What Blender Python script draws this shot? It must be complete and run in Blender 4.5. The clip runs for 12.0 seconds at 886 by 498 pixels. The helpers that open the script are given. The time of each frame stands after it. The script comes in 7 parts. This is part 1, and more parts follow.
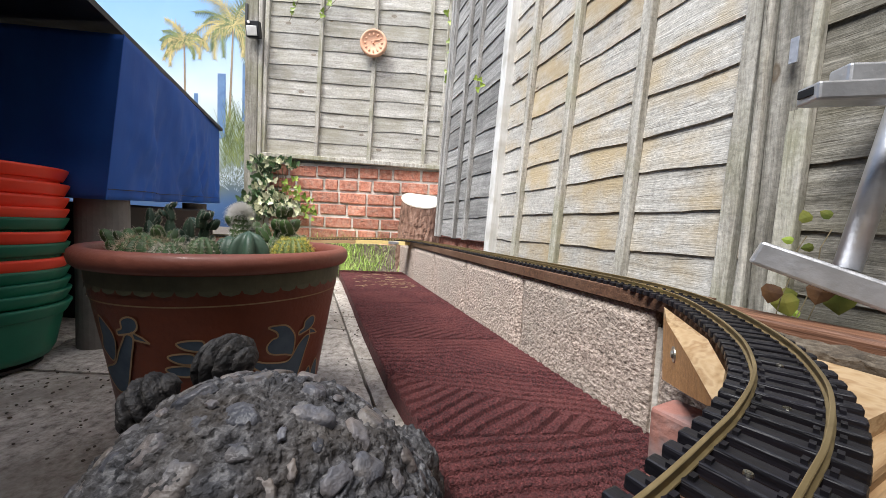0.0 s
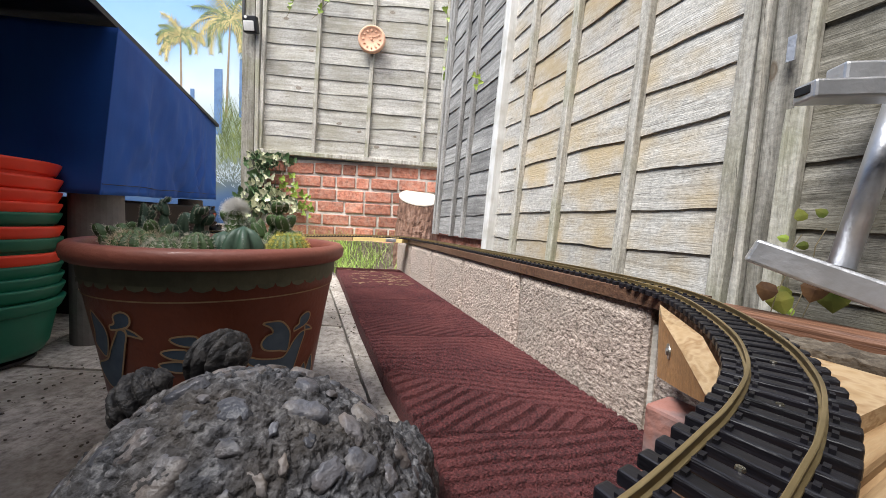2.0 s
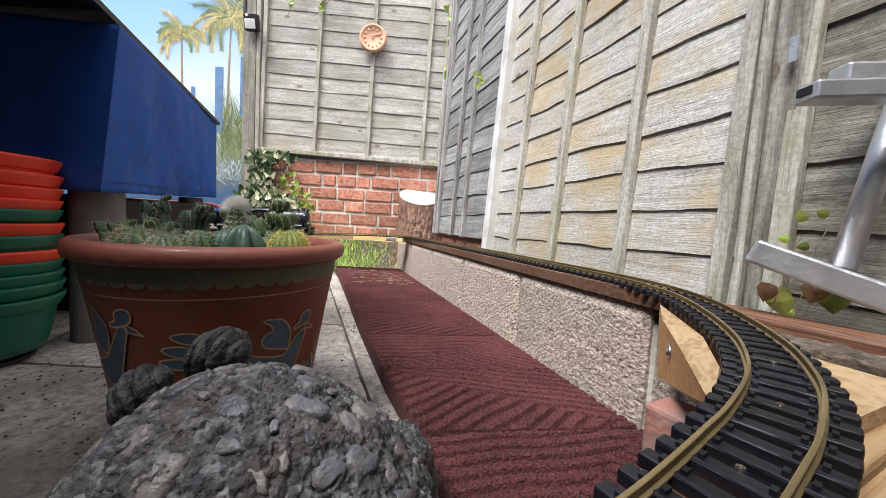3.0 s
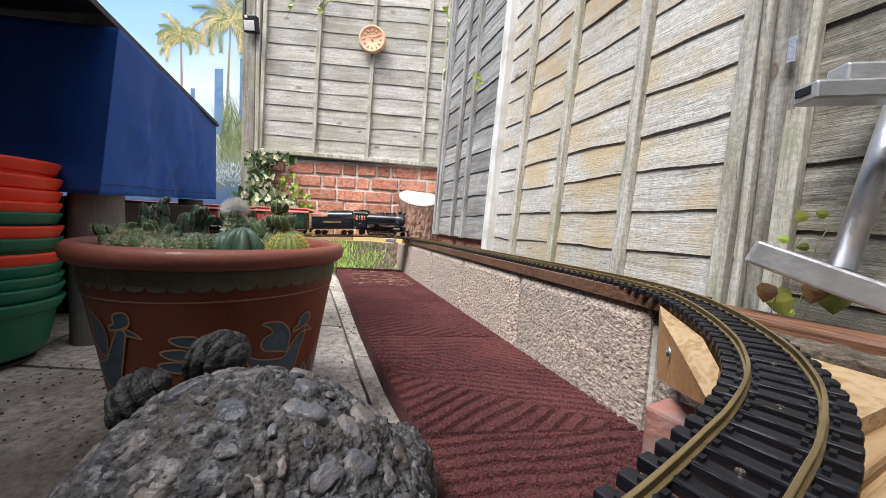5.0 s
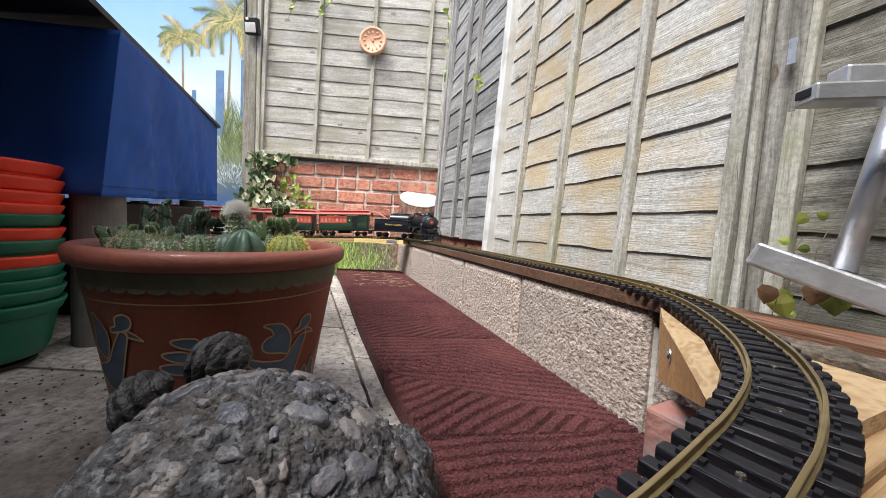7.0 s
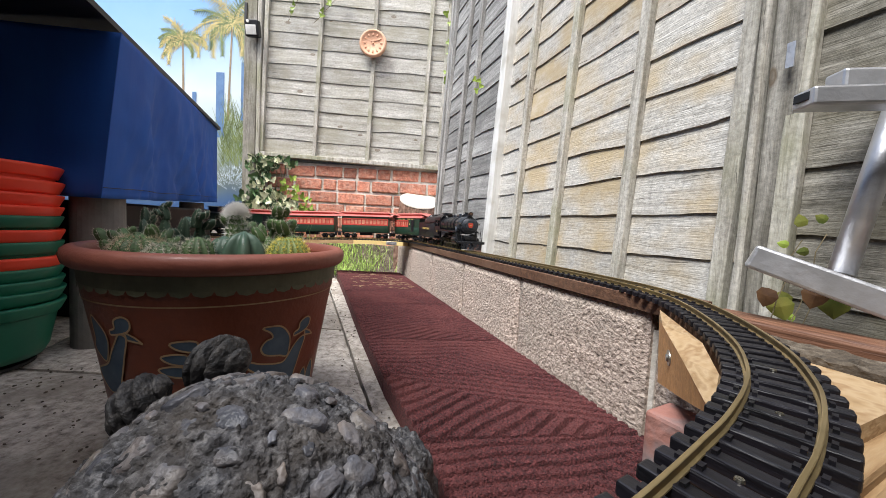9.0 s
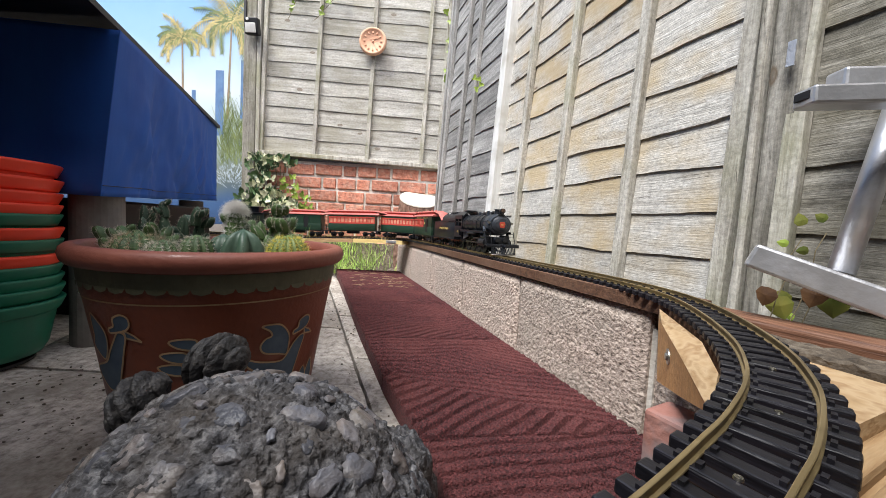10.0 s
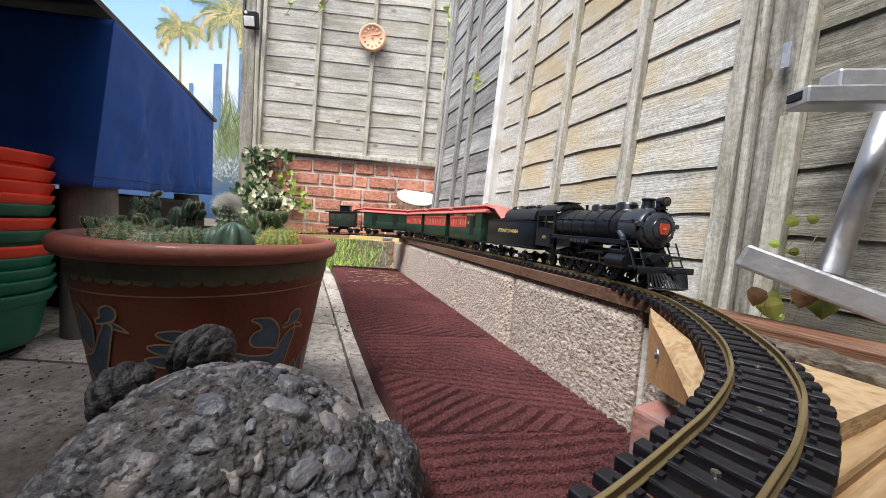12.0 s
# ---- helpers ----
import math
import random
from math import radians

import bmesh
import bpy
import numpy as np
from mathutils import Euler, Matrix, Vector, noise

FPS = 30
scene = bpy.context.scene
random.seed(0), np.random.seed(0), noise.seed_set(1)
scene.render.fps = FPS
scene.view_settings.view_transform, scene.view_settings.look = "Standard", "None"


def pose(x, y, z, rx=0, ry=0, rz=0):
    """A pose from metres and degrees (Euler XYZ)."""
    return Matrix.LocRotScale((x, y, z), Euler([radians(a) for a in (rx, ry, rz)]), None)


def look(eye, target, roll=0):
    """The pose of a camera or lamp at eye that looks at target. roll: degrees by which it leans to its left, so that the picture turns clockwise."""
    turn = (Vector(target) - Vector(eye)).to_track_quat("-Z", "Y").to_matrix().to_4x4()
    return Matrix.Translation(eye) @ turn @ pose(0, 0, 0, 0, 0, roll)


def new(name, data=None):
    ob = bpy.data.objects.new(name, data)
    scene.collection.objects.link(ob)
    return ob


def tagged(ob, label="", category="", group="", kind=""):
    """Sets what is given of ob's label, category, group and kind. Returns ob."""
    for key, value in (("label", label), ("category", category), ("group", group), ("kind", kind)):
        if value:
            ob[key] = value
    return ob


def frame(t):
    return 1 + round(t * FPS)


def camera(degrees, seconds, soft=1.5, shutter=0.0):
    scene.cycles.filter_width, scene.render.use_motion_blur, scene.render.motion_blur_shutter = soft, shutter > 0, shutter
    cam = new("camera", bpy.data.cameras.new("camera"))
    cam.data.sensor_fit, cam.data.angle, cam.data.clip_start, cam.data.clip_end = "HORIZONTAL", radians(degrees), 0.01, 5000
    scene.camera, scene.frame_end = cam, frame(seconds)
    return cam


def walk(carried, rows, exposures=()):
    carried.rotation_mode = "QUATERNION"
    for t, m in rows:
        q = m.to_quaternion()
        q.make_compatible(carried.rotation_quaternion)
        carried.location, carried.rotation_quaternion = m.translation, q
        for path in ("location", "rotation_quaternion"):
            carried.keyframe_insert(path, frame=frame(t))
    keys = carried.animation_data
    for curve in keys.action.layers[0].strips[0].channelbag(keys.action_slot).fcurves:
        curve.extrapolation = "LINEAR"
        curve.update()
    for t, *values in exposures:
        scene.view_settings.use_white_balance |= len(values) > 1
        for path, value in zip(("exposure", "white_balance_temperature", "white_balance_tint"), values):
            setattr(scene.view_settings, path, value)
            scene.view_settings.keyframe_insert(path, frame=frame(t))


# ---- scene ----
cam = camera(105.15, 12.0, soft=0.5)
PATH = [
    (0.0, (0.0000, 0.0000, 0.4050), (0.0000, 0.9978, 0.3387), 2.80),
    (0.5, (0.0007, 0.0003, 0.4047), (0.0023, 0.9981, 0.3385), 2.89),
    (1.0, (0.0028, 0.0008, 0.4042), (0.0054, 0.9987, 0.3396), 2.88),
    (1.5, (0.0025, 0.0017, 0.4034), (0.0085, 0.9994, 0.3360), 3.17),
    (2.0, (0.0029, 0.0017, 0.4024), (0.0094, 0.9991, 0.3308), 3.10),
    (2.5, (0.0022, 0.0015, 0.4019), (0.0088, 0.9988, 0.3285), 3.29),
    (3.0, (0.0020, 0.0016, 0.4018), (0.0083, 0.9989, 0.3282), 3.39),
    (5.0, (0.0033, 0.0024, 0.4034), (0.0094, 0.9998, 0.3317), 3.19),
    (5.5, (0.0034, 0.0022, 0.4050), (0.0091, 0.9998, 0.3357), 3.03),
    (6.0, (0.0034, 0.0020, 0.4047), (0.0089, 0.9997, 0.3361), 3.16),
    (6.5, (0.0032, 0.0018, 0.4046), (0.0086, 0.9994, 0.3349), 3.28),
    (7.0, (0.0031, 0.0016, 0.4052), (0.0072, 0.9992, 0.3360), 3.15),
    (9.0, (0.0035, 0.0013, 0.4067), (0.0080, 0.9992, 0.3423), 3.21),
    (9.5, (0.0034, 0.0016, 0.4060), (0.0082, 0.9994, 0.3394), 3.25),
    (10.0, (0.0039, 0.0018, 0.4061), (0.0092, 0.9995, 0.3383), 3.30),
    (10.5, (0.0050, 0.0023, 0.4055), (0.0122, 1.0001, 0.3395), 3.51),
    (11.0, (0.0058, 0.0030, 0.4062), (0.0147, 1.0008, 0.3406), 3.34),
    (11.5, (0.0082, 0.0033, 0.4033), (0.0180, 1.0009, 0.3341), 3.78),
    (12.0, (0.0135, 0.0031, 0.4019), (0.0254, 1.0005, 0.3307), 4.19),
]
walk(cam, [(t, look(eye, target, roll)) for t, eye, target, roll in PATH])

# ---- light: bright hazy daylight from beyond the fence ----
world = bpy.data.worlds.new("sky")
scene.world = world
world.use_nodes = True
wn = world.node_tree
sky = wn.nodes.new("ShaderNodeTexSky")
sky.sky_type = "NISHITA"
sky.sun_disc = False
sky.sun_elevation = radians(52)
sky.sun_rotation = radians(168)
sky.air_density, sky.dust_density, sky.ozone_density = 1.0, 3.0, 1.0
bg = wn.nodes["Background"]
wn.links.new(sky.outputs[0], bg.inputs[0])
bg.inputs[1].default_value = 0.13
sun = new("sun", bpy.data.lights.new("sun", "SUN"))
sun.data.energy, sun.data.angle, sun.data.color = 3.4, radians(25), (1.0, 0.99, 0.985)
sun.matrix_world = look((-2.6, -1.9, 6.3), (0.0, 0.6, 0.0))
scene.view_settings.exposure = 1.0

# ---- materials ----


def mat(name, cols, scale=8.0, stretch=(1, 1, 1), rough=0.8, bump=0.3, bscale=60.0, metal=0.0, vary=0.0, island=0.0, stain=None, stain_scale=2.0, stain_amount=0.5, coat=0.0, rough_vary=0.1, coords="Object", detail=6.0, bdist=0.004):
    m = bpy.data.materials.new(name)
    m.use_nodes = True
    nt = m.node_tree
    N, L = nt.nodes, nt.links
    bsdf = N["Principled BSDF"]
    tc, info = N.new("ShaderNodeTexCoord"), N.new("ShaderNodeObjectInfo")
    shift = N.new("ShaderNodeVectorMath")
    shift.operation = "MULTIPLY_ADD"
    shift.inputs[1].default_value = (37.0, 23.0, 11.0)
    L.new(info.outputs["Random"], shift.inputs[0])
    L.new(tc.outputs[coords], shift.inputs[2])
    mp = N.new("ShaderNodeMapping")
    mp.inputs["Scale"].default_value = stretch
    L.new(shift.outputs[0], mp.inputs[0])
    n1 = N.new("ShaderNodeTexNoise")
    n1.inputs["Scale"].default_value, n1.inputs["Detail"].default_value, n1.inputs["Roughness"].default_value = scale, detail, 0.65
    L.new(mp.outputs[0], n1.inputs["Vector"])
    ramp = N.new("ShaderNodeValToRGB")
    el = ramp.color_ramp.elements
    while len(el) < len(cols):
        el.new(0.5)
    for i, c in enumerate(cols):
        el[i].position = 0.3 + 0.4 * i / max(1, len(cols) - 1)
        el[i].color = (*c, 1)
    L.new(n1.outputs[0], ramp.inputs[0])
    out = ramp.outputs[0]
    if stain:
        n2 = N.new("ShaderNodeTexNoise")
        n2.inputs["Scale"].default_value, n2.inputs["Detail"].default_value = stain_scale, 5.0
        L.new(shift.outputs[0], n2.inputs["Vector"])
        r2 = N.new("ShaderNodeValToRGB")
        r2.color_ramp.elements[0].position, r2.color_ramp.elements[1].position = 0.45, 0.68
        r2.color_ramp.elements[1].color = (stain_amount,) * 3 + (1,)
        L.new(n2.outputs[0], r2.inputs[0])
        mx = N.new("ShaderNodeMix")
        mx.data_type = "RGBA"
        L.new(r2.outputs[0], mx.inputs["Factor"])
        L.new(out, mx.inputs["A"])
        mx.inputs["B"].default_value = (*stain, 1)
        out = mx.outputs["Result"]
    if vary or island:
        hs = N.new("ShaderNodeHueSaturation")
        mr = N.new("ShaderNodeMapRange")
        amount = vary or island
        mr.inputs["To Min"].default_value, mr.inputs["To Max"].default_value = 1 - amount, 1 + amount
        if vary:
            L.new(info.outputs["Random"], mr.inputs["Value"])
        else:
            L.new(N.new("ShaderNodeNewGeometry").outputs["Random Per Island"], mr.inputs["Value"])
        L.new(mr.outputs[0], hs.inputs["Value"])
        L.new(out, hs.inputs["Color"])
        out = hs.outputs[0]
    L.new(out, bsdf.inputs["Base Color"])
    bsdf.inputs["Roughness"].default_value = rough
    if rough_vary:
        rr = N.new("ShaderNodeMapRange")
        rr.inputs["To Min"].default_value, rr.inputs["To Max"].default_value = max(0.03, rough - rough_vary), min(1, rough + rough_vary)
        L.new(n1.outputs[0], rr.inputs["Value"])
        L.new(rr.outputs[0], bsdf.inputs["Roughness"])
    bsdf.inputs["Metallic"].default_value = metal
    bsdf.inputs["Coat Weight"].default_value = coat
    if bump:
        n3 = N.new("ShaderNodeTexNoise")
        n3.inputs["Scale"].default_value, n3.inputs["Detail"].default_value = bscale, 4.0
        L.new(mp.outputs[0], n3.inputs["Vector"])
        bp = N.new("ShaderNodeBump")
        bp.inputs["Strength"].default_value, bp.inputs["Distance"].default_value = bump, bdist
        L.new(n3.outputs[0], bp.inputs["Height"])
        L.new(bp.outputs[0], bsdf.inputs["Normal"])
    return m


def timber(name, dark, mid, light, tan, tan_amount=0.5, vary=0.15, upright=False, knots=True, crack=0.8):
    """Weathered sawn softwood, its grain along x (or z when upright): fibres, checks, knots, mottling and stains."""
    m = bpy.data.materials.new(name)
    m.use_nodes = True
    N, L = m.node_tree.nodes, m.node_tree.links
    bsdf = N["Principled BSDF"]
    tc, info = N.new("ShaderNodeTexCoord"), N.new("ShaderNodeObjectInfo")
    shift = N.new("ShaderNodeVectorMath")
    shift.operation = "MULTIPLY_ADD"
    shift.inputs[1].default_value = (37.0, 23.0, 11.0)
    L.new(info.outputs["Random"], shift.inputs[0])
    L.new(tc.outputs["Object"], shift.inputs[2])
    base = shift.outputs[0]

    def scaled(src, along, across):
        mp = N.new("ShaderNodeMapping")
        mp.inputs["Scale"].default_value = (across, across, along) if upright else (along, across, across)
        L.new(src, mp.inputs[0])
        return mp.outputs[0]

    def cloud(src, detail=4.0, rough=0.6, scale=1.0):
        n = N.new("ShaderNodeTexNoise")
        n.inputs["Scale"].default_value, n.inputs["Detail"].default_value, n.inputs["Roughness"].default_value = scale, detail, rough
        L.new(src, n.inputs["Vector"])
        return n

    def ramp(src, stops):
        r = N.new("ShaderNodeValToRGB")
        el = r.color_ramp.elements
        while len(el) < len(stops):
            el.new(0.5)
        for e, (p, c) in zip(el, stops):
            e.position, e.color = p, (*(c if isinstance(c, tuple) else (c, c, c)), 1)
        L.new(src, r.inputs[0])
        return r.outputs[0]

    def mixed(fac, a, b, blend="MIX"):
        x = N.new("ShaderNodeMix")
        x.data_type, x.blend_type = "RGBA", blend
        if isinstance(fac, float):
            x.inputs["Factor"].default_value = fac
        else:
            L.new(fac, x.inputs["Factor"])
        L.new(a, x.inputs["A"])
        if isinstance(b, tuple):
            x.inputs["B"].default_value = (*b, 1)
        else:
            L.new(b, x.inputs["B"])
        return x.outputs["Result"]
    # the grain wanders
    wander = cloud(scaled(base, 3.0, 9.0), 2.0)
    bend = N.new("ShaderNodeVectorMath")
    bend.operation = "MULTIPLY_ADD"
    bend.inputs[1].default_value = (0.03, 0.03, 0.03)
    L.new(wander.outputs["Color"], bend.inputs[0])
    L.new(base, bend.inputs[2])
    flow = bend.outputs[0]
    broad = cloud(scaled(flow, 3.0, 46.0), 5.0, 0.62)
    fine = cloud(scaled(flow, 14.0, 260.0), 3.0, 0.7)
    speck = cloud(base, 3.0, 0.75, 95.0)
    out = ramp(broad.outputs[0], ((0.30, dark), (0.5, mid), (0.70, light)))
    out = mixed(0.60, out, ramp(fine.outputs[0], ((0.30, 0.32), (0.52, 0.52), (0.72, 0.70))), "OVERLAY")
    out = mixed(0.65, out, ramp(speck.outputs[0], ((0.30, 0.30), (0.5, 0.52), (0.70, 0.72))), "OVERLAY")
    stain = cloud(base, 4.0, 0.6, 3.4)
    out = mixed(ramp(stain.outputs[0], ((0.46, 0.0), (0.66, tan_amount))), out, tan)
    pale = cloud(scaled(base, 5.0, 11.0), 4.0, 0.65)
    out = mixed(ramp(pale.outputs[0], ((0.58, 0.0), (0.72, 0.25))), out, tuple(min(0.75, c * 1.35) for c in light))
    if knots:
        vo = N.new("ShaderNodeTexVoronoi")
        vo.inputs["Scale"].default_value = 1.0
        L.new(scaled(flow, 4.2, 8.5), vo.inputs["Vector"])
        out = mixed(ramp(vo.outputs["Distance"], ((0.0, 0.85), (0.05, 0.55), (0.075, 0.9), (0.10, 0.10), (0.16, 0.0))), out, (0.13, 0.095, 0.062))
    split = cloud(scaled(flow, 5.0, 150.0), 4.0, 0.7)
    out = mixed(ramp(split.outputs[0], ((0.325, crack), (0.36, 0.0))), out, (0.085, 0.075, 0.060))
    hs, mr = N.new("ShaderNodeHueSaturation"), N.new("ShaderNodeMapRange")
    mr.inputs["To Min"].default_value, mr.inputs["To Max"].default_value = 1 - vary, 1 + vary
    L.new(info.outputs["Random"], mr.inputs["Value"])
    L.new(mr.outputs[0], hs.inputs["Value"])
    L.new(out, hs.inputs["Color"])
    L.new(hs.outputs[0], bsdf.inputs["Base Color"])
    bsdf.inputs["Roughness"].default_value = 0.9
    bsdf.inputs["Specular IOR Level"].default_value = 0.25
    b1, b2 = N.new("ShaderNodeBump"), N.new("ShaderNodeBump")
    b1.inputs["Strength"].default_value, b1.inputs["Distance"].default_value = 0.6, 0.003
    b2.inputs["Strength"].default_value, b2.inputs["Distance"].default_value = 0.5, 0.002
    L.new(fine.outputs[0], b1.inputs["Height"])
    L.new(speck.outputs[0], b2.inputs["Height"])
    L.new(b1.outputs[0], b2.inputs["Normal"])
    L.new(b2.outputs[0], bsdf.inputs["Normal"])
    return m


M = {
    "fence": timber("weathered_fence", (0.34, 0.325, 0.295), (0.43, 0.415, 0.38), (0.51, 0.495, 0.46), (0.44, 0.335, 0.18), 0.75, 0.12),
    "fence_grey": timber("silver_fence", (0.25, 0.24, 0.21), (0.37, 0.36, 0.325), (0.49, 0.48, 0.445), (0.25, 0.235, 0.17), 0.6, 0.16),
    # near right panel: its shade is put into this darker, mossy tone
    "fence_shaded": timber("shaded_fence", (0.085, 0.078, 0.062), (0.20, 0.188, 0.156), (0.32, 0.305, 0.265), (0.13, 0.115, 0.07), 0.75, 0.2),
    "fence_dark": timber("grey_fence", (0.15, 0.148, 0.142), (0.29, 0.287, 0.275), (0.41, 0.405, 0.39), (0.12, 0.12, 0.12), 0.5, 0.2),
    "batten": timber("batten_wood", (0.26, 0.24, 0.20), (0.42, 0.40, 0.35), (0.56, 0.54, 0.49), (0.23, 0.235, 0.13), 0.6, 0.14, True, False),
    "dark_batten": timber("dark_batten_wood", (0.16, 0.158, 0.15), (0.33, 0.325, 0.31), (0.47, 0.46, 0.44), (0.12, 0.12, 0.11), 0.5, 0.14, True, False),
    "rough_post": timber("rough_sawn_post", (0.10, 0.092, 0.072), (0.22, 0.208, 0.178), (0.35, 0.335, 0.295), (0.17, 0.165, 0.10), 0.6, 0.1, True, True),
    "white": mat("white_paint", [(0.60, 0.60, 0.57), (0.78, 0.78, 0.76)], 6, (10, 10, 1), 0.6, 0.3, 12, stain=(0.4, 0.38, 0.32), stain_scale=9, stain_amount=0.7),
    "brick": mat("red_brick", [(0.23, 0.085, 0.056), (0.45, 0.175, 0.112), (0.58, 0.275, 0.19)], 40, rough=0.9, bump=1.0, bscale=60, vary=0.35, stain=(0.50, 0.36, 0.29), stain_scale=30, stain_amount=0.45, bdist=0.008),
    "mortar": mat("mortar", [(0.52, 0.48, 0.42), (0.76, 0.72, 0.66)], 25, rough=0.95, bump=0.7, bscale=120, stain=(0.2, 0.19, 0.15), stain_scale=6),
    "block": mat("concrete_block", [(0.045, 0.032, 0.026), (0.36, 0.285, 0.235), (0.55, 0.445, 0.375), (0.68, 0.575, 0.50)], 120, rough=0.95, bump=1.0, bscale=150, vary=0.10, stain=(0.36, 0.32, 0.27), stain_scale=4, stain_amount=0.6, bdist=0.007),
    "mat": mat("red_rubber", [(0.009, 0.003, 0.004), (0.070, 0.0145, 0.016), (0.185, 0.049, 0.048)], 230, rough=0.85, bump=1.0, bscale=300, stain=(0.17, 0.05, 0.045), stain_scale=5, stain_amount=0.35, bdist=0.005),
    "slab": mat("paving_slab", [(0.17, 0.145, 0.12), (0.48, 0.435, 0.38), (0.70, 0.66, 0.60)], 60, rough=0.9, bump=0.8, bscale=90, vary=0.10, stain=(0.26, 0.23, 0.19), stain_scale=5, stain_amount=0.75),
    "soil": mat("soil", [(0.03, 0.024, 0.018), (0.09, 0.07, 0.05), (0.2, 0.17, 0.13)], 40, rough=1.0, bump=1.0, bscale=60, bdist=0.01),
    "pine": mat("fresh_pine", [(0.24, 0.135, 0.06), (0.37, 0.24, 0.12), (0.46, 0.33, 0.19)], 5, (2, 26, 26), 0.6, 0.25, 8, vary=0.08),
    "orange_pine": mat("orange_pine", [(0.52, 0.25, 0.085), (0.76, 0.43, 0.17)], 5, (3, 20, 20), 0.55, 0.2, 8),
    "plank": mat("stained_plank", [(0.05, 0.026, 0.016), (0.11, 0.055, 0.032), (0.18, 0.095, 0.055)], 4, (1.5, 30, 30), 0.6, 0.4, 9, stain=(0.2, 0.12, 0.08), stain_scale=6),
    "beam": mat("brown_beam", [(0.08, 0.035, 0.02), (0.17, 0.075, 0.04), (0.27, 0.14, 0.085)], 5, (1.5, 26, 26), 0.6, 0.5, 9, stain=(0.3, 0.19, 0.13), stain_scale=7),
    "brass": mat("rail_brass", [(0.34, 0.25, 0.12), (0.60, 0.47, 0.25)], 20, rough=0.34, bump=0.1, metal=0.85, stain=(0.22, 0.16, 0.08), stain_scale=40, stain_amount=0.5),
    "sleeper": mat("dark_sleeper", [(0.0025, 0.0025, 0.004), (0.009, 0.008, 0.013)], 30, (3, 1, 10), 0.45, 0.35, 30, vary=0.3),
    "screw": mat("steel_screw", [(0.35, 0.33, 0.28), (0.55, 0.52, 0.45)], 60, rough=0.35, metal=1.0, bump=0.1),
    "yellow": mat("yellow_board", [(0.60, 0.44, 0.15), (0.80, 0.64, 0.30)], 5, (1, 20, 20), 0.6, 0.3, 12),
    "cloth": mat("blue_cover", [(0.014, 0.085, 0.38), (0.022, 0.125, 0.50)], 5, (1, 1, 0.3), 0.8, 0.25, 14, rough_vary=0.15, bdist=0.01),
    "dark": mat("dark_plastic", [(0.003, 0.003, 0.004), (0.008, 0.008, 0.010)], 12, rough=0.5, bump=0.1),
    "leg": mat("grey_leg", [(0.13, 0.12, 0.11), (0.22, 0.205, 0.19)], 12, rough=0.8, bump=0.3),
    "red_plastic": mat("red_plastic", [(0.80, 0.045, 0.018), (0.92, 0.07, 0.028)], 6, rough=0.42, bump=0.05),
    "green_plastic": mat("green_plastic", [(0.006, 0.115, 0.066), (0.010, 0.16, 0.09)], 6, rough=0.42, bump=0.05),
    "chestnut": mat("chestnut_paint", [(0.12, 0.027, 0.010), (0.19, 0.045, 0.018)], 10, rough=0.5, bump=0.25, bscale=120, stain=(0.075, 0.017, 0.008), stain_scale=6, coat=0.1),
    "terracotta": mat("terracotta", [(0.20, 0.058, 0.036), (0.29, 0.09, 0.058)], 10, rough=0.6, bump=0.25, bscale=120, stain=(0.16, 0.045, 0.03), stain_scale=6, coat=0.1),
    "stone": mat("rough_stone", [(0.006, 0.006, 0.007), (0.050, 0.050, 0.055), (0.24, 0.235, 0.235)], 110, rough=0.8, bump=1.0, bscale=170, stain=(0.07, 0.052, 0.034), stain_scale=14, stain_amount=0.5, bdist=0.006),
    "boss": mat("boss_stone", [(0.004, 0.0038, 0.0038), (0.020, 0.018, 0.0175), (0.075, 0.068, 0.062)], 90, rough=0.65, bump=1.0, bscale=150, bdist=0.004),
    "pebble": mat("pebble", [(0.040, 0.044, 0.056), (0.10, 0.10, 0.112), (0.165, 0.142, 0.12)], 22, rough=0.45, bump=1.0, bscale=120, vary=0.3, stain=(0.20, 0.155, 0.12), stain_scale=20, stain_amount=0.6),
    "alu": mat("brushed_aluminium", [(0.50, 0.51, 0.53), (0.62, 0.63, 0.66)], 40, (1, 1, 1), 0.45, 0.2, 90, metal=0.8, stain=(0.40, 0.40, 0.41), stain_scale=14),
    "clay": mat("clay_disc", [(0.62, 0.34, 0.21), (0.76, 0.46, 0.31)], 12, rough=0.8, bump=0.3),
    "bark": mat("bark", [(0.07, 0.035, 0.022), (0.20, 0.11, 0.075), (0.36, 0.24, 0.18)], 10, (4, 4, 1), 0.95, 1.0, 24, bdist=0.01),
    "cut": mat("cut_wood", [(0.50, 0.44, 0.35), (0.66, 0.61, 0.53)], 8, rough=0.8, bump=0.2),
    # dark colour of the unseen walls and slab that hold back light
    "blocker": mat("blocker_dark", [(0.05, 0.04, 0.035), (0.08, 0.065, 0.055)], 6, rough=0.9, bump=0.3),
}

# ---- mesh helpers ----


def link(name, bm, material, parent=None, label="", smooth=False):
    me = bpy.data.meshes.new(name)
    bmesh.ops.recalc_face_normals(bm, faces=bm.faces)
    bm.to_mesh(me)
    bm.free()
    me.materials.append(material)
    if smooth:
        for p in me.polygons:
            p.use_smooth = True
    ob = new(name, me)
    if parent:
        ob.parent = parent
    if label:
        ob["label"] = label
    return ob


def part(name, bm, material, parent, label="", smooth=False):
    return link(name, bm, material, parent, label, smooth)


def again(ob, m):
    """One more object on the same mesh, under the same parent."""
    o = ob.copy()
    scene.collection.objects.link(o)
    o.matrix_basis = m
    return o


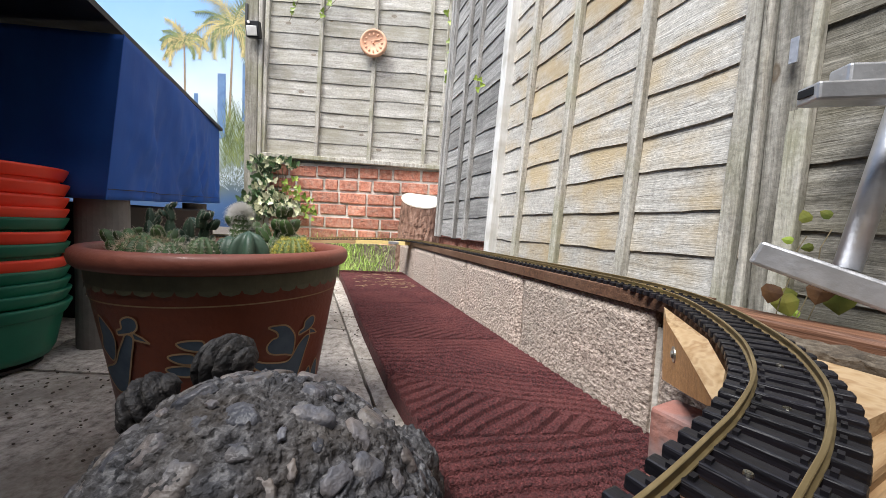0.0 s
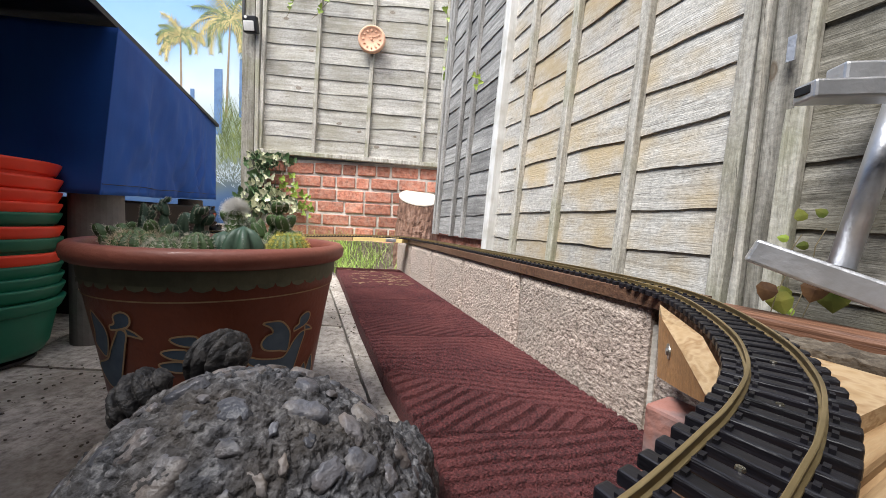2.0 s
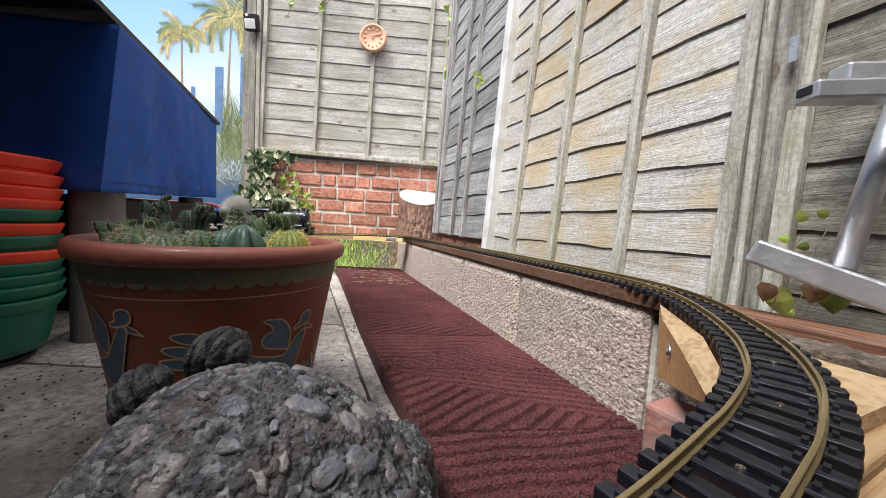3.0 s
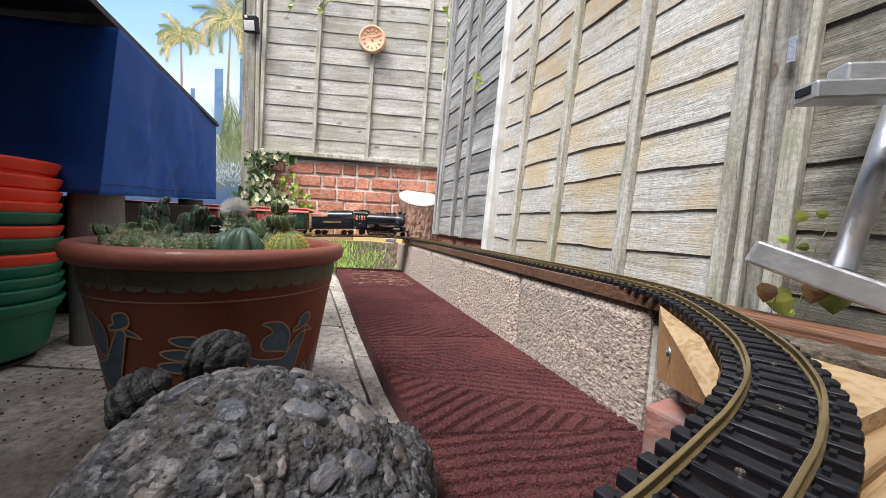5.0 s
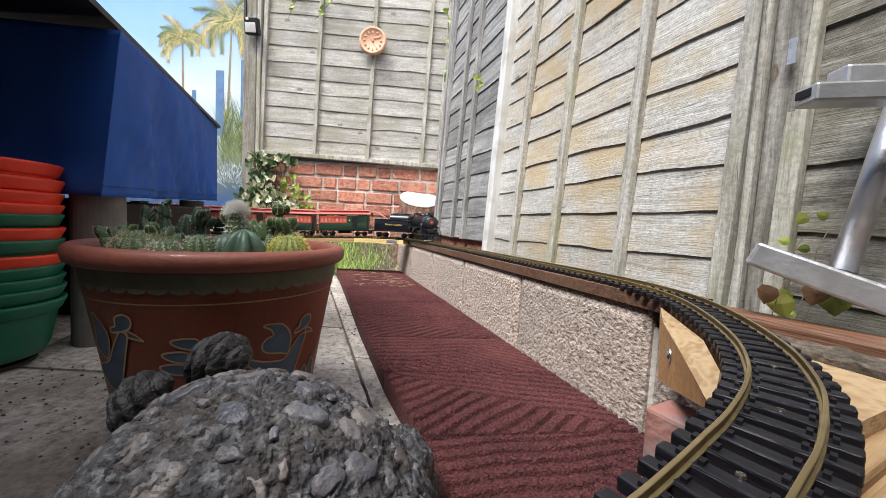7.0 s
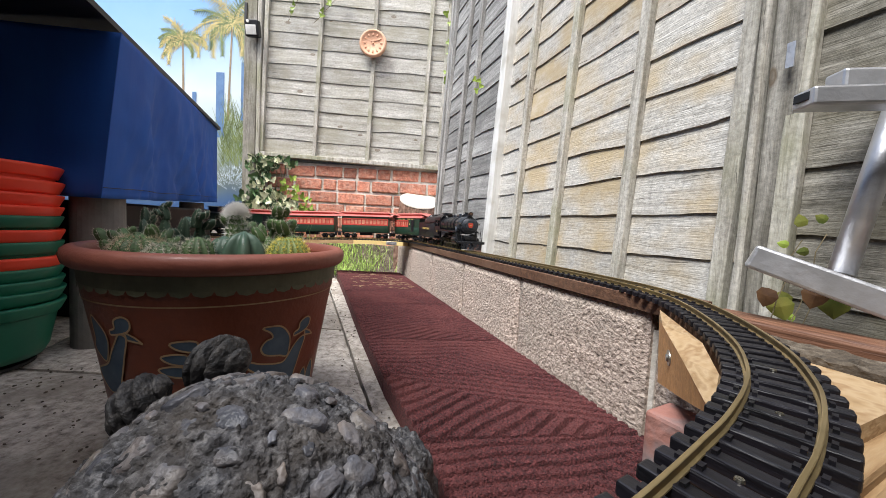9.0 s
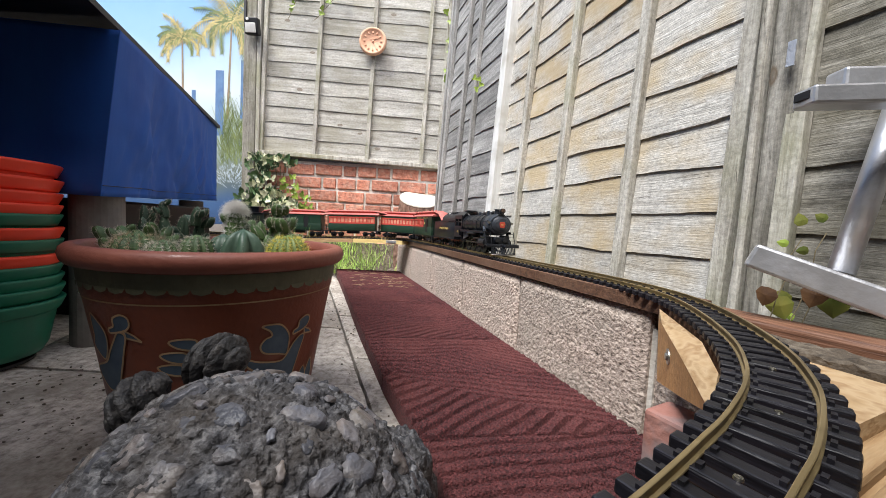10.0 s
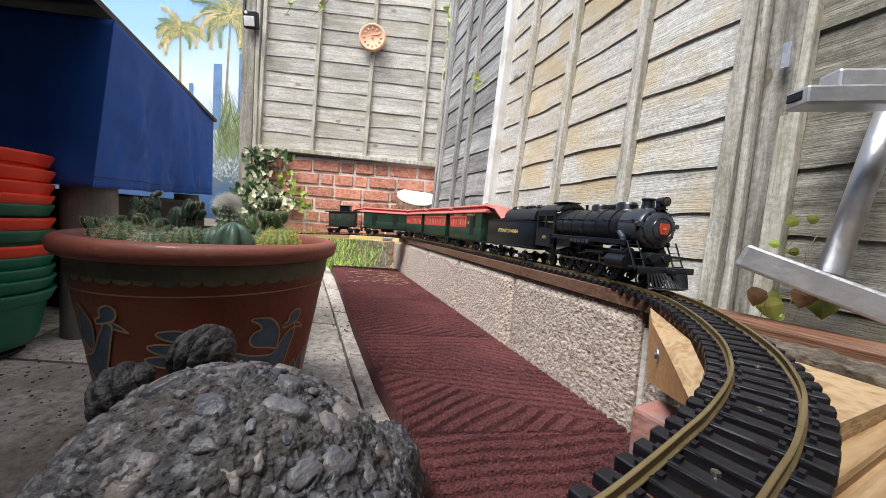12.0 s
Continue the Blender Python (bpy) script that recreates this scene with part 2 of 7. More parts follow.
def thing(name, label, category, m=None, group=""):
    e = new(name)
    e.empty_display_size = 0.05
    if m is not None:
        e.matrix_basis = m
    return tagged(e, label, category, group)


def box(bm, c, size, m=None, bevel=0.0):
    r = bmesh.ops.create_cube(bm, size=1.0, matrix=Matrix.Translation(c) @ Matrix.Diagonal((*size, 1)))
    if bevel:
        edges = list({e for v in r["verts"] for e in v.link_edges})
        r = bmesh.ops.bevel(bm, geom=edges, offset=bevel, segments=2, affect="EDGES", profile=0.5)
    if m is not None:
        bmesh.ops.transform(bm, matrix=m, verts=r["verts"])
    return bm


def cyl(bm, p0, p1, r0, r1=None, seg=16, cap=True):
    p0, p1 = Vector(p0), Vector(p1)
    d = p1 - p0
    m = Matrix.Translation((p0 + p1) / 2) @ d.to_track_quat("Z", "Y").to_matrix().to_4x4()
    bmesh.ops.create_cone(bm, cap_ends=cap, segments=seg, radius1=r0, radius2=r0 if r1 is None else r1, depth=d.length, matrix=m)
    return bm


def lathe(bm, prof, seg=32, m=None, close=False):
    """Turn a profile of (radius, height) about z."""
    rings = []
    for r, z in prof:
        rings.append([bm.verts.new((r * math.cos(2 * math.pi * i / seg), r * math.sin(2 * math.pi * i / seg), z)) for i in range(seg)])
    for a, b in zip(rings, rings[1:]):
        for i in range(seg):
            bm.faces.new((a[i], a[(i + 1) % seg], b[(i + 1) % seg], b[i]))
    if close:
        for ring in (rings[0], rings[-1]):
            bm.faces.new(ring)
    if m is not None:
        bmesh.ops.transform(bm, matrix=m, verts=[v for ring in rings for v in ring])
    return bm


def sweep(bm, pts, section, up=Vector((0, 0, 1))):
    """Carry a closed section of (side, up) along a line of points."""
    rings = []
    for i, p in enumerate(pts):
        d = (pts[min(i + 1, len(pts) - 1)] - pts[max(i - 1, 0)]).normalized()
        side = d.cross(up).normalized()
        top = side.cross(d)
        rings.append([bm.verts.new(p + side * a + top * b) for a, b in section])
    n = len(section)
    for a, b in zip(rings, rings[1:]):
        for i in range(n):
            bm.faces.new((a[i], a[(i + 1) % n], b[(i + 1) % n], b[i]))
    bm.faces.new(rings[0])
    bm.faces.new(rings[-1])
    return bm


def tube(bm, pts, r, seg=8):
    return sweep(bm, pts, [(r * math.cos(2 * math.pi * i / seg), r * math.sin(2 * math.pi * i / seg)) for i in range(seg)])


def prism(bm, pts, z0, z1):
    """An upright prism on a plan outline."""
    lo = [bm.verts.new((x, y, z0)) for x, y in pts]
    hi = [bm.verts.new((x, y, z1)) for x, y in pts]
    bm.faces.new(lo)
    bm.faces.new(hi)
    n = len(pts)
    for i in range(n):
        bm.faces.new((lo[i], lo[(i + 1) % n], hi[(i + 1) % n], hi[i]))
    return bm


# the far end of the yard stands a little deeper than its first plan
EYE0 = Vector((0, 0, 0.405))
DEEPER = Matrix.Translation(EYE0) @ Matrix.Scale(1.12, 4) @ Matrix.Translation(-EYE0)


def nse(x, y, z=0.0):
    return noise.noise(Vector((x, y, z)))


# ---- plan: the low block wall runs along RUN, the fence stands behind it along AWAY ----
CORNER = Vector((-0.268, 2.468, 0))
RUN = Vector((0.336, -0.942, 0)).normalized()
AWAY = Vector((0.942, 0.336, 0)).normalized()


def at(s, d, z=0.0):
    return CORNER + RUN * s + AWAY * d + Vector((0, 0, z))


def wall_pose(s, d, z, lean=0.0):
    """x along the wall towards the viewer, y away from the path, z up."""
    m = Matrix((RUN, AWAY, Vector((0, 0, 1)))).transposed().to_4x4()
    return Matrix.Translation(at(s, d, z)) @ m @ Matrix.Rotation(radians(lean), 4, "X")


def rail_z(s):
    return 0.306 + 0.0046 * max(0.0, min(s, 1.9))


def catmull(P, step=0.01):
    out = []
    for i in range(1, len(P) - 2):
        a, b, c, d = P[i - 1], P[i], P[i + 1], P[i + 2]
        n = max(2, int((c - b).length / step))
        for k in range(n):
            t = k / n
            out.append(0.5 * ((2 * b) + (c - a) * t + (2 * a - 5 * b + 4 * c - d) * t * t + (3 * b - a - 3 * c + d) * t ** 3))
    out.append(P[-2])
    return out


def track_line():
    P = [Vector(p) for p in ((-7.2, 2.32, 0.275), (-7.0, 2.32, 0.275), (-4.0, 2.33, 0.275), (-2.0, 2.34, 0.275), (-1.05, 2.35, 0.283), (-0.69, 2.36, 0.2975), (-0.53, 2.36, 0.3035), (-0.43, 2.36, 0.3055))]
    # bend onto the wall
    head1 = math.atan2(RUN.y, RUN.x)
    start, rad = Vector((-0.335, 2.36, 0.306)), 0.18
    for k in range(0, 7):
        a = head1 * k / 6
        P.append(start + Vector((rad * math.sin(-a), -rad * (1 - math.cos(a)), 0)))
    last = P[-1]
    d = (last - CORNER).dot(AWAY)
    s = (last - CORNER).dot(RUN)
    for k in range(1, 10):
        q = k / 9
        ss = s + (1.52 - s) * q
        P.append(at(ss, d + (0.040 - d) * min(1, q * 2), rail_z(ss)))
    # the bend, falling a little towards its near end
    for x, y, z in ((0.3432, 0.8741, 0.3139), (0.3754, 0.7817, 0.3139), (0.3983, 0.6986, 0.3139), (0.4096, 0.6177, 0.3136), (0.4057, 0.5327, 0.312), (0.3752, 0.4331, 0.3097), (0.3357, 0.3425, 0.3057), (0.294, 0.2797, 0.3015), (0.2586, 0.2415, 0.298), (0.2139, 0.2044, 0.2933), (0.1809, 0.182, 0.2894), (0.1503, 0.1623, 0.2849), (0.1253, 0.1474, 0.2806), (0.1053, 0.1365, 0.277), (0.07, 0.116, 0.274), (0.035, 0.096, 0.272)):
        P.append(Vector((x, y, z)))
    return catmull(P)


LINE = track_line()
DIST = [0.0]
for p, q in zip(LINE, LINE[1:]):
    DIST.append(DIST[-1] + (q - p).length)


def along(d):
    """Point and heading at a distance along the track."""
    d = max(0.0, min(d, DIST[-1] - 1e-4))
    i = int(np.searchsorted(DIST, d, side="right")) - 1
    i = max(0, min(i, len(LINE) - 2))
    f = (d - DIST[i]) / (DIST[i + 1] - DIST[i])
    return LINE[i].lerp(LINE[i + 1], f), (LINE[i + 1] - LINE[i]).normalized()


def along_x(x):
    """Distance at which the track, on its far straight, passes x."""
    for i, p in enumerate(LINE):
        if p.x >= x:
            return DIST[i] + x - p.x
    return 0.0
# ---- setting ----


def ground():
    bm = bmesh.new()
    n = 40
    vs = {}
    for i in range(n + 1):
        for j in range(n + 1):
            x, y = -60 + 120 * i / n, -60 + 120 * j / n
            vs[i, j] = bm.verts.new((x, y, -0.035))
    for i in range(n):
        for j in range(n):
            bm.faces.new((vs[i, j], vs[i + 1, j], vs[i + 1, j + 1], vs[i, j + 1]))
    return tagged(link("ground", bm, M["soil"]), "dark bare soil ground under the slabs and grass", "ground", kind="structure")


ground_ob = ground()


def bank_z(y):
    u = max(0.0, min(1.0, (y - 2.68) / 0.30))
    return -0.033 + 0.14 * u + 0.11 * u ** 3


def soil_bank():
    bm = bmesh.new()
    vs = {}
    for i in range(61):
        for j in range(17):
            x, y = -1.75 + 1.75 * i / 60, 2.66 + 0.36 * j / 16
            vs[i, j] = bm.verts.new((x, y, bank_z(y) - (0.01 if j == 0 else 0) + 0.012 * nse(x * 9, y * 9)))
    for i in range(60):
        for j in range(16):
            bm.faces.new((vs[i, j], vs[i + 1, j], vs[i + 1, j + 1], vs[i, j + 1]))
    tagged(link("ground_bank", bm, M["soil"]), "low bank of dark soil against the brick wall", "ground", kind="structure")


soil_bank()


MAT_LEFT = ((0.05, 0.17), (0.44, 0.029), (0.546, -0.007), (0.778, -0.112), (1.159, -0.262), (2.596, -0.80))


def mat_left(y):
    for (y0, x0), (y1, x1) in zip(MAT_LEFT, MAT_LEFT[1:]):
        if y <= y1:
            return x0 + (x1 - x0) * (y - y0) / (y1 - y0)
    return MAT_LEFT[-1][1]


def rubber_mat(y0, y1, k):
    """A moulded rubber tile whose grooves change direction across its diagonal."""
    nu, nv, g = 190, 150, 0.0025
    u, v = np.meshgrid(np.linspace(0, 1, nu + 1), np.linspace(0, 1, nv + 1))
    yl = y0 + g + (y1 - y0 - 2 * g) * v
    edge_y, edge_x = np.array(MAT_LEFT).T
    xl = np.interp(yl, edge_y, edge_x)
    yr = yl + 0.05
    xr = CORNER.x + (CORNER.y - yr) * 0.3567 - 0.004
    x, y = xl + (xr - xl) * u, yl + 0.05 * u
    first, turn = ((u + v < 1), (0.62, -0.16)) if k % 2 == 0 else ((u > v), (-0.58, 0.20))
    a = np.where(first, turn[0], turn[1])
    w = ((y - y0) * np.cos(a) - (x - xl) * np.sin(a)) / 0.0245 + 0.12 * np.sin(x * 31 + k)
    f = np.abs((w % 1.0) - 0.5) * 2
    h = -0.0125 * np.clip(1 - (f / 0.42) ** 2, 0, 1)
    rng = np.random.default_rng(k)
    rough = rng.normal(0, 1, h.shape)
    rough = (rough + np.roll(rough, 1, 0) + np.roll(rough, 1, 1)) / 1.73
    h = h + 0.0011 * rough
    h[0, :] = h[-1, :] = h[:, 0] = h[:, -1] = -0.008
    verts = np.stack((x, y, 0.046 + h), -1).reshape(-1, 3)
    at_ = lambda i, j: j * (nu + 1) + i
    faces = [(at_(i, j), at_(i + 1, j), at_(i + 1, j + 1), at_(i, j + 1)) for j in range(nv) for i in range(nu)]
    rim = [at_(i, 0) for i in range(nu + 1)] + [at_(nu, j) for j in range(1, nv + 1)] + [at_(i, nv) for i in range(nu - 1, -1, -1)] + [at_(0, j) for j in range(nv - 1, 0, -1)]
    low = verts[rim].copy()
    low[:, 2] = 0.0
    n = len(verts)
    m = len(rim)
    faces += [(rim[i], n + i, n + (i + 1) % m, rim[(i + 1) % m]) for i in range(m)]
    me = bpy.data.meshes.new("rubber_mat")
    me.from_pydata(np.concatenate((verts, low)).tolist(), [], faces)
    me.materials.append(M["mat"])
    return tagged(new("rubber_mat", me), "dark red rubber crumb paving mat with moulded grooves", "mat", "mats of the path")


def block_wall():
    wall = tagged(new("wall_east"), "low wall of rough grey concrete blocks", "wall", kind="structure")
    wall.empty_display_size = 0.1
    bm = bmesh.new()
    L, H, T, nx, nz = 0.436, 0.255, 0.11, 56, 32
    for face in range(2):
        vs = {}
        for i in range(nx + 1):
            for j in range(nz + 1):
                x, z = L * (i / nx - 0.5), H * j / nz
                if face == 0:
                    e = min(i, nx - i, nz - j) / 3
                    dep = 0.002 * nse(x * 30, z * 30, 3) + 0.0035 * max(0, nse(x * 120, z * 120, 9)) + (0.007 * (1 - e) if e < 1 else 0)
                    vs[i, j] = bm.verts.new((x, max(-0.004, dep), z))
                else:
                    vs[i, j] = bm.verts.new((x, T, z)) if i in (0, nx) and j in (0, nz) else None
        if face == 0:
            for i in range(nx):
                for j in range(nz):
                    bm.faces.new((vs[i, j], vs[i + 1, j], vs[i + 1, j + 1], vs[i, j + 1]))
            front = vs
        else:
            back = [vs[0, 0], vs[nx, 0], vs[nx, nz], vs[0, nz]]
            bm.faces.new(back)
            bm.faces.new([front[i, 0] for i in range(nx + 1)] + [back[1], back[0]])
            bm.faces.new([front[nx, j] for j in range(nz + 1)] + [back[2], back[1]])
            bm.faces.new([front[i, nz] for i in range(nx, -1, -1)] + [back[3], back[2]])
            bm.faces.new([front[0, j] for j in range(nz, -1, -1)] + [back[0], back[3]])
    first = part("block", bm, M["block"], wall)
    ends = [2.41 - 0.44 * k for k in range(6)]
    for k, s1 in enumerate(ends):
        s = s1 - 0.22
        z = rail_z(s) - 0.3025
        m = wall_pose(s, 0.0 + (0.012 if k == 0 else 0.0), z) @ Matrix.Rotation(0.0085 if k else 0, 4, "Y").inverted()
        if k == len(ends) - 1:
            m = m @ Matrix.Diagonal((0.999, 1, 1, 1))
        if k == 0:
            first.matrix_basis = m
        else:
            again(first, m)
    # mortar between and behind the blocks
    bm = bmesh.new()
    for s1 in ends[1:]:
        box(bm, (s1, 0.06, 0.115), (0.014, 0.09, 0.245))
    ob = part("mortar_joint", bm, M["mortar"], wall)
    ob.matrix_basis = wall_pose(0, 0, 0)
    return wall


def board_mesh(length, height, thick, seed, nx=48, wave=1.0):
    """A feather-edged sawn board: x along, front at -y, thin edge on top, wavy lower edge."""
    bm = bmesh.new()
    rows = []
    for i in range(nx + 1):
        x = length * (i / nx - 0.5)
        w = wave * (0.011 * nse(x * 2.6, seed * 3.7) + 0.006 * nse(x * 7, seed) + 0.0025 * nse(x * 26, seed + 7))
        b = 0.002 * nse(x * 4, seed + 50)
        rows.append([bm.verts.new(c) for c in ((x, -thick + b, w), (x, -0.004 + b, height), (x, 0.0 + b, height), (x, 0.0 + b, w))])
    for a, b in zip(rows, rows[1:]):
        for i in range(4):
            bm.faces.new((a[i], b[i], b[(i + 1) % 4], a[(i + 1) % 4]))
    bm.faces.new(rows[0])
    bm.faces.new(rows[-1])
    return bm


def lap_panel(parent, length, z0, z1, pitch, battens, base, board_mat, batten_mat, seed, thick=0.011, bw=0.030, bd=0.026, diag=0.0, wave=1.0):
    """Boards of one waney-lap panel on the pose base (x along, -y towards the viewer), with its battens."""
    kinds = [part("board", board_mesh(length, pitch + 0.025, thick, seed + k, wave=wave), board_mat, parent) for k in range(7)]
    rnd = random.Random(seed)
    n = int((z1 - z0) / pitch)
    for k in range(n):
        m = base @ pose(0, 0.002 * rnd.random(), z0 + k * pitch + rnd.uniform(-0.004, 0.004), 0, rnd.uniform(-0.25, 0.25) + diag, 0 if rnd.random() < 0.5 else 0.05)
        if k < 7:
            kinds[k].matrix_basis = m
        else:
            again(kinds[(k * 3) % 7], m)
    bm = bmesh.new()
    box(bm, (0, -thick - bd / 2 + 0.004, (z0 + z1) / 2), (bw, bd, z1 - z0 + 0.02), bevel=0.003)
    first = part("batten", bm, batten_mat, parent)
    for k, x in enumerate(battens):
        m = base @ pose(x, 0, 0, 0, rnd.uniform(-0.2, 0.2), 0)
        if k == 0:
            first.matrix_basis = m
        else:
            again(first, m)


def post_of(body, strip, label, m):
    post = thing("fence_post", label, "fence post", m)
    for name, (c, size) in (("post", body), ("cover_strip", strip)):
        bm = bmesh.new()
        box(bm, c, size, bevel=0.005)
        part(name, bm, M["rough_post" if name == "post" else "batten"], post)


def fences():
    # far panel on the brick wall
    far = tagged(new("wall_north"), "brick wall topped by a weathered overlap fence panel", "wall", kind="structure")
    far.matrix_basis = DEEPER
    lean = pose(-0.56, 2.70, 0.0, 0, 1.6, 0)
    lap_panel(far, 1.86, 0.885, 2.75, 0.1145, (-0.90, -0.49, -0.076, 0.345, 0.47, 0.80), lean, M["fence_grey"], M["batten"], 11, wave=0.7)
    bm = bmesh.new()
    box(bm, (0, -0.012, 0.872), (1.86, 0.045, 0.032), bevel=0.004)
    part("bottom_rail", bm, M["batten"], far).matrix_basis = lean
    # dark board added so that the gap below the panel reads as shadow
    bm = bmesh.new()
    box(bm, (0, 0.045, 0.90), (1.86, 0.02, 0.22), bevel=0.002)
    part("gravel_board", bm, M["fence_dark"], far, "dark board added for the shadowed gap at the panel foot").matrix_basis = lean
    # brick wall
    bm = bmesh.new()
    box(bm, (-0.45, 2.80, 0.416), (2.1, 0.17, 0.872))
    part("mortar", bm, M["mortar"], far)
    kinds = {}
    rnd = random.Random(7)
    for k, ln in enumerate((0.205, 0.14, 0.098)):
        bm = bmesh.new()
        box(bm, (0, 0, 0), (ln, 0.10, 0.080), bevel=0.006)
        for v in bm.verts:
            v.co += Vector((0.004 * nse(v.co.x * 30, v.co.z * 30, k), 0.002 * nse(v.co.x * 50, v.co.z * 50, k + 4), 0.003 * nse(v.co.x * 25, v.co.z * 40, k + 9)))
        kinds[ln] = part("brick", bm, M["brick"], far)
    used = set()
    for row in range(9):
        x = -1.50 + (0.0, 0.1, 0.04)[row % 3]
        while x < 0.55:
            ln = rnd.choice((0.205, 0.205, 0.205, 0.14, 0.14, 0.098))
            m = pose(x + ln / 2, 2.755 + rnd.uniform(-0.004, 0.004), 0.002 + row * 0.0985 + rnd.uniform(-0.003, 0.003), 0, rnd.uniform(-0.8, 0.8) + 0.3, 0)
            if ln in used:
                again(kinds[ln], m)
            else:
                kinds[ln].matrix_basis = m
                used.add(ln)
            x += ln + rnd.uniform(0.012, 0.02)
    # post at the left of the panel
    post_of(((-1.520, 2.70, 1.35), (0.095, 0.10, 2.8)), ((-1.457, 2.69, 1.70), (0.03, 0.07, 1.7)), "weathered grey square timber fence post", DEEPER)

    # side fence behind the low wall
    side = tagged(new("wall_fence"), "weathered overlap timber fence panels leaning slightly", "fence", kind="structure")
    base = wall_pose(1.43, 0.225, 0, -2.6)
    lap_panel(side, 1.07, 0.26, 2.3, 0.105, (-0.31, -0.045, 0.255, 0.515), base, M["fence"], M["batten"], 31, bw=0.030, wave=0.9)
    # this panel's timber colour carries its shade
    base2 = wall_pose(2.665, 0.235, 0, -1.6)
    lap_panel(side, 1.30, 0.20, 2.3, 0.118, (-0.628, -0.05, 0.3, 0.62), base2, M["fence_shaded"], M["batten"], 53, bw=0.03, wave=1.1)
    post_of(((2.015, 0.25, 1.15), (0.050, 0.06, 2.5)), ((1.978, 0.235, 1.15), (0.014, 0.05, 2.5)), "broad grey rough-sawn timber fence post", wall_pose(0, 0, 0))
    # white painted post and the darker gate panel behind it
    post = thing("painted_post", "peeling white painted timber post", "post", wall_pose(0.855, 0.22, 0, -2.6))
    for dx in (0, 0.05):
        bm = bmesh.new()
        box(bm, (dx, -0.02 * (dx > 0), 1.15), (0.044, 0.05, 2.4), bevel=0.004)
        part("board", bm, M["white"], post)
    gate = tagged(new("wall_gate"), "dark grey weathered timber panel with battens", "fence", kind="structure")
    lap_panel(gate, 0.82, 0.34, 2.4, 0.12, (-0.40, -0.34, -0.05, 0.12), wall_pose(0.43, 0.225, 0, -2.0), M["fence_dark"], M["dark_batten"], 71, bw=0.034)
    # lower brick strip under the gate
    bm = bmesh.new()
    box(bm, (0.45, 0.30, 0.13), (0.9, 0.1, 0.4))
    ob = tagged(link("wall_plinth", bm, M["brick"]), "low red brick plinth under the fence", "wall", kind="structure")
    ob.matrix_basis = wall_pose(0, 0, 0)


def light_blockers():
    """Unseen walls and low roof slab added to shade the near corner, closing the yard."""
    bm = bmesh.new()
    box(bm, (-1.35, -1.05, 1.3), (5.3, 0.3, 2.6))
    tagged(link("wall_south", bm, M["blocker"]), "unseen plain dark wall added to block light behind the yard", "wall", kind="structure")
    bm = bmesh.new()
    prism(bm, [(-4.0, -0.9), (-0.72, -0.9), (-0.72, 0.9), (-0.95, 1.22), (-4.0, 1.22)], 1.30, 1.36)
    tagged(link("ceiling", bm, M["blocker"]), "unseen dark slab added to shade the near corner", "ceiling", kind="structure")
    bm = bmesh.new()
    box(bm, (-4.1, 0.4, 1.3), (0.2, 3.2, 3.0))
    tagged(link("wall_west", bm, M["blocker"]), "unseen plain dark wall added to block light beside the yard", "wall", kind="structure")


def paving():
    floor = tagged(new("pavement"), "worn pale concrete paving slabs", "pavement", kind="structure")
    rnd = random.Random(3)
    kinds = []
    for k, (w, h) in enumerate(((0.44, 0.44), (0.075, 0.44))):
        bm = bmesh.new()
        nx, ny = (18, 18) if k == 0 else (6, 16)
        vs = {}
        for i in range(nx + 1):
            for j in range(ny + 1):
                x, y = w * (i / nx - 0.5), h * (j / ny - 0.5)
                e = min(i, nx - i, j, ny - j)
                vs[i, j] = bm.verts.new((x - 0.405 * y + 0.003 * nse(y * 20, k), y, 0.003 * nse(x * 18, y * 18, k) - (0.006 if e == 0 else 0)))
        for i in range(nx):
            for j in range(ny):
                bm.faces.new((vs[i, j], vs[i + 1, j], vs[i + 1, j + 1], vs[i, j + 1]))
        rim = [e for e in bm.edges if e.is_boundary]
        ext = bmesh.ops.extrude_edge_only(bm, edges=rim)
        for v in ext["geom"]:
            if isinstance(v, bmesh.types.BMVert):
                v.co.z = -0.034
        kinds.append(part("slab", bm, M["slab"], floor))
    first = [True, True]

    def lay(k, x, y):
        m = Matrix.Translation((x, y, rnd.uniform(-0.002, 0.002))) @ Matrix.Rotation(rnd.uniform(-0.004, 0.004), 4, "Z")
        if first[k]:
            kinds[k].matrix_basis = m
            first[k] = False
        else:
            again(kinds[k], m)
    for j in range(-3, 6):
        y = 0.78 + 0.445 * j
        lay(1, 0.2035 - 0.405 * y, y)
    for i in range(0, 9):
        for j in range(-3, 5):
            y = 1.05 + 0.446 * j
            lay(0, 0.157 - 0.405 * y - 0.22 - 0.446 * i, y)
    return floor


fences()
block_wall()
paving()
MAT_JOINTS = [0.07 + 0.243 * k for k in range(11)]
for k, (y0, y1) in enumerate(zip(MAT_JOINTS, MAT_JOINTS[1:])):
    rubber_mat(y0, y1, k)
light_blockers()
# ---- railway ----
GAUGE = 0.041


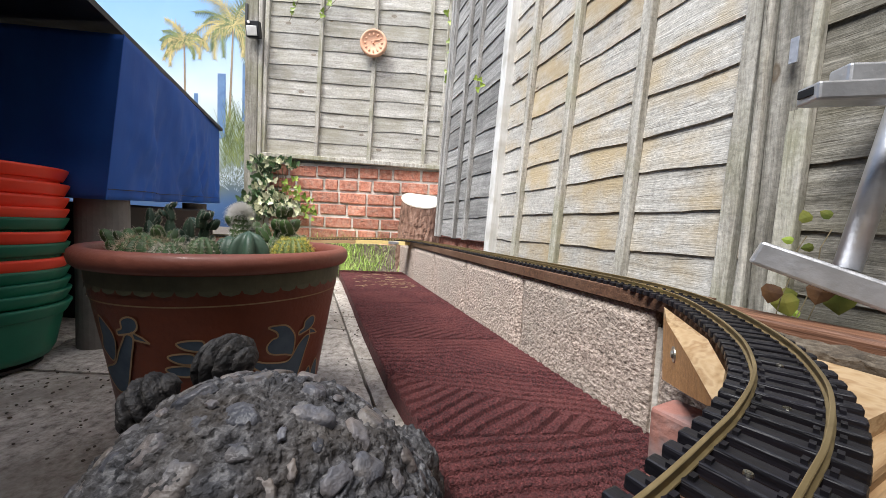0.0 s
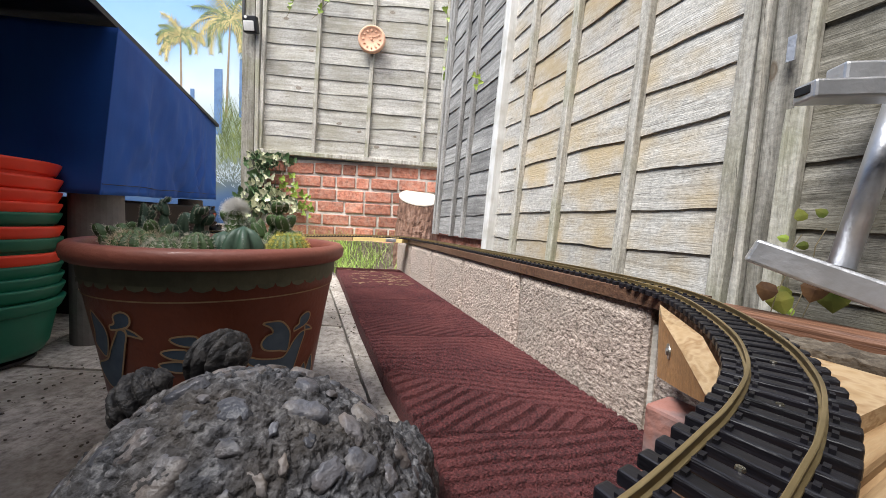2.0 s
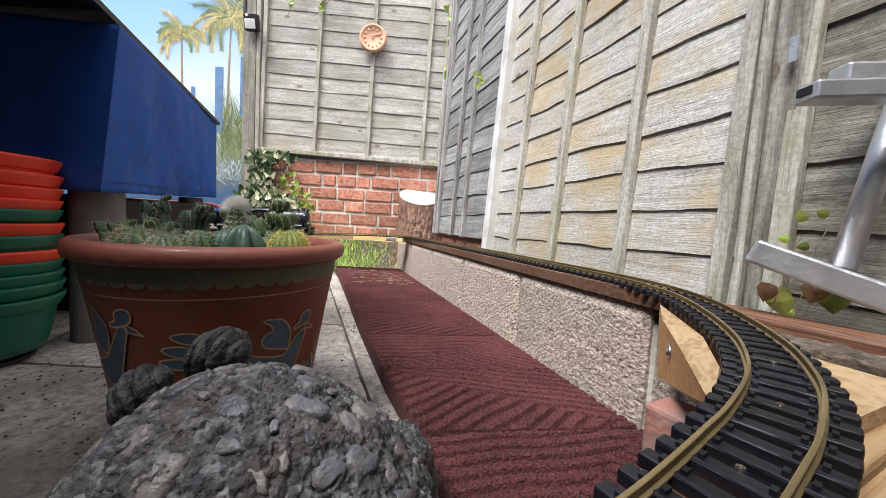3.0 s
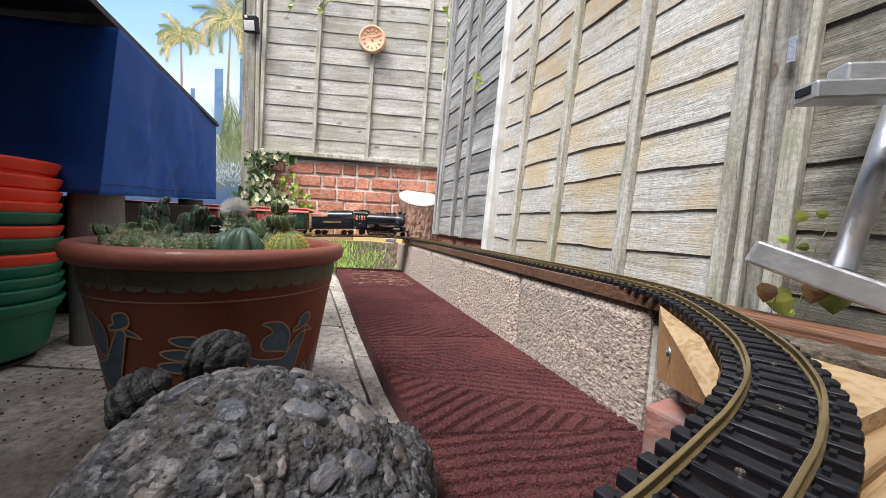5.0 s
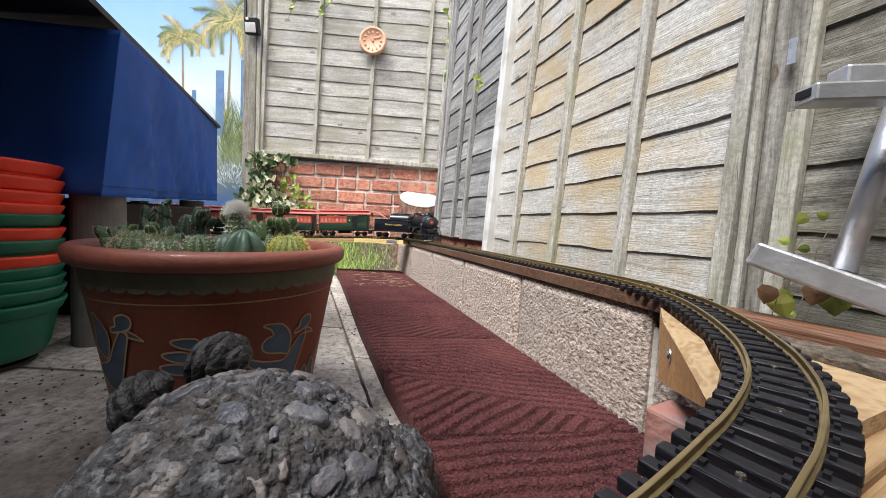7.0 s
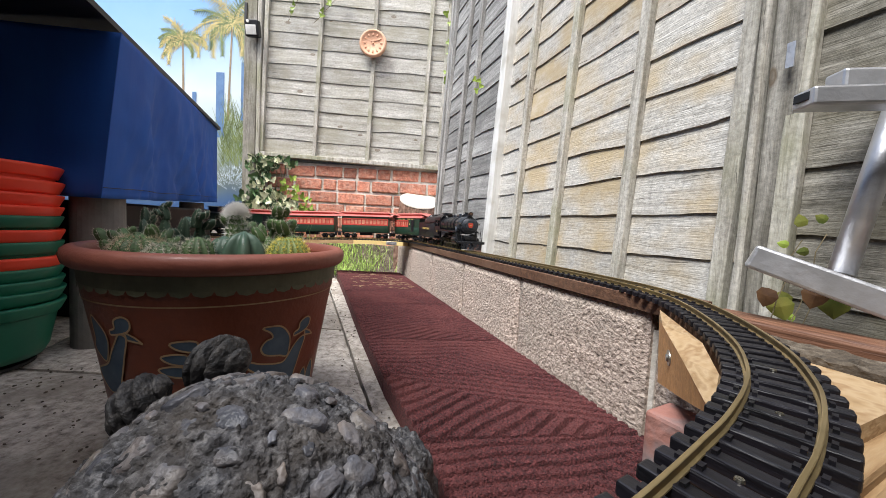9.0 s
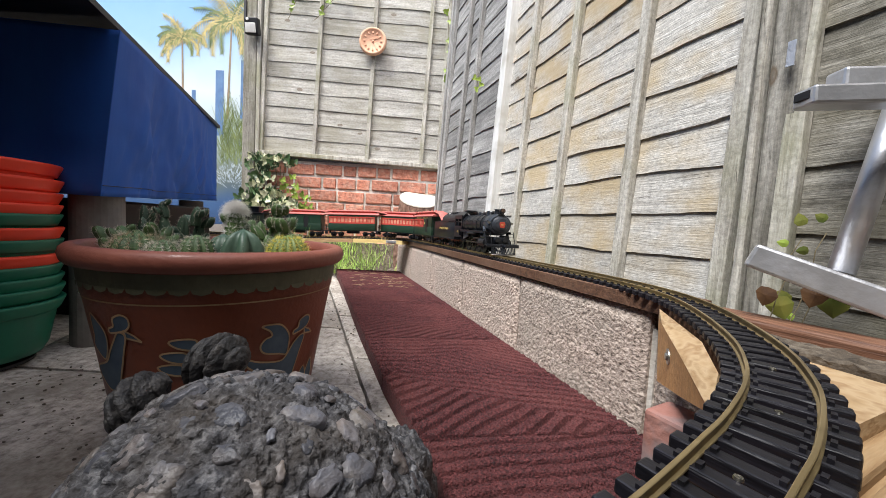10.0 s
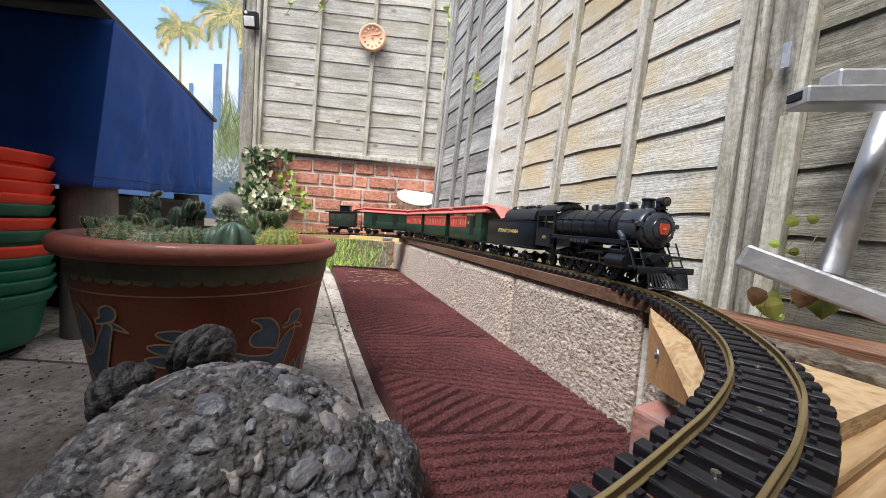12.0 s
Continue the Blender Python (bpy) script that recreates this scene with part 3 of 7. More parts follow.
def railway():
    track = thing("railway_track", "brass-railed model railway track on dark sleepers", "track")
    for side in (-1, 1):
        pts = []
        for i in range(0, len(LINE)):
            p, h = LINE[i], (LINE[min(i + 1, len(LINE) - 1)] - LINE[max(i - 1, 0)]).normalized()
            pts.append(p + h.cross(Vector((0, 0, 1))).normalized() * side * GAUGE / 2)
        sec = [(-0.0025, -0.0085), (0.0025, -0.0085), (0.0023, -0.0076), (0.0006, -0.0066), (0.0006, -0.0027), (0.0014, -0.0020), (0.0014, -0.0003), (0.0009, 0.0), (-0.0009, 0.0), (-0.0014, -0.0003), (-0.0014, -0.0020), (-0.0006, -0.0027), (-0.0006, -0.0066), (-0.0023, -0.0076)]
        bm = bmesh.new()
        sweep(bm, pts, sec)
        part("rail", bm, M["brass"], track, "dull brass rail")
    bm = bmesh.new()
    box(bm, (0, 0, -0.0125), (0.0118, 0.075, 0.009), bevel=0.0016)
    for sy in (-1, 1):
        for dy in (-0.0055, 0.0055):
            box(bm, (0, sy * GAUGE / 2 + dy, -0.0072), (0.006, 0.003, 0.004))
    sleeper = part("sleeper", bm, M["sleeper"], track)
    first, d = True, along_x(-1.75)
    rest = bmesh.new()
    while d < DIST[-1] - 0.01:
        p, h = along(d)
        m = Matrix.Translation(p) @ Matrix.Rotation(math.atan2(h.y, h.x), 4, "Z")
        if first:
            sleeper.matrix_basis = m
            first = False
        else:
            again(sleeper, m)
        d += 0.0205
    d = 0.0
    while d < along_x(-1.76):
        p, h = along(d)
        box(rest, p + Vector((0, 0, -0.0125)), (0.0092, 0.071, 0.008))
        d += 0.0172
    tagged(part("sleeper_row", rest, M["sleeper"], track), kind="stuff")
    # fixing screws between the rails
    bm = bmesh.new()
    lathe(bm, [(0.0001, -0.0071), (0.0022, -0.0072), (0.0026, -0.0082), (0.0026, -0.009)], 12)
    box(bm, (0, 0, -0.0070), (0.003, 0.0006, 0.0004))
    box(bm, (0, 0, -0.0070), (0.0006, 0.003, 0.0004))
    screw = part("screw", bm, M["screw"], track, "small steel screw")
    for k, off in enumerate((0.118, 0.214, 0.305, 0.62, 0.95)):
        p, h = along(DIST[-1] - off)
        m = Matrix.Translation(p)
        if k == 0:
            screw.matrix_basis = m
        else:
            again(screw, m)
    # long plank on the wall
    bm = bmesh.new()
    pts = []
    for k in range(41):
        s = 0.03 + (2.005 - 0.03) * k / 40
        pts.append(at(s, 0.0505 - 0.001 * nse(s * 5, 3), rail_z(s) - 0.0165 - 0.011))
    sweep(bm, pts, [(-0.055, -0.0155), (0.055, -0.0155), (0.055, 0.010), (0.054, 0.011), (-0.054, 0.011), (-0.055, 0.010)])
    tagged(link("timber_plank", bm, M["plank"]), "dark brown stained timber plank on the block wall", "plank")
    # board that carries the track across the gap
    bm = bmesh.new()
    pts = []
    for k in range(60):
        p, h = along(along_x(-0.60) + 0.0 + k * 0.0068)
        if p.y < 2.33 and k > 30:
            break
        pts.append(p + Vector((0, 0, -0.0165 - 0.013)))
    sweep(bm, pts, [(-0.043, -0.013), (0.043, -0.013), (0.043, 0.013), (-0.043, 0.013)])
    tagged(link("bridge_board", bm, M["yellow"]), "pale yellow board carrying the track over the grass", "board")
    bm = bmesh.new()
    pts = []
    for k in range(60):
        p, h = along(0.02 + (along_x(-0.605) - 0.02) * k / 59)
        pts.append(p + Vector((0, 0, -0.0165 - 0.012)))
    sweep(bm, pts, [(-0.042, -0.012), (0.042, -0.012), (0.042, 0.012), (-0.042, 0.012)])
    for x in (-6.5, -5.0, -3.6, -2.3, -1.2):
        p, h = along(along_x(x))
        box(bm, p + Vector((0, 0, -0.16)), (0.05, 0.06, 0.28))
    tagged(link("bridge_board", bm, M["pine"]), "pale timber board on posts carrying the track", "board")
    bm = bmesh.new()
    p, h = along(along_x(-0.33))
    box(bm, p + Vector((-0.01, -0.045, -0.028)), (0.07, 0.004, 0.02), bevel=0.001)
    box(bm, p + Vector((-0.01, -0.03, -0.0385)), (0.07, 0.03, 0.003))
    for dx in (-0.03, -0.01, 0.01):
        cyl(bm, p + Vector((dx, -0.046, -0.028)), p + Vector((dx, -0.049, -0.028)), 0.004, seg=8)
    tagged(link("metal_bracket", bm, M["alu"]), "small galvanised steel joining plate", "bracket")


railway()


M["pine_grain"] = mat("sawn_pine", [(0.24, 0.14, 0.06), (0.40, 0.27, 0.14), (0.46, 0.33, 0.19), (0.31, 0.19, 0.09), (0.45, 0.32, 0.18)], 9, (3.0, 3.0, 9.0), 0.62, 0.3, 22, detail=2.0)
M["old_brick"] = mat("old_brick", [(0.30, 0.13, 0.10), (0.42, 0.21, 0.17)], 14, rough=0.9, bump=0.8, bscale=70, stain=(0.20, 0.20, 0.205), stain_scale=22, stain_amount=0.95)


def near_woodwork():
    """Timber that carries the near bend."""
    bm = bmesh.new()
    pts = []
    for k in range(30):
        p, h = along(DIST[-1] - 0.56 + k * 0.0185)
        pts.append(p + Vector((0, 0, -0.0165 - 0.012)))
    sweep(bm, pts, [(-0.03, -0.012), (0.03, -0.012), (0.03, 0.012), (-0.03, 0.012)])
    tagged(link("curve_support", bm, M["plank"]), "narrow dark timber strip under the bend", "support")
    # wedge-shaped brace: a pale upper face, a steep orange face with the screw
    top = [(0.366, 0.548, 0.2915), (0.318, 0.394, 0.2870), (0.272, 0.3130, 0.2825), (0.235, 0.272, 0.2770)]
    edge = [(0.3575, 0.535, 0.2800), (0.340, 0.500, 0.2790), (0.285, 0.382, 0.2735), (0.2345, 0.2725, 0.2640)]
    foot = [(0.3600, 0.528, 0.1790), (0.3430, 0.492, 0.190), (0.290, 0.380, 0.225), (0.238, 0.274, 0.2610)]
    back = [(0.405, 0.545, 0.185), (0.350, 0.400, 0.225), (0.300, 0.318, 0.250), (0.243, 0.275, 0.2625)]
    bm = bmesh.new()
    rings = [[bm.verts.new(q) for q in (a, b, c, d)] for a, b, c, d in zip(top, edge, foot, back)]
    for a, b in zip(rings, rings[1:]):
        for i in range(4):
            bm.faces.new((a[i], a[(i + 1) % 4], b[(i + 1) % 4], b[i]))
    bm.faces.new(rings[0])
    bm.faces.new(rings[-1])
    brace = link("pine_brace", bm, M["pine_grain"])
    brace.data.materials.append(M["orange_pine"])
    for k in (1, 5, 9, 12):
        brace.data.polygons[k].material_index = 1
    tagged(brace, "sawn pine wedge brace screwed to the wall end under the bend", "brace")
    spot, out = Vector((0.3199, 0.4501, 0.2472)), Vector((-0.910, 0.409, -0.067)).normalized()
    bm = bmesh.new()
    cyl(bm, spot - out * 0.002, spot + out * 0.0016, 0.0115, 0.0105, 24)
    cyl(bm, spot + out * 0.0016, spot + out * 0.004, 0.0058, 0.0045, 16)
    part("washer_screw", bm, M["screw"], brace, "steel screw with a washer")
    # board to the fence side
    bm = bmesh.new()
    prism(bm, [(0.430, 0.435), (0.505, 0.500), (0.520, 0.480), (0.500, 0.365), (0.478, 0.3225), (0.335, 0.2585), (0.300, 0.268), (0.360, 0.355)], 0.245, 0.266)
    tagged(link("pine_board", bm, M["pine_grain"]), "pale sawn pine board beside the track", "board")
    bm = bmesh.new()
    for k in range(10):
        box(bm, (0.0, -0.1125 + k * 0.025, 0.0), (0.54, 0.019, 0.03), bevel=0.005)
    box(bm, (0, 0, -0.006), (0.54, 0.25, 0.018))
    ob = tagged(link("decking_board", bm, M["pine"]), "ribbed pale timber decking board", "board")
    ob.matrix_basis = pose(0.46, 0.185, 0.234, 0, 0, 26)
    bm = bmesh.new()
    box(bm, (0, 0, 0), (0.75, 0.062, 0.06), bevel=0.006)
    ob = tagged(link("timber_beam", bm, M["beam"]), "reddish brown timber beam along the fence foot", "beam")
    ob.matrix_basis = wall_pose(2.40, 0.125, 0.262) @ pose(0, 0, 0, 0, 0, 8)
    bm = bmesh.new()
    box(bm, (0, 0, 0), (0.055, 0.09, 0.14), bevel=0.006)
    for v in bm.verts:
        v.co += Vector((0.004 * nse(v.co.x * 30, v.co.z * 30, 1), 0.004 * nse(v.co.y * 30, v.co.z * 30, 2), 0.004 * nse(v.co.x * 30, v.co.y * 30, 3)))
    ob = tagged(link("loose_brick", bm, M["old_brick"]), "chipped pinkish red brick under the bend", "brick")
    ob.matrix_basis = pose(0.327, 0.404, 0.115, 0, 0, 25)


near_woodwork()


def soil_patch():
    """Crumbly soil and grit lying between the beam and the pine board."""
    bm = bmesh.new()
    vs = {}
    for i in range(61):
        for j in range(25):
            q = at(2.02 + 0.42 * i / 60, -0.005 + 0.125 * j / 24)
            vs[i, j] = bm.verts.new((q.x, q.y, 0.2745 + 0.005 * nse(i * 0.4, j * 0.4) + 0.004 * nse(i * 1.3, j * 1.3, 4.0)))
    for i in range(60):
        for j in range(24):
            bm.faces.new((vs[i, j], vs[i + 1, j], vs[i + 1, j + 1], vs[i, j + 1]))
    rim = [e for e in bm.edges if e.is_boundary]
    for v in bmesh.ops.extrude_edge_only(bm, edges=rim)["geom"]:
        if isinstance(v, bmesh.types.BMVert):
            v.co.z = 0.255
    tagged(link("soil_patch", bm, M["soil"]), "dark crumbly soil between the beam and the pine board", "soil", kind="stuff")


soil_patch()

# ---- things: pot, ornament, tubs, covered table, ladder, fence pieces ----
POT = Vector((-0.383, 0.612, 0.0))
POT_PROFILE = [(0.1245, 0.0000), (0.1328, 0.0030), (0.1378, 0.0200), (0.1511, 0.1000), (0.1636, 0.1800), (0.1795, 0.2760), (0.1808, 0.2820), (0.1822, 0.2860), (0.1838, 0.3000), (0.1862, 0.3245), (0.1965, 0.3265), (0.2008, 0.3310), (0.2030, 0.3400), (0.2013, 0.3485), (0.1959, 0.3530), (0.1876, 0.3540), (0.1810, 0.3500), (0.1768, 0.3380), (0.1727, 0.3100)]


def pot_radius(z):
    for (r0, z0), (r1, z1) in zip(POT_PROFILE, POT_PROFILE[1:]):
        if z0 <= z <= z1:
            return r0 + (r1 - r0) * (z - z0) / max(1e-6, z1 - z0)
    return 0.17


def pot_point(a, z, out=0.0, radius=0.0):
    """a: degrees round the pot from the side that faces the camera, positive to the camera's right."""
    t = radians(a) + math.atan2(-POT.y, -POT.x)
    r = radius or pot_radius(z) + out
    return Vector((r * math.cos(t), r * math.sin(t), z))


def decal(bm, pts, out, radius=0.0):
    """A flat figure of (angle, height) corners laid on the pot."""
    mid = (sum(p[0] for p in pts) / len(pts), sum(p[1] for p in pts) / len(pts))
    fine = []
    for (a0, z0), (a1, z1) in zip(pts, pts[1:] + pts[:1]):
        for k in range(3):
            fine.append((a0 + (a1 - a0) * k / 3, z0 + (z1 - z0) * k / 3))
    vs = [bm.verts.new(pot_point(a, z, out, radius)) for a, z in fine]
    es = [bm.edges.new((vs[i], vs[(i + 1) % len(vs)])) for i in range(len(vs))]
    bmesh.ops.triangle_fill(bm, use_beauty=True, edges=es)


def ribbon(bm, pts, w, out):
    for (a0, z0), (a1, z1) in zip(pts, pts[1:]):
        r = pot_radius(z0)
        dx, dz = radians(a1 - a0) * r, z1 - z0
        ln = math.hypot(dx, dz) or 1e-6
        ox, oz = -dz / ln * w / 2, dx / ln * w / 2
        oa = math.degrees(ox / r)
        q = [(a0 + oa, z0 + oz), (a1 + oa, z1 + oz), (a1 - oa, z1 - oz), (a0 - oa, z0 - oz)]
        bm.faces.new([bm.verts.new(pot_point(a, z, out)) for a, z in q])


def smooth_loop(pts, n=5):
    out = []
    m = len(pts)
    for i in range(m):
        a, b, c, d = (Vector(pts[(i + k - 1) % m]) for k in range(4))
        for k in range(n):
            t = k / n
            v = 0.5 * ((2 * b) + (c - a) * t + (2 * a - 5 * b + 4 * c - d) * t * t + (3 * b - a - 3 * c + d) * t ** 3)
            out.append((v.x, v.y))
    return out


def plant_pot():
    pot = thing("plant_pot", "large terracotta bowl pot painted with dark birds", "pot", Matrix.Translation(POT))
    bm = bmesh.new()
    lathe(bm, POT_PROFILE, 96)
    bm.faces.new([v for v in bm.verts if abs(v.co.z) < 1e-6])
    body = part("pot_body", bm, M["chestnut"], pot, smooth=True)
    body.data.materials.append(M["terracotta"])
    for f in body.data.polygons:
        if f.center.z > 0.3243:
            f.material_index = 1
    bm = bmesh.new()
    band = [(pot_radius(z) + 0.0012, z) for z in (0.3035, 0.308, 0.315, 0.3238)]
    lathe(bm, band, 96)
    part("painted_band", bm, M["olive_paint"], pot, "dull olive scalloped band")
    bm = bmesh.new()
    for k in range(46):
        a = -180 + 360 * k / 46
        decal(bm, [(a - 3.9, 0.3036), (a - 3.0, 0.2985), (a, 0.2958), (a + 3.0, 0.2985), (a + 3.9, 0.3036)], 0.0, 0.1856)
    part("scallop", bm, M["olive_paint"], pot, "dull olive painted scallops")
    bm = bmesh.new()
    ribbon(bm, [(a, 0.2825) for a in range(-100, 101, 4)], 0.0022, 0.0012)
    part("painted_line", bm, M["cream_paint"], pot, "thin cream painted line")
    # birds with raised wings, tail feathers and a bud, drawn as filled figures with pale outlines
    head = [(0, 0.027), (3.2, 0.023), (3.4, 0.013), (1.4, 0.006), (-1.4, 0.003), (-4.4, 0.001), (-7.4, 0.000), (-7.4, 0.006), (-4.6, 0.010), (-4.2, 0.021)]
    beak = [(0.2, 0.006), (5.0, -0.001), (8.0, -0.009), (1.0, -0.005)]
    neck = [(-2.8, 0.002), (0.6, -0.003), (-1.6, -0.026), (-5.0, -0.055), (-9.0, -0.082), (-16.0, -0.090), (-24.0, -0.075), (-26.0, -0.060), (-14.5, -0.046), (-9.6, -0.026), (-5.6, -0.009)]
    wing = [(-19.5, 0.022), (-14.6, 0.013), (-11.0, 0.000), (-10.6, -0.017), (-14.5, -0.042), (-20.0, -0.036), (-23.5, -0.026), (-21.0, -0.010), (-20.8, 0.006)]
    tail = [(-25.0, 0.024), (-20.6, 0.025), (-15.2, 0.021), (-10.4, 0.004), (-9.4, -0.013), (-10.2, -0.031), (-14.6, -0.027), (-22.6, -0.020), (-25.0, -0.008), (-22.8, 0.003), (-19.8, 0.006), (-21.0, 0.015)]
    body = [(-2.0, -0.006), (1.4, -0.009), (-0.6, -0.034), (-3.0, -0.062), (-6.0, -0.082), (-17.0, -0.066), (-30.0, -0.038), (-31.0, -0.025), (-24.6, -0.033), (-14.2, -0.040), (-10.4, -0.035), (-6.4, -0.016)]
    fig = []
    for ca, cz, figures in ((-39.6, 0.240, (neck, wing, head, beak)), (40.6, 0.218, (body, tail, head, beak)), (130.0, 0.225, (body, tail, head, beak)), (-130.0, 0.235, (neck, wing, head, beak))):
        for shape in figures:
            fig.append(smooth_loop([(ca + a, cz + z) for a, z in shape], 1 if shape is beak else 4))
    for a, z in ((-18.5, 0.227), (-22.5, 0.208), (-24.0, 0.190)):
        fig.append(smooth_loop([(a - 2.5, z + 0.004), (a + 2.0, z + 0.008), (a + 8.0, z + 0.006), (a + 7.5, z - 0.008), (a + 1.0, z - 0.005)], 4))
    for a, z in ((46.5, 0.128), (54.5, 0.134)):
        fig.append(smooth_loop([(a - 4, z - 0.018), (a - 4.2, z + 0.006), (a, z + 0.022), (a + 4.2, z - 0.004), (a + 4, z - 0.024)], 4))
    for pts in fig:
        bm = bmesh.new()
        decal(bm, pts, 0.0010)
        figure = part("painted_bird", bm, M["bird_paint"], pot, "dark slate painted bird figure")
        bm = bmesh.new()
        ribbon(bm, pts + pts[:1], 0.0026, 0.0016)
        part("outline", bm, M["cream_paint"], figure, "ochre painted outline")
    bm = bmesh.new()
    n = 26
    vs = []
    for k in range(8):
        r = 0.175 * (k + 0.02) / 7
        vs.append([bm.verts.new((r * math.cos(2 * math.pi * i / n), r * math.sin(2 * math.pi * i / n), 0.318 + 0.006 * nse(i, k * 0.7))) for i in range(n)])
    for a, b in zip(vs, vs[1:]):
        for i in range(n):
            bm.faces.new((a[i], a[(i + 1) % n], b[(i + 1) % n], b[i]))
    part("compost", bm, M["soil"], pot, "dark gritty compost")


M["olive_paint"] = mat("olive_paint", [(0.085, 0.085, 0.05), (0.15, 0.14, 0.085)], 25, rough=0.7, bump=0.2)
M["cream_paint"] = mat("ochre_paint", [(0.27, 0.17, 0.085), (0.42, 0.28, 0.155)], 30, rough=0.7, bump=0.2)
M["bird_paint"] = mat("slate_paint", [(0.035, 0.06, 0.095), (0.075, 0.11, 0.15)], 30, rough=0.7, bump=0.2)
M["cactus"] = mat("cactus_green", [(0.035, 0.075, 0.022), (0.10, 0.17, 0.05)], 30, rough=0.55, bump=0.3, vary=0.3)
M["cactus_blue"] = mat("cactus_bluegreen", [(0.03, 0.07, 0.045), (0.075, 0.125, 0.08)], 20, rough=0.5, bump=0.2, vary=0.2)
M["cactus_lime"] = mat("cactus_lime", [(0.10, 0.15, 0.03), (0.20, 0.25, 0.06)], 30, rough=0.55, bump=0.3)
M["wool"] = mat("white_wool", [(0.80, 0.78, 0.74), (0.92, 0.91, 0.88)], 30, rough=0.9, bump=0)
M["spine"] = mat("pale_spines", [(0.55, 0.50, 0.40), (0.78, 0.74, 0.66)], 30, rough=0.8, bump=0)
M["spine_brown"] = mat("brown_spines", [(0.50, 0.38, 0.26), (0.74, 0.64, 0.50)], 30, rough=0.8, bump=0)
M["spine_yellow"] = mat("yellow_spines", [(0.66, 0.55, 0.10), (0.86, 0.76, 0.24)], 30, rough=0.8, bump=0)
plant_pot()


def spikes(bm, p, nrm, k, ln, rnd, spread=0.9, w=0.00024):
    for _ in range(k):
        d = (nrm + Vector((rnd.uniform(-1, 1), rnd.uniform(-1, 1), rnd.uniform(-1, 1))) * spread).normalized()
        side = d.orthogonal().normalized() * w
        side2 = d.cross(side)
        l = ln * rnd.uniform(0.6, 1.15)
        a, b, c = bm.verts.new(p + side), bm.verts.new(p - side * 0.5 + side2), bm.verts.new(p - side * 0.5 - side2)
        t = bm.verts.new(p + d * l)
        bm.faces.new((a, b, t))
        bm.faces.new((b, c, t))
        bm.faces.new((c, a, t))


def cactus_body(bm, base, h, r, ribs, depth, lean=(0, 0), seg=3, globe=False):
    """A ribbed upright body; returns points on its ribs with their normals."""
    n, rings, spots = ribs * seg * 2, [], []
    steps = 12
    for k in range(steps + 1):
        t = k / steps
        rr = r * (math.sin(math.pi * (0.22 + 0.78 * t)) ** 0.55 if t < 1 else 0.02)
        if globe:
            rr = r * math.sqrt(max(0.002, 1 - (1.6 * t - 0.6) ** 2))
        ring = []
        for i in range(n):
            a = 2 * math.pi * i / n
            rib = abs(math.cos(a * ribs / 2)) ** 1.2
            q = rr * (1 - depth + depth * rib)
            p = Vector(base) + Vector((q * math.cos(a) + lean[0] * t * h, q * math.sin(a) + lean[1] * t * h, h * t))
            ring.append(bm.verts.new(p))
            if rib > 0.99 and 0 < k < steps:
                spots.append((p, Vector((math.cos(a), math.sin(a), 0.3 + t)).normalized()))
        rings.append(ring)
    for a, b in zip(rings, rings[1:]):
        for i in range(n):
            bm.faces.new((a[i], a[(i + 1) % n], b[(i + 1) % n], b[i]))
    bm.faces.new(rings[-1])
    bm.faces.new(rings[0])
    return spots


def cactus(x, y, h, r, ribs, depth, body, spine, label, spn=4, sl=0.008, arms=(), spread=0.9, top_wool=0, bumpy=False, joints=0, green=False):
    rnd = random.Random(int((x + 2) * 1000) + ribs)
    c = thing("cactus", label, "cactus", Matrix.Translation((x, y, 0.322)), "cacti in the pot")
    bm, sp = bmesh.new(), bmesh.new()
    spots = cactus_body(bm, (0, 0, -0.01), h, r, ribs, depth, globe=h < r * 2.9)
    part("stem", bm, body, c, smooth=True)
    for dx, dy, dz, ah, ar, lx, ly in arms:
        bm = bmesh.new()
        spots += cactus_body(bm, (dx, dy, dz), ah, ar, max(4, ribs), depth, (lx, ly))
        part("branch", bm, body, c, smooth=True)
    for k in range(joints):
        # short knobbly joints budding from the stems
        dx, dy, dz, ah, ar, lx, ly = arms[k % len(arms)]
        u, a = rnd.uniform(0.35, 1.0), rnd.uniform(0, 6.283)
        b = (dx + lx * ah * u + ar * 0.9 * math.cos(a), dy + ar * 0.9 * math.sin(a), dz + ah * u - 0.006)
        bm = bmesh.new()
        jr = ar * rnd.uniform(0.6, 0.9)
        spots += cactus_body(bm, b, jr * rnd.uniform(1.8, 2.6), jr, 5, 0.15, (0.5 * math.cos(a), 0.5 * math.sin(a)), 2, True)
        part("joint", bm, body, c, smooth=True)
    for p, nrm in spots:
        spikes(sp, p, nrm, spn, sl, rnd, spread)
    for k in range(top_wool):
        a, b = rnd.uniform(0, 6.283), rnd.uniform(0.15, 1.57)
        nrm = Vector((math.cos(a) * math.cos(b), math.sin(a) * math.cos(b), math.sin(b)))
        spikes(sp, Vector((0, 0, h * 0.78)) + nrm * r * 0.8, nrm, 5, sl * 1.5, rnd, 0.9)
    tagged(part("spine_coat", sp, spine, c), kind="stuff")
    return c


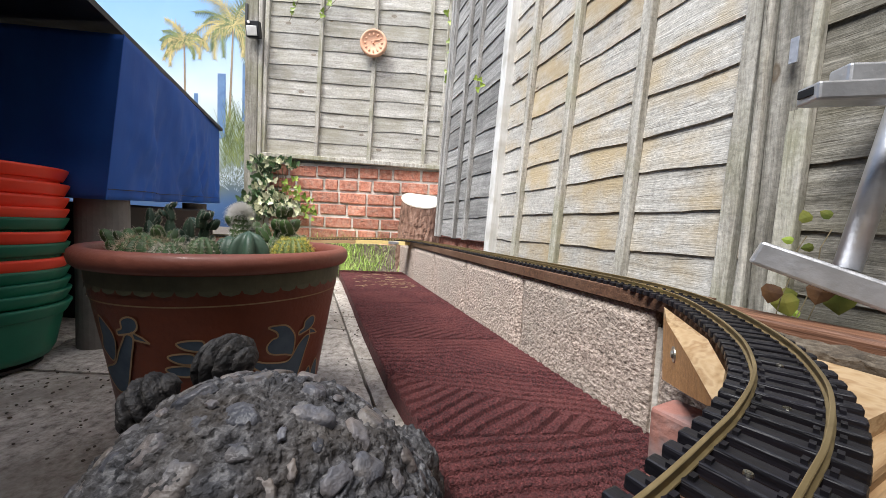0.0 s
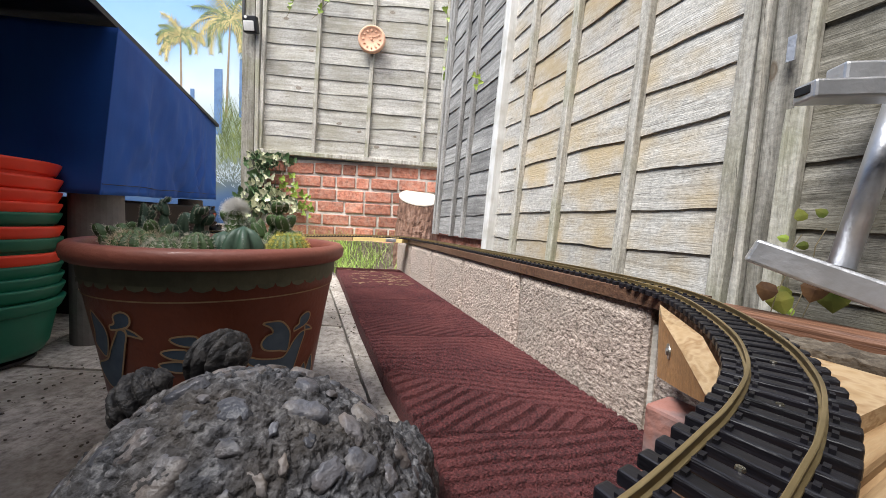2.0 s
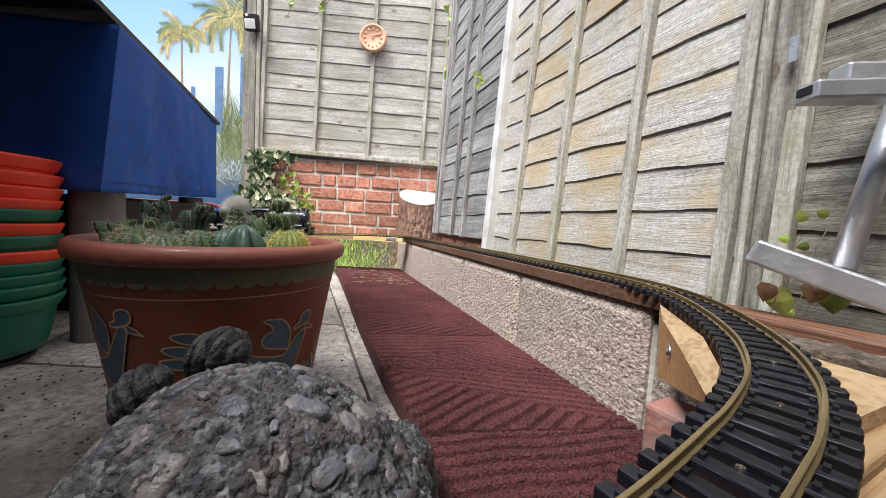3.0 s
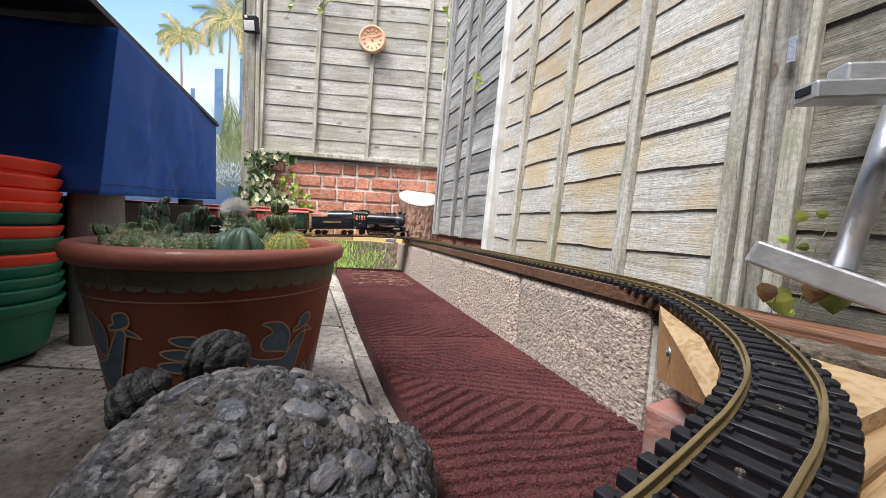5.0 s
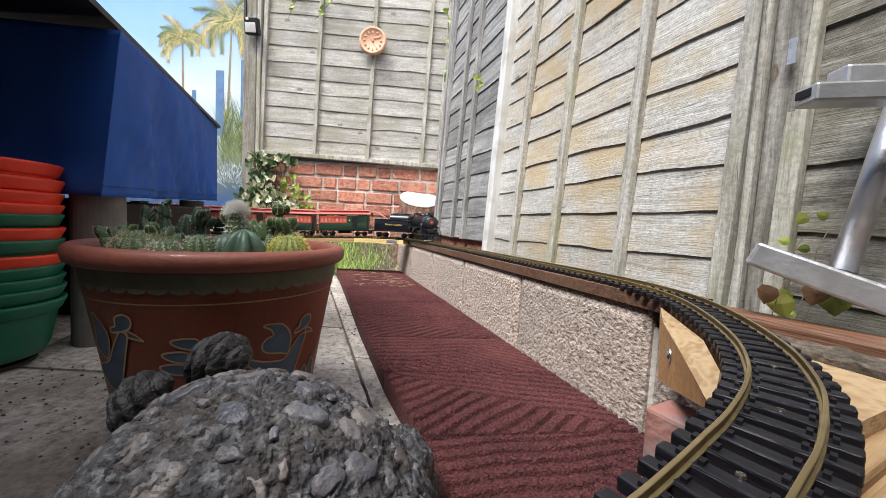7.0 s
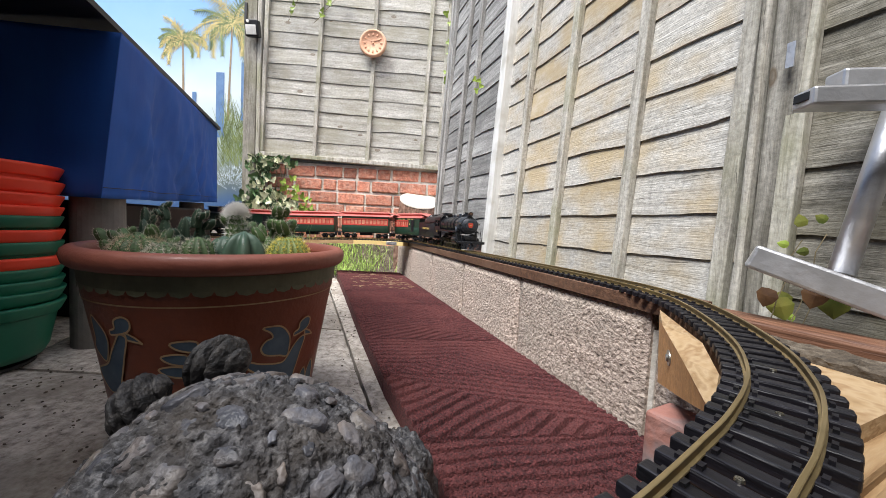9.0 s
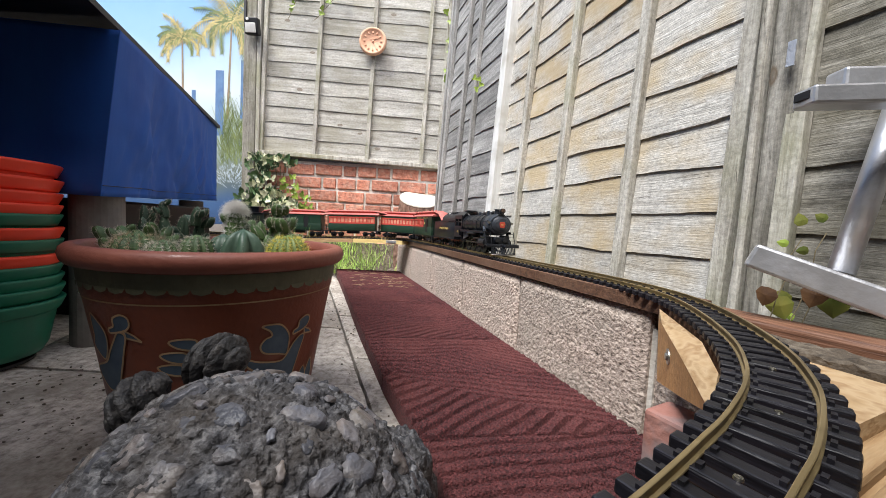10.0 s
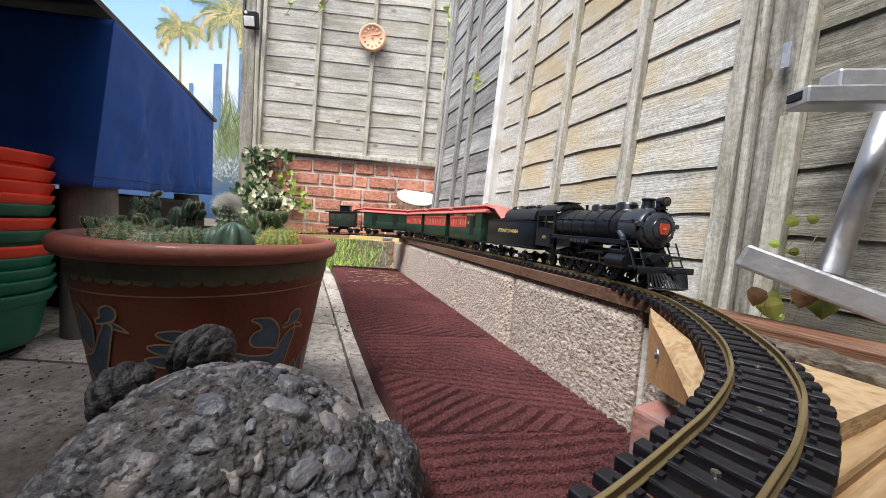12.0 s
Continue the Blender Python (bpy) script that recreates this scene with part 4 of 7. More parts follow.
def cacti():
    G, B = M["cactus"], M["cactus_blue"]
    S, Y, R = M["spine"], M["spine_yellow"], M["spine_brown"]
    # (x, y) stand on the compost
    cactus(-0.475, 0.53, 0.058, 0.014, 6, 0.25, G, S, "small clumping green cactus with knobbly branches", 2, 0.004, ((0.022, 0.01, 0, 0.050, 0.011, 0.1, 0), (-0.02, 0.0, 0, 0.042, 0.012, -0.15, 0), (0.042, -0.005, 0, 0.040, 0.011, 0.2, 0), (0.008, -0.02, 0, 0.045, 0.011, 0, 0), (0.03, -0.01, 0.02, 0.03, 0.009, 0.3, 0)), joints=26)
    cactus(-0.441, 0.50, 0.060, 0.036, 16, 0.10, G, R, "low round cactus with a haze of pale brown spines", 15, 0.010, spread=1.2)
    cactus(-0.384, 0.475, 0.052, 0.025, 14, 0.10, G, S, "small pale spined globe cactus", 13, 0.008, spread=1.2)
    cactus(-0.358, 0.505, 0.060, 0.027, 14, 0.10, G, S, "small dark globe cactus with white spines", 12, 0.006)
    cactus(-0.50, 0.62, 0.088, 0.0125, 5, 0.3, B, S, "tall jointed prickly cactus with several arms", 2, 0.004, ((-0.030, 0.0, 0.0, 0.070, 0.0115, -0.15, 0), (0.028, 0.0, 0.0, 0.078, 0.0125, 0.1, 0), (0.050, 0.01, 0.0, 0.072, 0.011, 0.12, 0), (-0.042, 0.01, 0.050, 0.042, 0.008, -0.1, 0), (0.056, 0.0, 0.058, 0.036, 0.009, 0.1, 0), (0.002, 0.0, 0.07, 0.030, 0.008, -0.2, 0)), joints=16)
    cactus(-0.335, 0.53, 0.062, 0.026, 8, 0.15, B, S, "blue-green globe cactus dotted with white tufts", 4, 0.003)
    cactus(-0.290, 0.505, 0.072, 0.033, 6, 0.46, B, S, "squat five-ribbed blue-green cactus", 1, 0.003)
    cactus(-0.340, 0.645, 0.084, 0.016, 6, 0.2, G, S, "dark green cactus with several stout arms", 3, 0.007, ((0.025, 0, 0, 0.095, 0.015, 0.1, 0), (-0.03, 0.0, 0.0, 0.085, 0.015, -0.1, 0), (0.045, 0.0, 0.0, 0.062, 0.014, 0.1, 0), (0.055, 0, 0, 0.055, 0.012, 0.1, 0)), joints=22)
    cactus(-0.368, 0.615, 0.106, 0.017, 12, 0.1, G, M["wool"], "woolly white-haired cactus standing tall", 16, 0.010, spread=1.2, top_wool=900)
    cactus(-0.292, 0.600, 0.058, 0.016, 10, 0.15, G, S, "small dark green clustered cactus", 3, 0.005, ((-0.02, 0.02, 0, 0.05, 0.013, 0, 0), (-0.012, -0.02, 0, 0.04, 0.013, 0, 0)), joints=6)
    cactus(-0.250, 0.565, 0.064, 0.033, 18, 0.10, M["cactus_lime"], Y, "golden barrel cactus with yellow spines", 15, 0.008, spread=1.1)


cacti()


def ornament():
    """A pebble-studded stone garden figure with two ridged bosses: one plain mesh with stone and pebbles."""
    bm = bmesh.new()
    c = Vector((-0.130, 0.255, 0.0))
    rx, ry, rz = 0.180, 0.150, 0.276
    nu, nv = 420, 200

    def surf(a, b):
        e = 0.86
        ca, sa = math.cos(a), math.sin(a)
        cb, sb = math.cos(b), math.sin(b)
        p = Vector((rx * ca * abs(cb) ** e, ry * sa * abs(cb) ** e, rz * math.copysign(abs(sb) ** 0.95, sb)))
        # the back slopes down to one side
        p.z += -0.16 * max(0.0, p.x + 0.03) * (p.z / rz) - 0.10 * max(0.0, -p.x - 0.08) * (p.z / rz)
        return p
    vs = {}
    for j in range(nv + 1):
        b = (math.pi / 2) * j / nv
        for i in range(nu):
            p = surf(2 * math.pi * i / nu, b)
            nrm = Vector((p.x / rx ** 2, p.y / ry ** 2, p.z / rz ** 2)).normalized()
            h = 0.005 * nse(p.x * 25, p.y * 25, p.z * 25) + 0.0035 * nse(p.x * 80, p.y * 80, p.z * 80) + 0.003 * nse(p.x * 190, p.y * 190, p.z * 190) + 0.0022 * nse(p.x * 380, p.y * 380, p.z * 380)
            vs[i, j] = bm.verts.new(c + p + nrm * h)
    for j in range(nv):
        for i in range(nu):
            bm.faces.new((vs[i, j], vs[(i + 1) % nu, j], vs[(i + 1) % nu, j + 1], vs[i, j + 1]))
    # a blunt foot of the figure beside the back
    foot = {}
    for j in range(31):
        b = (math.pi / 2) * j / 30
        for i in range(60):
            a = 6.2832 * i / 60
            p = Vector((0.052 * math.cos(a) * math.cos(b) ** 0.8, 0.060 * math.sin(a) * math.cos(b) ** 0.8, 0.140 * math.sin(b)))
            foot[i, j] = bm.verts.new(Vector((-0.034, 0.415, 0.0)) + p * (1 + 0.10 * nse(p.x * 40, p.y * 40, p.z * 40) + 0.05 * nse(p.x * 150, p.y * 150, p.z * 150)))
    for j in range(30):
        for i in range(60):
            bm.faces.new((foot[i, j], foot[(i + 1) % 60, j], foot[(i + 1) % 60, j + 1], foot[i, j + 1]))
    n_back = len(bm.faces)
    # ridged bosses
    for (bx, by, bz), r, (dx, dy, dz), sc in (((-0.221, 0.345, 0.252), 0.027, (1.0, -0.25, 0.05), 1.0), ((-0.262, 0.300, 0.230), 0.023, (0.8, 0.3, 0.55), 1.0)):
        ax = Vector((dx, dy, dz)).normalized()
        q = ax.to_track_quat("Z", "Y").to_matrix()
        rings = []
        for j in range(64):
            t = -1 + 2 * j / 63
            ring = []
            for i in range(72):
                a = 6.2832 * i / 72
                # ropes of stone wound aslant round the boss
                rope = abs(math.cos(t * 6.6 + 0.75 * math.sin(a) + 0.3 * nse(a * 1.5, t * 2, r))) ** 0.7
                rr = r * math.sqrt(max(0.0004, 1 - t * t)) * (0.66 + 0.46 * rope + 0.05 * nse(a * 6, t * 9, 2.0) + 0.04 * nse(a * 14, t * 20, 5.0))
                ring.append(bm.verts.new(Vector((bx, by, bz)) + q @ Vector((rr * math.cos(a), rr * math.sin(a), r * 1.15 * t + 0.18 * r * math.sin(a)))))
            rings.append(ring)
        for a, b in zip(rings, rings[1:]):
            for i in range(72):
                bm.faces.new((a[i], a[(i + 1) % 72], b[(i + 1) % 72], b[i]))
    # pebbles set in the surface, over the side that can be seen
    rnd = random.Random(12)
    put, pebbles = [], []
    for _ in range(5200):
        a, b = rnd.uniform(0, 6.283), math.asin(rnd.uniform(0.05, 0.995))
        p = surf(a, b)
        w = rnd.choice((0.005, 0.008, 0.010, 0.012, 0.013, 0.014)) if len(put) > 60 else rnd.uniform(0.011, 0.015)
        if any((p - q).length < (w + w2) * 1.12 for q, w2 in put) or len(put) > 330:
            continue
        if (c + p - Vector((-0.218, 0.345, 0.250))).length < 0.036 or (c + p - Vector((-0.272, 0.300, 0.230))).length < 0.03:
            continue
        put.append((p, w))
        nrm = Vector((p.x / rx ** 2, p.y / ry ** 2, p.z / rz ** 2)).normalized()
        tx = nrm.orthogonal().normalized()
        tx = Matrix.Rotation(rnd.uniform(0, 6.283), 3, nrm) @ tx
        ty = nrm.cross(tx)
        k, el, seed = 18, rnd.uniform(0.55, 0.95), rnd.uniform(0, 99)
        pb = bmesh.new()
        pebbles.append(pb)
        rings = []
        for rr, hh in ((1.1, -0.5), (1.0, -0.02), (0.93, 0.10), (0.80, 0.17), (0.45, 0.20)):
            rings.append([])
            for i in range(k):
                q = rr * (1 + 0.55 * nse(math.cos(i * 6.283 / k) * 1.6, math.sin(i * 6.283 / k) * 1.6, seed))
                hh2 = hh + 0.10 * nse(i * 0.6, rr * 3, seed)
                rings[-1].append(pb.verts.new(c + p + nrm * (hh2 * w * 0.8 + 0.001) + tx * (w * q * math.cos(i * 6.283 / k)) + ty * (w * el * q * math.sin(i * 6.283 / k))))
        for r0, r1 in zip(rings, rings[1:]):
            for i in range(k):
                pb.faces.new((r0[i], r0[(i + 1) % k], r1[(i + 1) % k], r1[i]))
        pb.faces.new(rings[-1])
    bm.faces.ensure_lookup_table()
    ob = link("stone_ornament", bm, M["stone"], smooth=True)
    ob.data.materials.append(M["boss"])
    for p in ob.data.polygons:
        if p.index >= n_back:
            p.material_index = 1
    for pb in pebbles:
        part("pebble", pb, M["pebble"], ob, smooth=True)
    tagged(ob, "dark grey pebble-studded stone garden ornament with two ridged bosses", "ornament")


ornament()


def tub_stack():
    """A stack of shallow plastic tubs, each showing its rim."""
    x, y = -1.125, 0.80
    order = "GGGGRGRGRRRR"
    zs = [0.025, 0.058, 0.085, 0.114, 0.141, 0.178, 0.207, 0.241, 0.265, 0.294, 0.327, 0.365]
    for ch, z in zip(order, zs):
        red = ch == "R"
        t = thing("plastic_tub", "round red plastic tub nested in a stack" if red else "round dark green plastic tub nested in a stack", "tub", pose(x + random.uniform(-0.003, 0.003), y, z), "stacked tubs")
        mtl = M["red_plastic"] if red else M["green_plastic"]
        bm = bmesh.new()
        lathe(bm, [(0.118, 0.0), (0.122, 0.0), (0.132, 0.02), (0.148, 0.110), (0.150, 0.125), (0.146, 0.125), (0.142, 0.110), (0.126, 0.022), (0.115, 0.006)], 48)
        part("bowl", bm, mtl, t, smooth=True)
        bm = bmesh.new()
        lathe(bm, [(0.147, 0.108), (0.1515, 0.107), (0.154, 0.111), (0.1625, 0.131), (0.1635, 0.136), (0.161, 0.138), (0.150, 0.138), (0.147, 0.130)], 48)
        part("rim", bm, mtl, t, smooth=True)
    base = thing("tub_base", "dark wheeled base under the stacked tubs", "base", pose(x, y, 0))
    bm = bmesh.new()
    lathe(bm, [(0.10, 0.008), (0.11, 0.004), (0.11, 0.012), (0.10, 0.0122)], 32, close=True)
    part("disc", bm, M["dark"], base)
    bm = bmesh.new()
    box(bm, (0, 0, 0.006), (0.03, 0.02, 0.012), bevel=0.002)
    f = part("foot", bm, M["dark"], base)
    f.matrix_basis = pose(0.07, -0.06, -0.001)
    again(f, pose(-0.05, -0.09, -0.001))
    again(f, pose(0.0, 0.1, -0.001))


tub_stack()


def covered_table():
    """A table under a blue fitted cover that hangs low."""
    t = thing("covered_table", "table under a blue fabric cover with grey legs", "table")
    w = 2.3
    # upper and lower corners of the hanging cover: near, far, far end, near end
    tops = [Vector((-0.870, 0.93, 0.869)), Vector((-1.427, 2.15, 0.936)), Vector((-1.427 - w, 2.15, 0.936)), Vector((-0.870 - w, 0.83, 0.93))]
    hems = [Vector((-0.926, 0.93, 0.433)), Vector((-1.424, 2.15, 0.482)), Vector((-1.424 - w, 2.15, 0.47)), Vector((-0.926 - w, 0.83, 0.43))]
    nx, nz = 90, 30
    bm = bmesh.new()

    def sheet(a, b, fold, seed):
        vs = {}
        d = (tops[b] - tops[a]).normalized()
        nrm = Vector((d.y, -d.x, 0)).normalized()
        for i in range(nx + 1):
            for j in range(nz + 1):
                u, v = i / nx, j / nz
                p = hems[a].lerp(hems[b], u).lerp(tops[a].lerp(tops[b], u), v)
                pin = min(1.0, 8 * u, 8 * (1 - u))
                o = fold * (0.9 * nse(u * 4, v * 0.8, seed) + 0.6 * nse(u * 9 + v * 1.5, v * 1.2, seed) + 0.35 * abs(nse(u * 16 - v * 3, v * 2.0, seed + 4)) + 0.12 * nse(u * 34, v * 9, seed)) * (1.05 - v) * pin
                # the corner is creased where the cloth is gathered
                if seed in (3, 8):
                    e = u if seed == 3 else 1 - u
                    o += 0.016 * math.exp(-((e - 0.05) / 0.035) ** 2) * nse(v * 5.5, seed * 2.0) * (1 - v)
                vs[i, j] = bm.verts.new(p + nrm * o + Vector((0, 0, 0.008 * nse(u * 5, seed) * pin * (1 - v))))
        for i in range(nx):
            for j in range(nz):
                bm.faces.new((vs[i, j], vs[i + 1, j], vs[i + 1, j + 1], vs[i, j + 1]))
        return vs
    front = sheet(0, 1, 0.075, 3)
    hem_line = [front[i, 2].co.copy() for i in range(nx + 1)]
    sheet(3, 0, 0.06, 8)
    sheet(2, 3, 0.02, 5)
    sheet(1, 2, 0.02, 6)
    bmesh.ops.remove_doubles(bm, verts=bm.verts, dist=0.003)
    cover = part("cover", bm, M["cloth"], t, smooth=True)
    cover.data.set_sharp_from_angle(angle=radians(45))
    sol = cover.modifiers.new("thick", "SOLIDIFY")
    sol.thickness = 0.003
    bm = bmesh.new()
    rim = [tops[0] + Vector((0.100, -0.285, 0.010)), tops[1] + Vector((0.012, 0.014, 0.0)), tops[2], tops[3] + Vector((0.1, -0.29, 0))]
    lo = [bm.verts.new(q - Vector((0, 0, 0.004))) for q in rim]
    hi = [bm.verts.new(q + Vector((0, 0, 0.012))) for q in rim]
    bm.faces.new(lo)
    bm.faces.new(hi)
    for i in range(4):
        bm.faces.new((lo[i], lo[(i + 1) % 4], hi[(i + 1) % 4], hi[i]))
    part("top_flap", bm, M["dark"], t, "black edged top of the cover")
    # hem seam
    bm = bmesh.new()
    tube(bm, [q + Vector((0.004, -0.001, 0)) for q in hem_line], 0.0012, 6)
    part("seam", bm, M["dark"], t)
    bm = bmesh.new()
    tube(bm, [hems[0].lerp(tops[0], k / 20) + Vector((0.002, -0.003, 0)) for k in range(21)], 0.0014, 6)
    part("corner_seam", bm, M["cloth"], t)
    # legs
    bm = bmesh.new()
    cyl(bm, (0, 0, -0.03), (0, 0, 0.44), 0.062, 0.060, 28)
    first = part("leg", bm, M["leg"], t, "stout round grey leg")
    first.matrix_basis = pose(-1.015, 1.01, 0)
    again(first, pose(-1.515, 2.06, 0.03))
    again(first, pose(-2.9, 0.985, 0))
    again(first, pose(-3.3, 2.06, 0))
    # dark block added to stand for the shade beneath the table
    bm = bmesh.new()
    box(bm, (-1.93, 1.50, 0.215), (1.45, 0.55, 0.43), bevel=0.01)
    tagged(link("storage_box", bm, M["dark"]), "dark block added as the shade under the covered table", "box")


covered_table()


def ladder():
    """Folded aluminium step ladder leaning at the fence."""
    lad = thing("step_ladder", "silver aluminium step ladder standing against the fence", "ladder")

    def bar(name, p0, p1, w, h, label="", roll=0.0):
        p0, p1 = Vector(p0), Vector(p1)
        d = p1 - p0
        bm = bmesh.new()
        box(bm, (0, 0, 0), (w, h, d.length), bevel=min(w, h) * 0.14)
        ob = part(name, bm, M["alu"], lad, label)
        ob.matrix_basis = Matrix.Translation((p0 + p1) / 2) @ d.to_track_quat("Z", "Y").to_matrix().to_4x4() @ Matrix.Rotation(radians(roll), 4, "Z")
        return ob
    bar("foot_rail", Vector((0.478, 0.520, 0.390)), Vector((0.602, 0.416, 0.329)), 0.030, 0.036, "flat lower aluminium rail")
    bar("step", Vector((0.462, 0.454, 0.598)), Vector((0.589, 0.434, 0.602)), 0.034, 0.024, "aluminium step with a black end cap")
    bar("upper_step", Vector((0.569, 0.517, 0.652)), Vector((0.680, 0.498, 0.653)), 0.034, 0.030)
    p0, p1 = Vector(Vector((0.566, 0.474, 0.372))), Vector(Vector((0.662, 0.496, 0.707)))
    bm = bmesh.new()
    cyl(bm, p0, p1, 0.0145, seg=24)
    part("tube_leg", bm, M["alu"], lad, "round aluminium tube", smooth=True)
    bm = bmesh.new()
    p = Vector(Vector((0.461, 0.454, 0.600)))
    box(bm, p, (0.003, 0.020, 0.011), bevel=0.001)
    part("end_cap", bm, M["dark"], lad, "black plastic end cap")


ladder()


def wall_disc():
    d = thing("clay_thermometer", "round terracotta wall dial with raised marks", "wall dial", DEEPER @ Matrix.Translation((-0.594, 2.638, 1.748)) @ Matrix.Rotation(radians(90), 4, "X"))
    bm = bmesh.new()
    lathe(bm, [(0.0005, 0.010), (0.078, 0.010), (0.082, 0.016), (0.092, 0.020), (0.100, 0.012), (0.102, 0.0), (0.096, -0.012), (0.0005, -0.012)], 64)
    part("disc", bm, M["clay"], d, smooth=True)
    mark = part("raised_mark", box(bmesh.new(), (0, 0, 0.012), (0.016, 0.010, 0.006), Matrix.Translation((0.062, 0, 0)), bevel=0.002), M["clay"], d)
    for k in range(1, 12):
        again(mark, Matrix.Rotation(2 * math.pi * k / 12, 4, "Z"))
    bm = bmesh.new()
    box(bm, (0.018, 0.014, 0.014), (0.066, 0.007, 0.003), Matrix.Rotation(0.2, 4, "Z"))
    cyl(bm, (0, 0, 0.01), (0, 0, 0.018), 0.008, seg=12)
    part("pointer", bm, M["clay"], d, "raised clay pointer")


wall_disc()


def wall_lamp():
    lamp = thing("solar_wall_light", "small black solar wall light on the post", "light", DEEPER @ pose(-1.475, 2.60, 1.785))
    bm = bmesh.new()
    box(bm, (0, 0, 0), (0.10, 0.045, 0.11), pose(0, 0, 0, 12, 0, 0), bevel=0.006)
    part("housing", bm, M["dark"], lamp)
    bm = bmesh.new()
    box(bm, (0.0, -0.030, -0.015), (0.075, 0.008, 0.065), pose(0, 0, 0, 12, 0, 0), bevel=0.003)
    part("lens", bm, M["white"], lamp, "frosted white lens")
    bm = bmesh.new()
    cyl(bm, (-0.02, -0.03, 0.035), (-0.02, -0.037, 0.035), 0.010, seg=12)
    part("sensor", bm, M["white"], lamp)
    bm = bmesh.new()
    box(bm, (0, 0.04, 0.0), (0.03, 0.04, 0.05))
    part("wall_bracket", bm, M["dark"], lamp)
    bm = bmesh.new()
    box(bm, (0, 0, 0), (0.02, 0.03, 0.13), bevel=0.003)
    ob = tagged(link("post_hook", bm, M["dark"]), "black metal hook fixed to the post", "hook")
    ob.matrix_basis = DEEPER @ pose(-1.555, 2.655, 1.93)
    bm = bmesh.new()
    prism(bm, [(-0.02, 0), (0.02, 0), (0.02, 0.11), (-0.02, 0.11)], 0, 0.003)
    ob = tagged(link("steel_plate", bm, M["alu"]), "galvanised steel fixing plate on the post", "plate")
    p = Vector(Vector((0.607, 0.626, 0.775)))
    ob.matrix_basis = Matrix.Translation(p) @ wall_pose(0, 0, 0).to_3x3().to_4x4() @ pose(0, 0, -0.05, 90, 0, 0) @ Matrix.Diagonal((0.3, 0.4, 1, 1))


wall_lamp()


def tree_stump():
    s = thing("log_stump", "upright sawn log stump with rough brown bark", "log", DEEPER @ pose(-0.185, 2.60, -0.02))
    bm = bmesh.new()
    n, rings = 72, []
    for k in range(40):
        z = 0.615 * k / 39
        r = 0.180 - 0.035 * (k / 39) + 0.02 * max(0, 1 - k / 8)
        rings.append([])
        for i in range(n):
            a = 2 * math.pi * i / n
            q = r * (1 + 0.05 * nse(math.cos(a) * 2, math.sin(a) * 2, z * 2)) + (0.016 * abs(nse(a * 7, z * 9)) + 0.009 * nse(a * 20, z * 30)) * (1 - 0.7 * (k / 39) ** 6)
            top = 0.003 * nse(a * 3, 5) if k == 39 else 0
            tilt = -0.10 * math.cos(a) * q * (k / 39) - 0.44 * math.sin(a) * -q * (k / 39)
            rings[-1].append(bm.verts.new((q * math.cos(a), q * math.sin(a), z + tilt + top)))
    for a, b in zip(rings, rings[1:]):
        for i in range(n):
            bm.faces.new((a[i], a[(i + 1) % n], b[(i + 1) % n], b[i]))
    edge = []
    for i in range(n):
        a = 2 * math.pi * i / n
        q = 0.149 * (1 + 0.02 * nse(math.cos(a) * 1.5, math.sin(a) * 1.5, 3))
        edge.append(Vector((q * math.cos(a), q * math.sin(a), 0.617 - 0.10 * math.cos(a) * q + 0.44 * math.sin(a) * q)))
    part("bark", bm, M["bark"], s)
    bm = bmesh.new()
    vs = [bm.verts.new(v + Vector((0, 0, 0.004))) for v in edge]
    bm.faces.new(vs)
    low = bmesh.ops.extrude_face_region(bm, geom=list(bm.faces))
    for v in low["geom"]:
        if isinstance(v, bmesh.types.BMVert):
            v.co.z -= 0.007
    part("cut_face", bm, M["cut"], s, "pale freshly cut top")


tree_stump()


def leaf_shape(bm, m, kind, size):
    if kind == "ivy":
        pts = [(0, 0), (0.34, -0.12), (0.5, 0.15), (0.28, 0.32), (0.30, 0.62), (0, 1.0), (-0.30, 0.62), (-0.28, 0.32), (-0.5, 0.15), (-0.34, -0.12)]
    else:
        pts = [(0, 0), (0.3, 0.05), (0.45, 0.35), (0.3, 0.7), (0, 1.0), (-0.3, 0.7), (-0.45, 0.35), (-0.3, 0.05)]
    mid = bm.verts.new(m @ Vector((0, 0.4 * size, 0.05 * size)))
    vs = [bm.verts.new(m @ Vector((x * size, y * size, -0.08 * size * abs(x) - 0.06 * size * y * y))) for x, y in pts]
    for i in range(len(vs)):
        bm.faces.new((mid, vs[i], vs[(i + 1) % len(vs)]))


M["ivy_dark"] = mat("ivy_green", [(0.028, 0.065, 0.022), (0.07, 0.13, 0.045)], 20, rough=0.45, bump=0.2, island=0.35)
M["ivy_pale"] = mat("ivy_cream", [(0.48, 0.52, 0.28), (0.74, 0.74, 0.54)], 30, rough=0.5, bump=0.2, island=0.25)
M["leaf_lime"] = mat("lime_leaf", [(0.16, 0.26, 0.03), (0.32, 0.42, 0.07)], 20, rough=0.5, bump=0.2, island=0.25)
M["leaf_brown"] = mat("brown_leaf", [(0.06, 0.027, 0.012), (0.17, 0.085, 0.03)], 25, rough=0.7, bump=0.3)
M["leaf_green"] = mat("bindweed_leaf", [(0.045, 0.085, 0.018), (0.13, 0.17, 0.03)], 18, rough=0.5, bump=0.3, stain=(0.30, 0.24, 0.05), stain_scale=14)
M["grass"] = mat("grass_blades", [(0.22, 0.38, 0.06), (0.50, 0.64, 0.18)], 6, rough=0.6, bump=0, island=0.4)
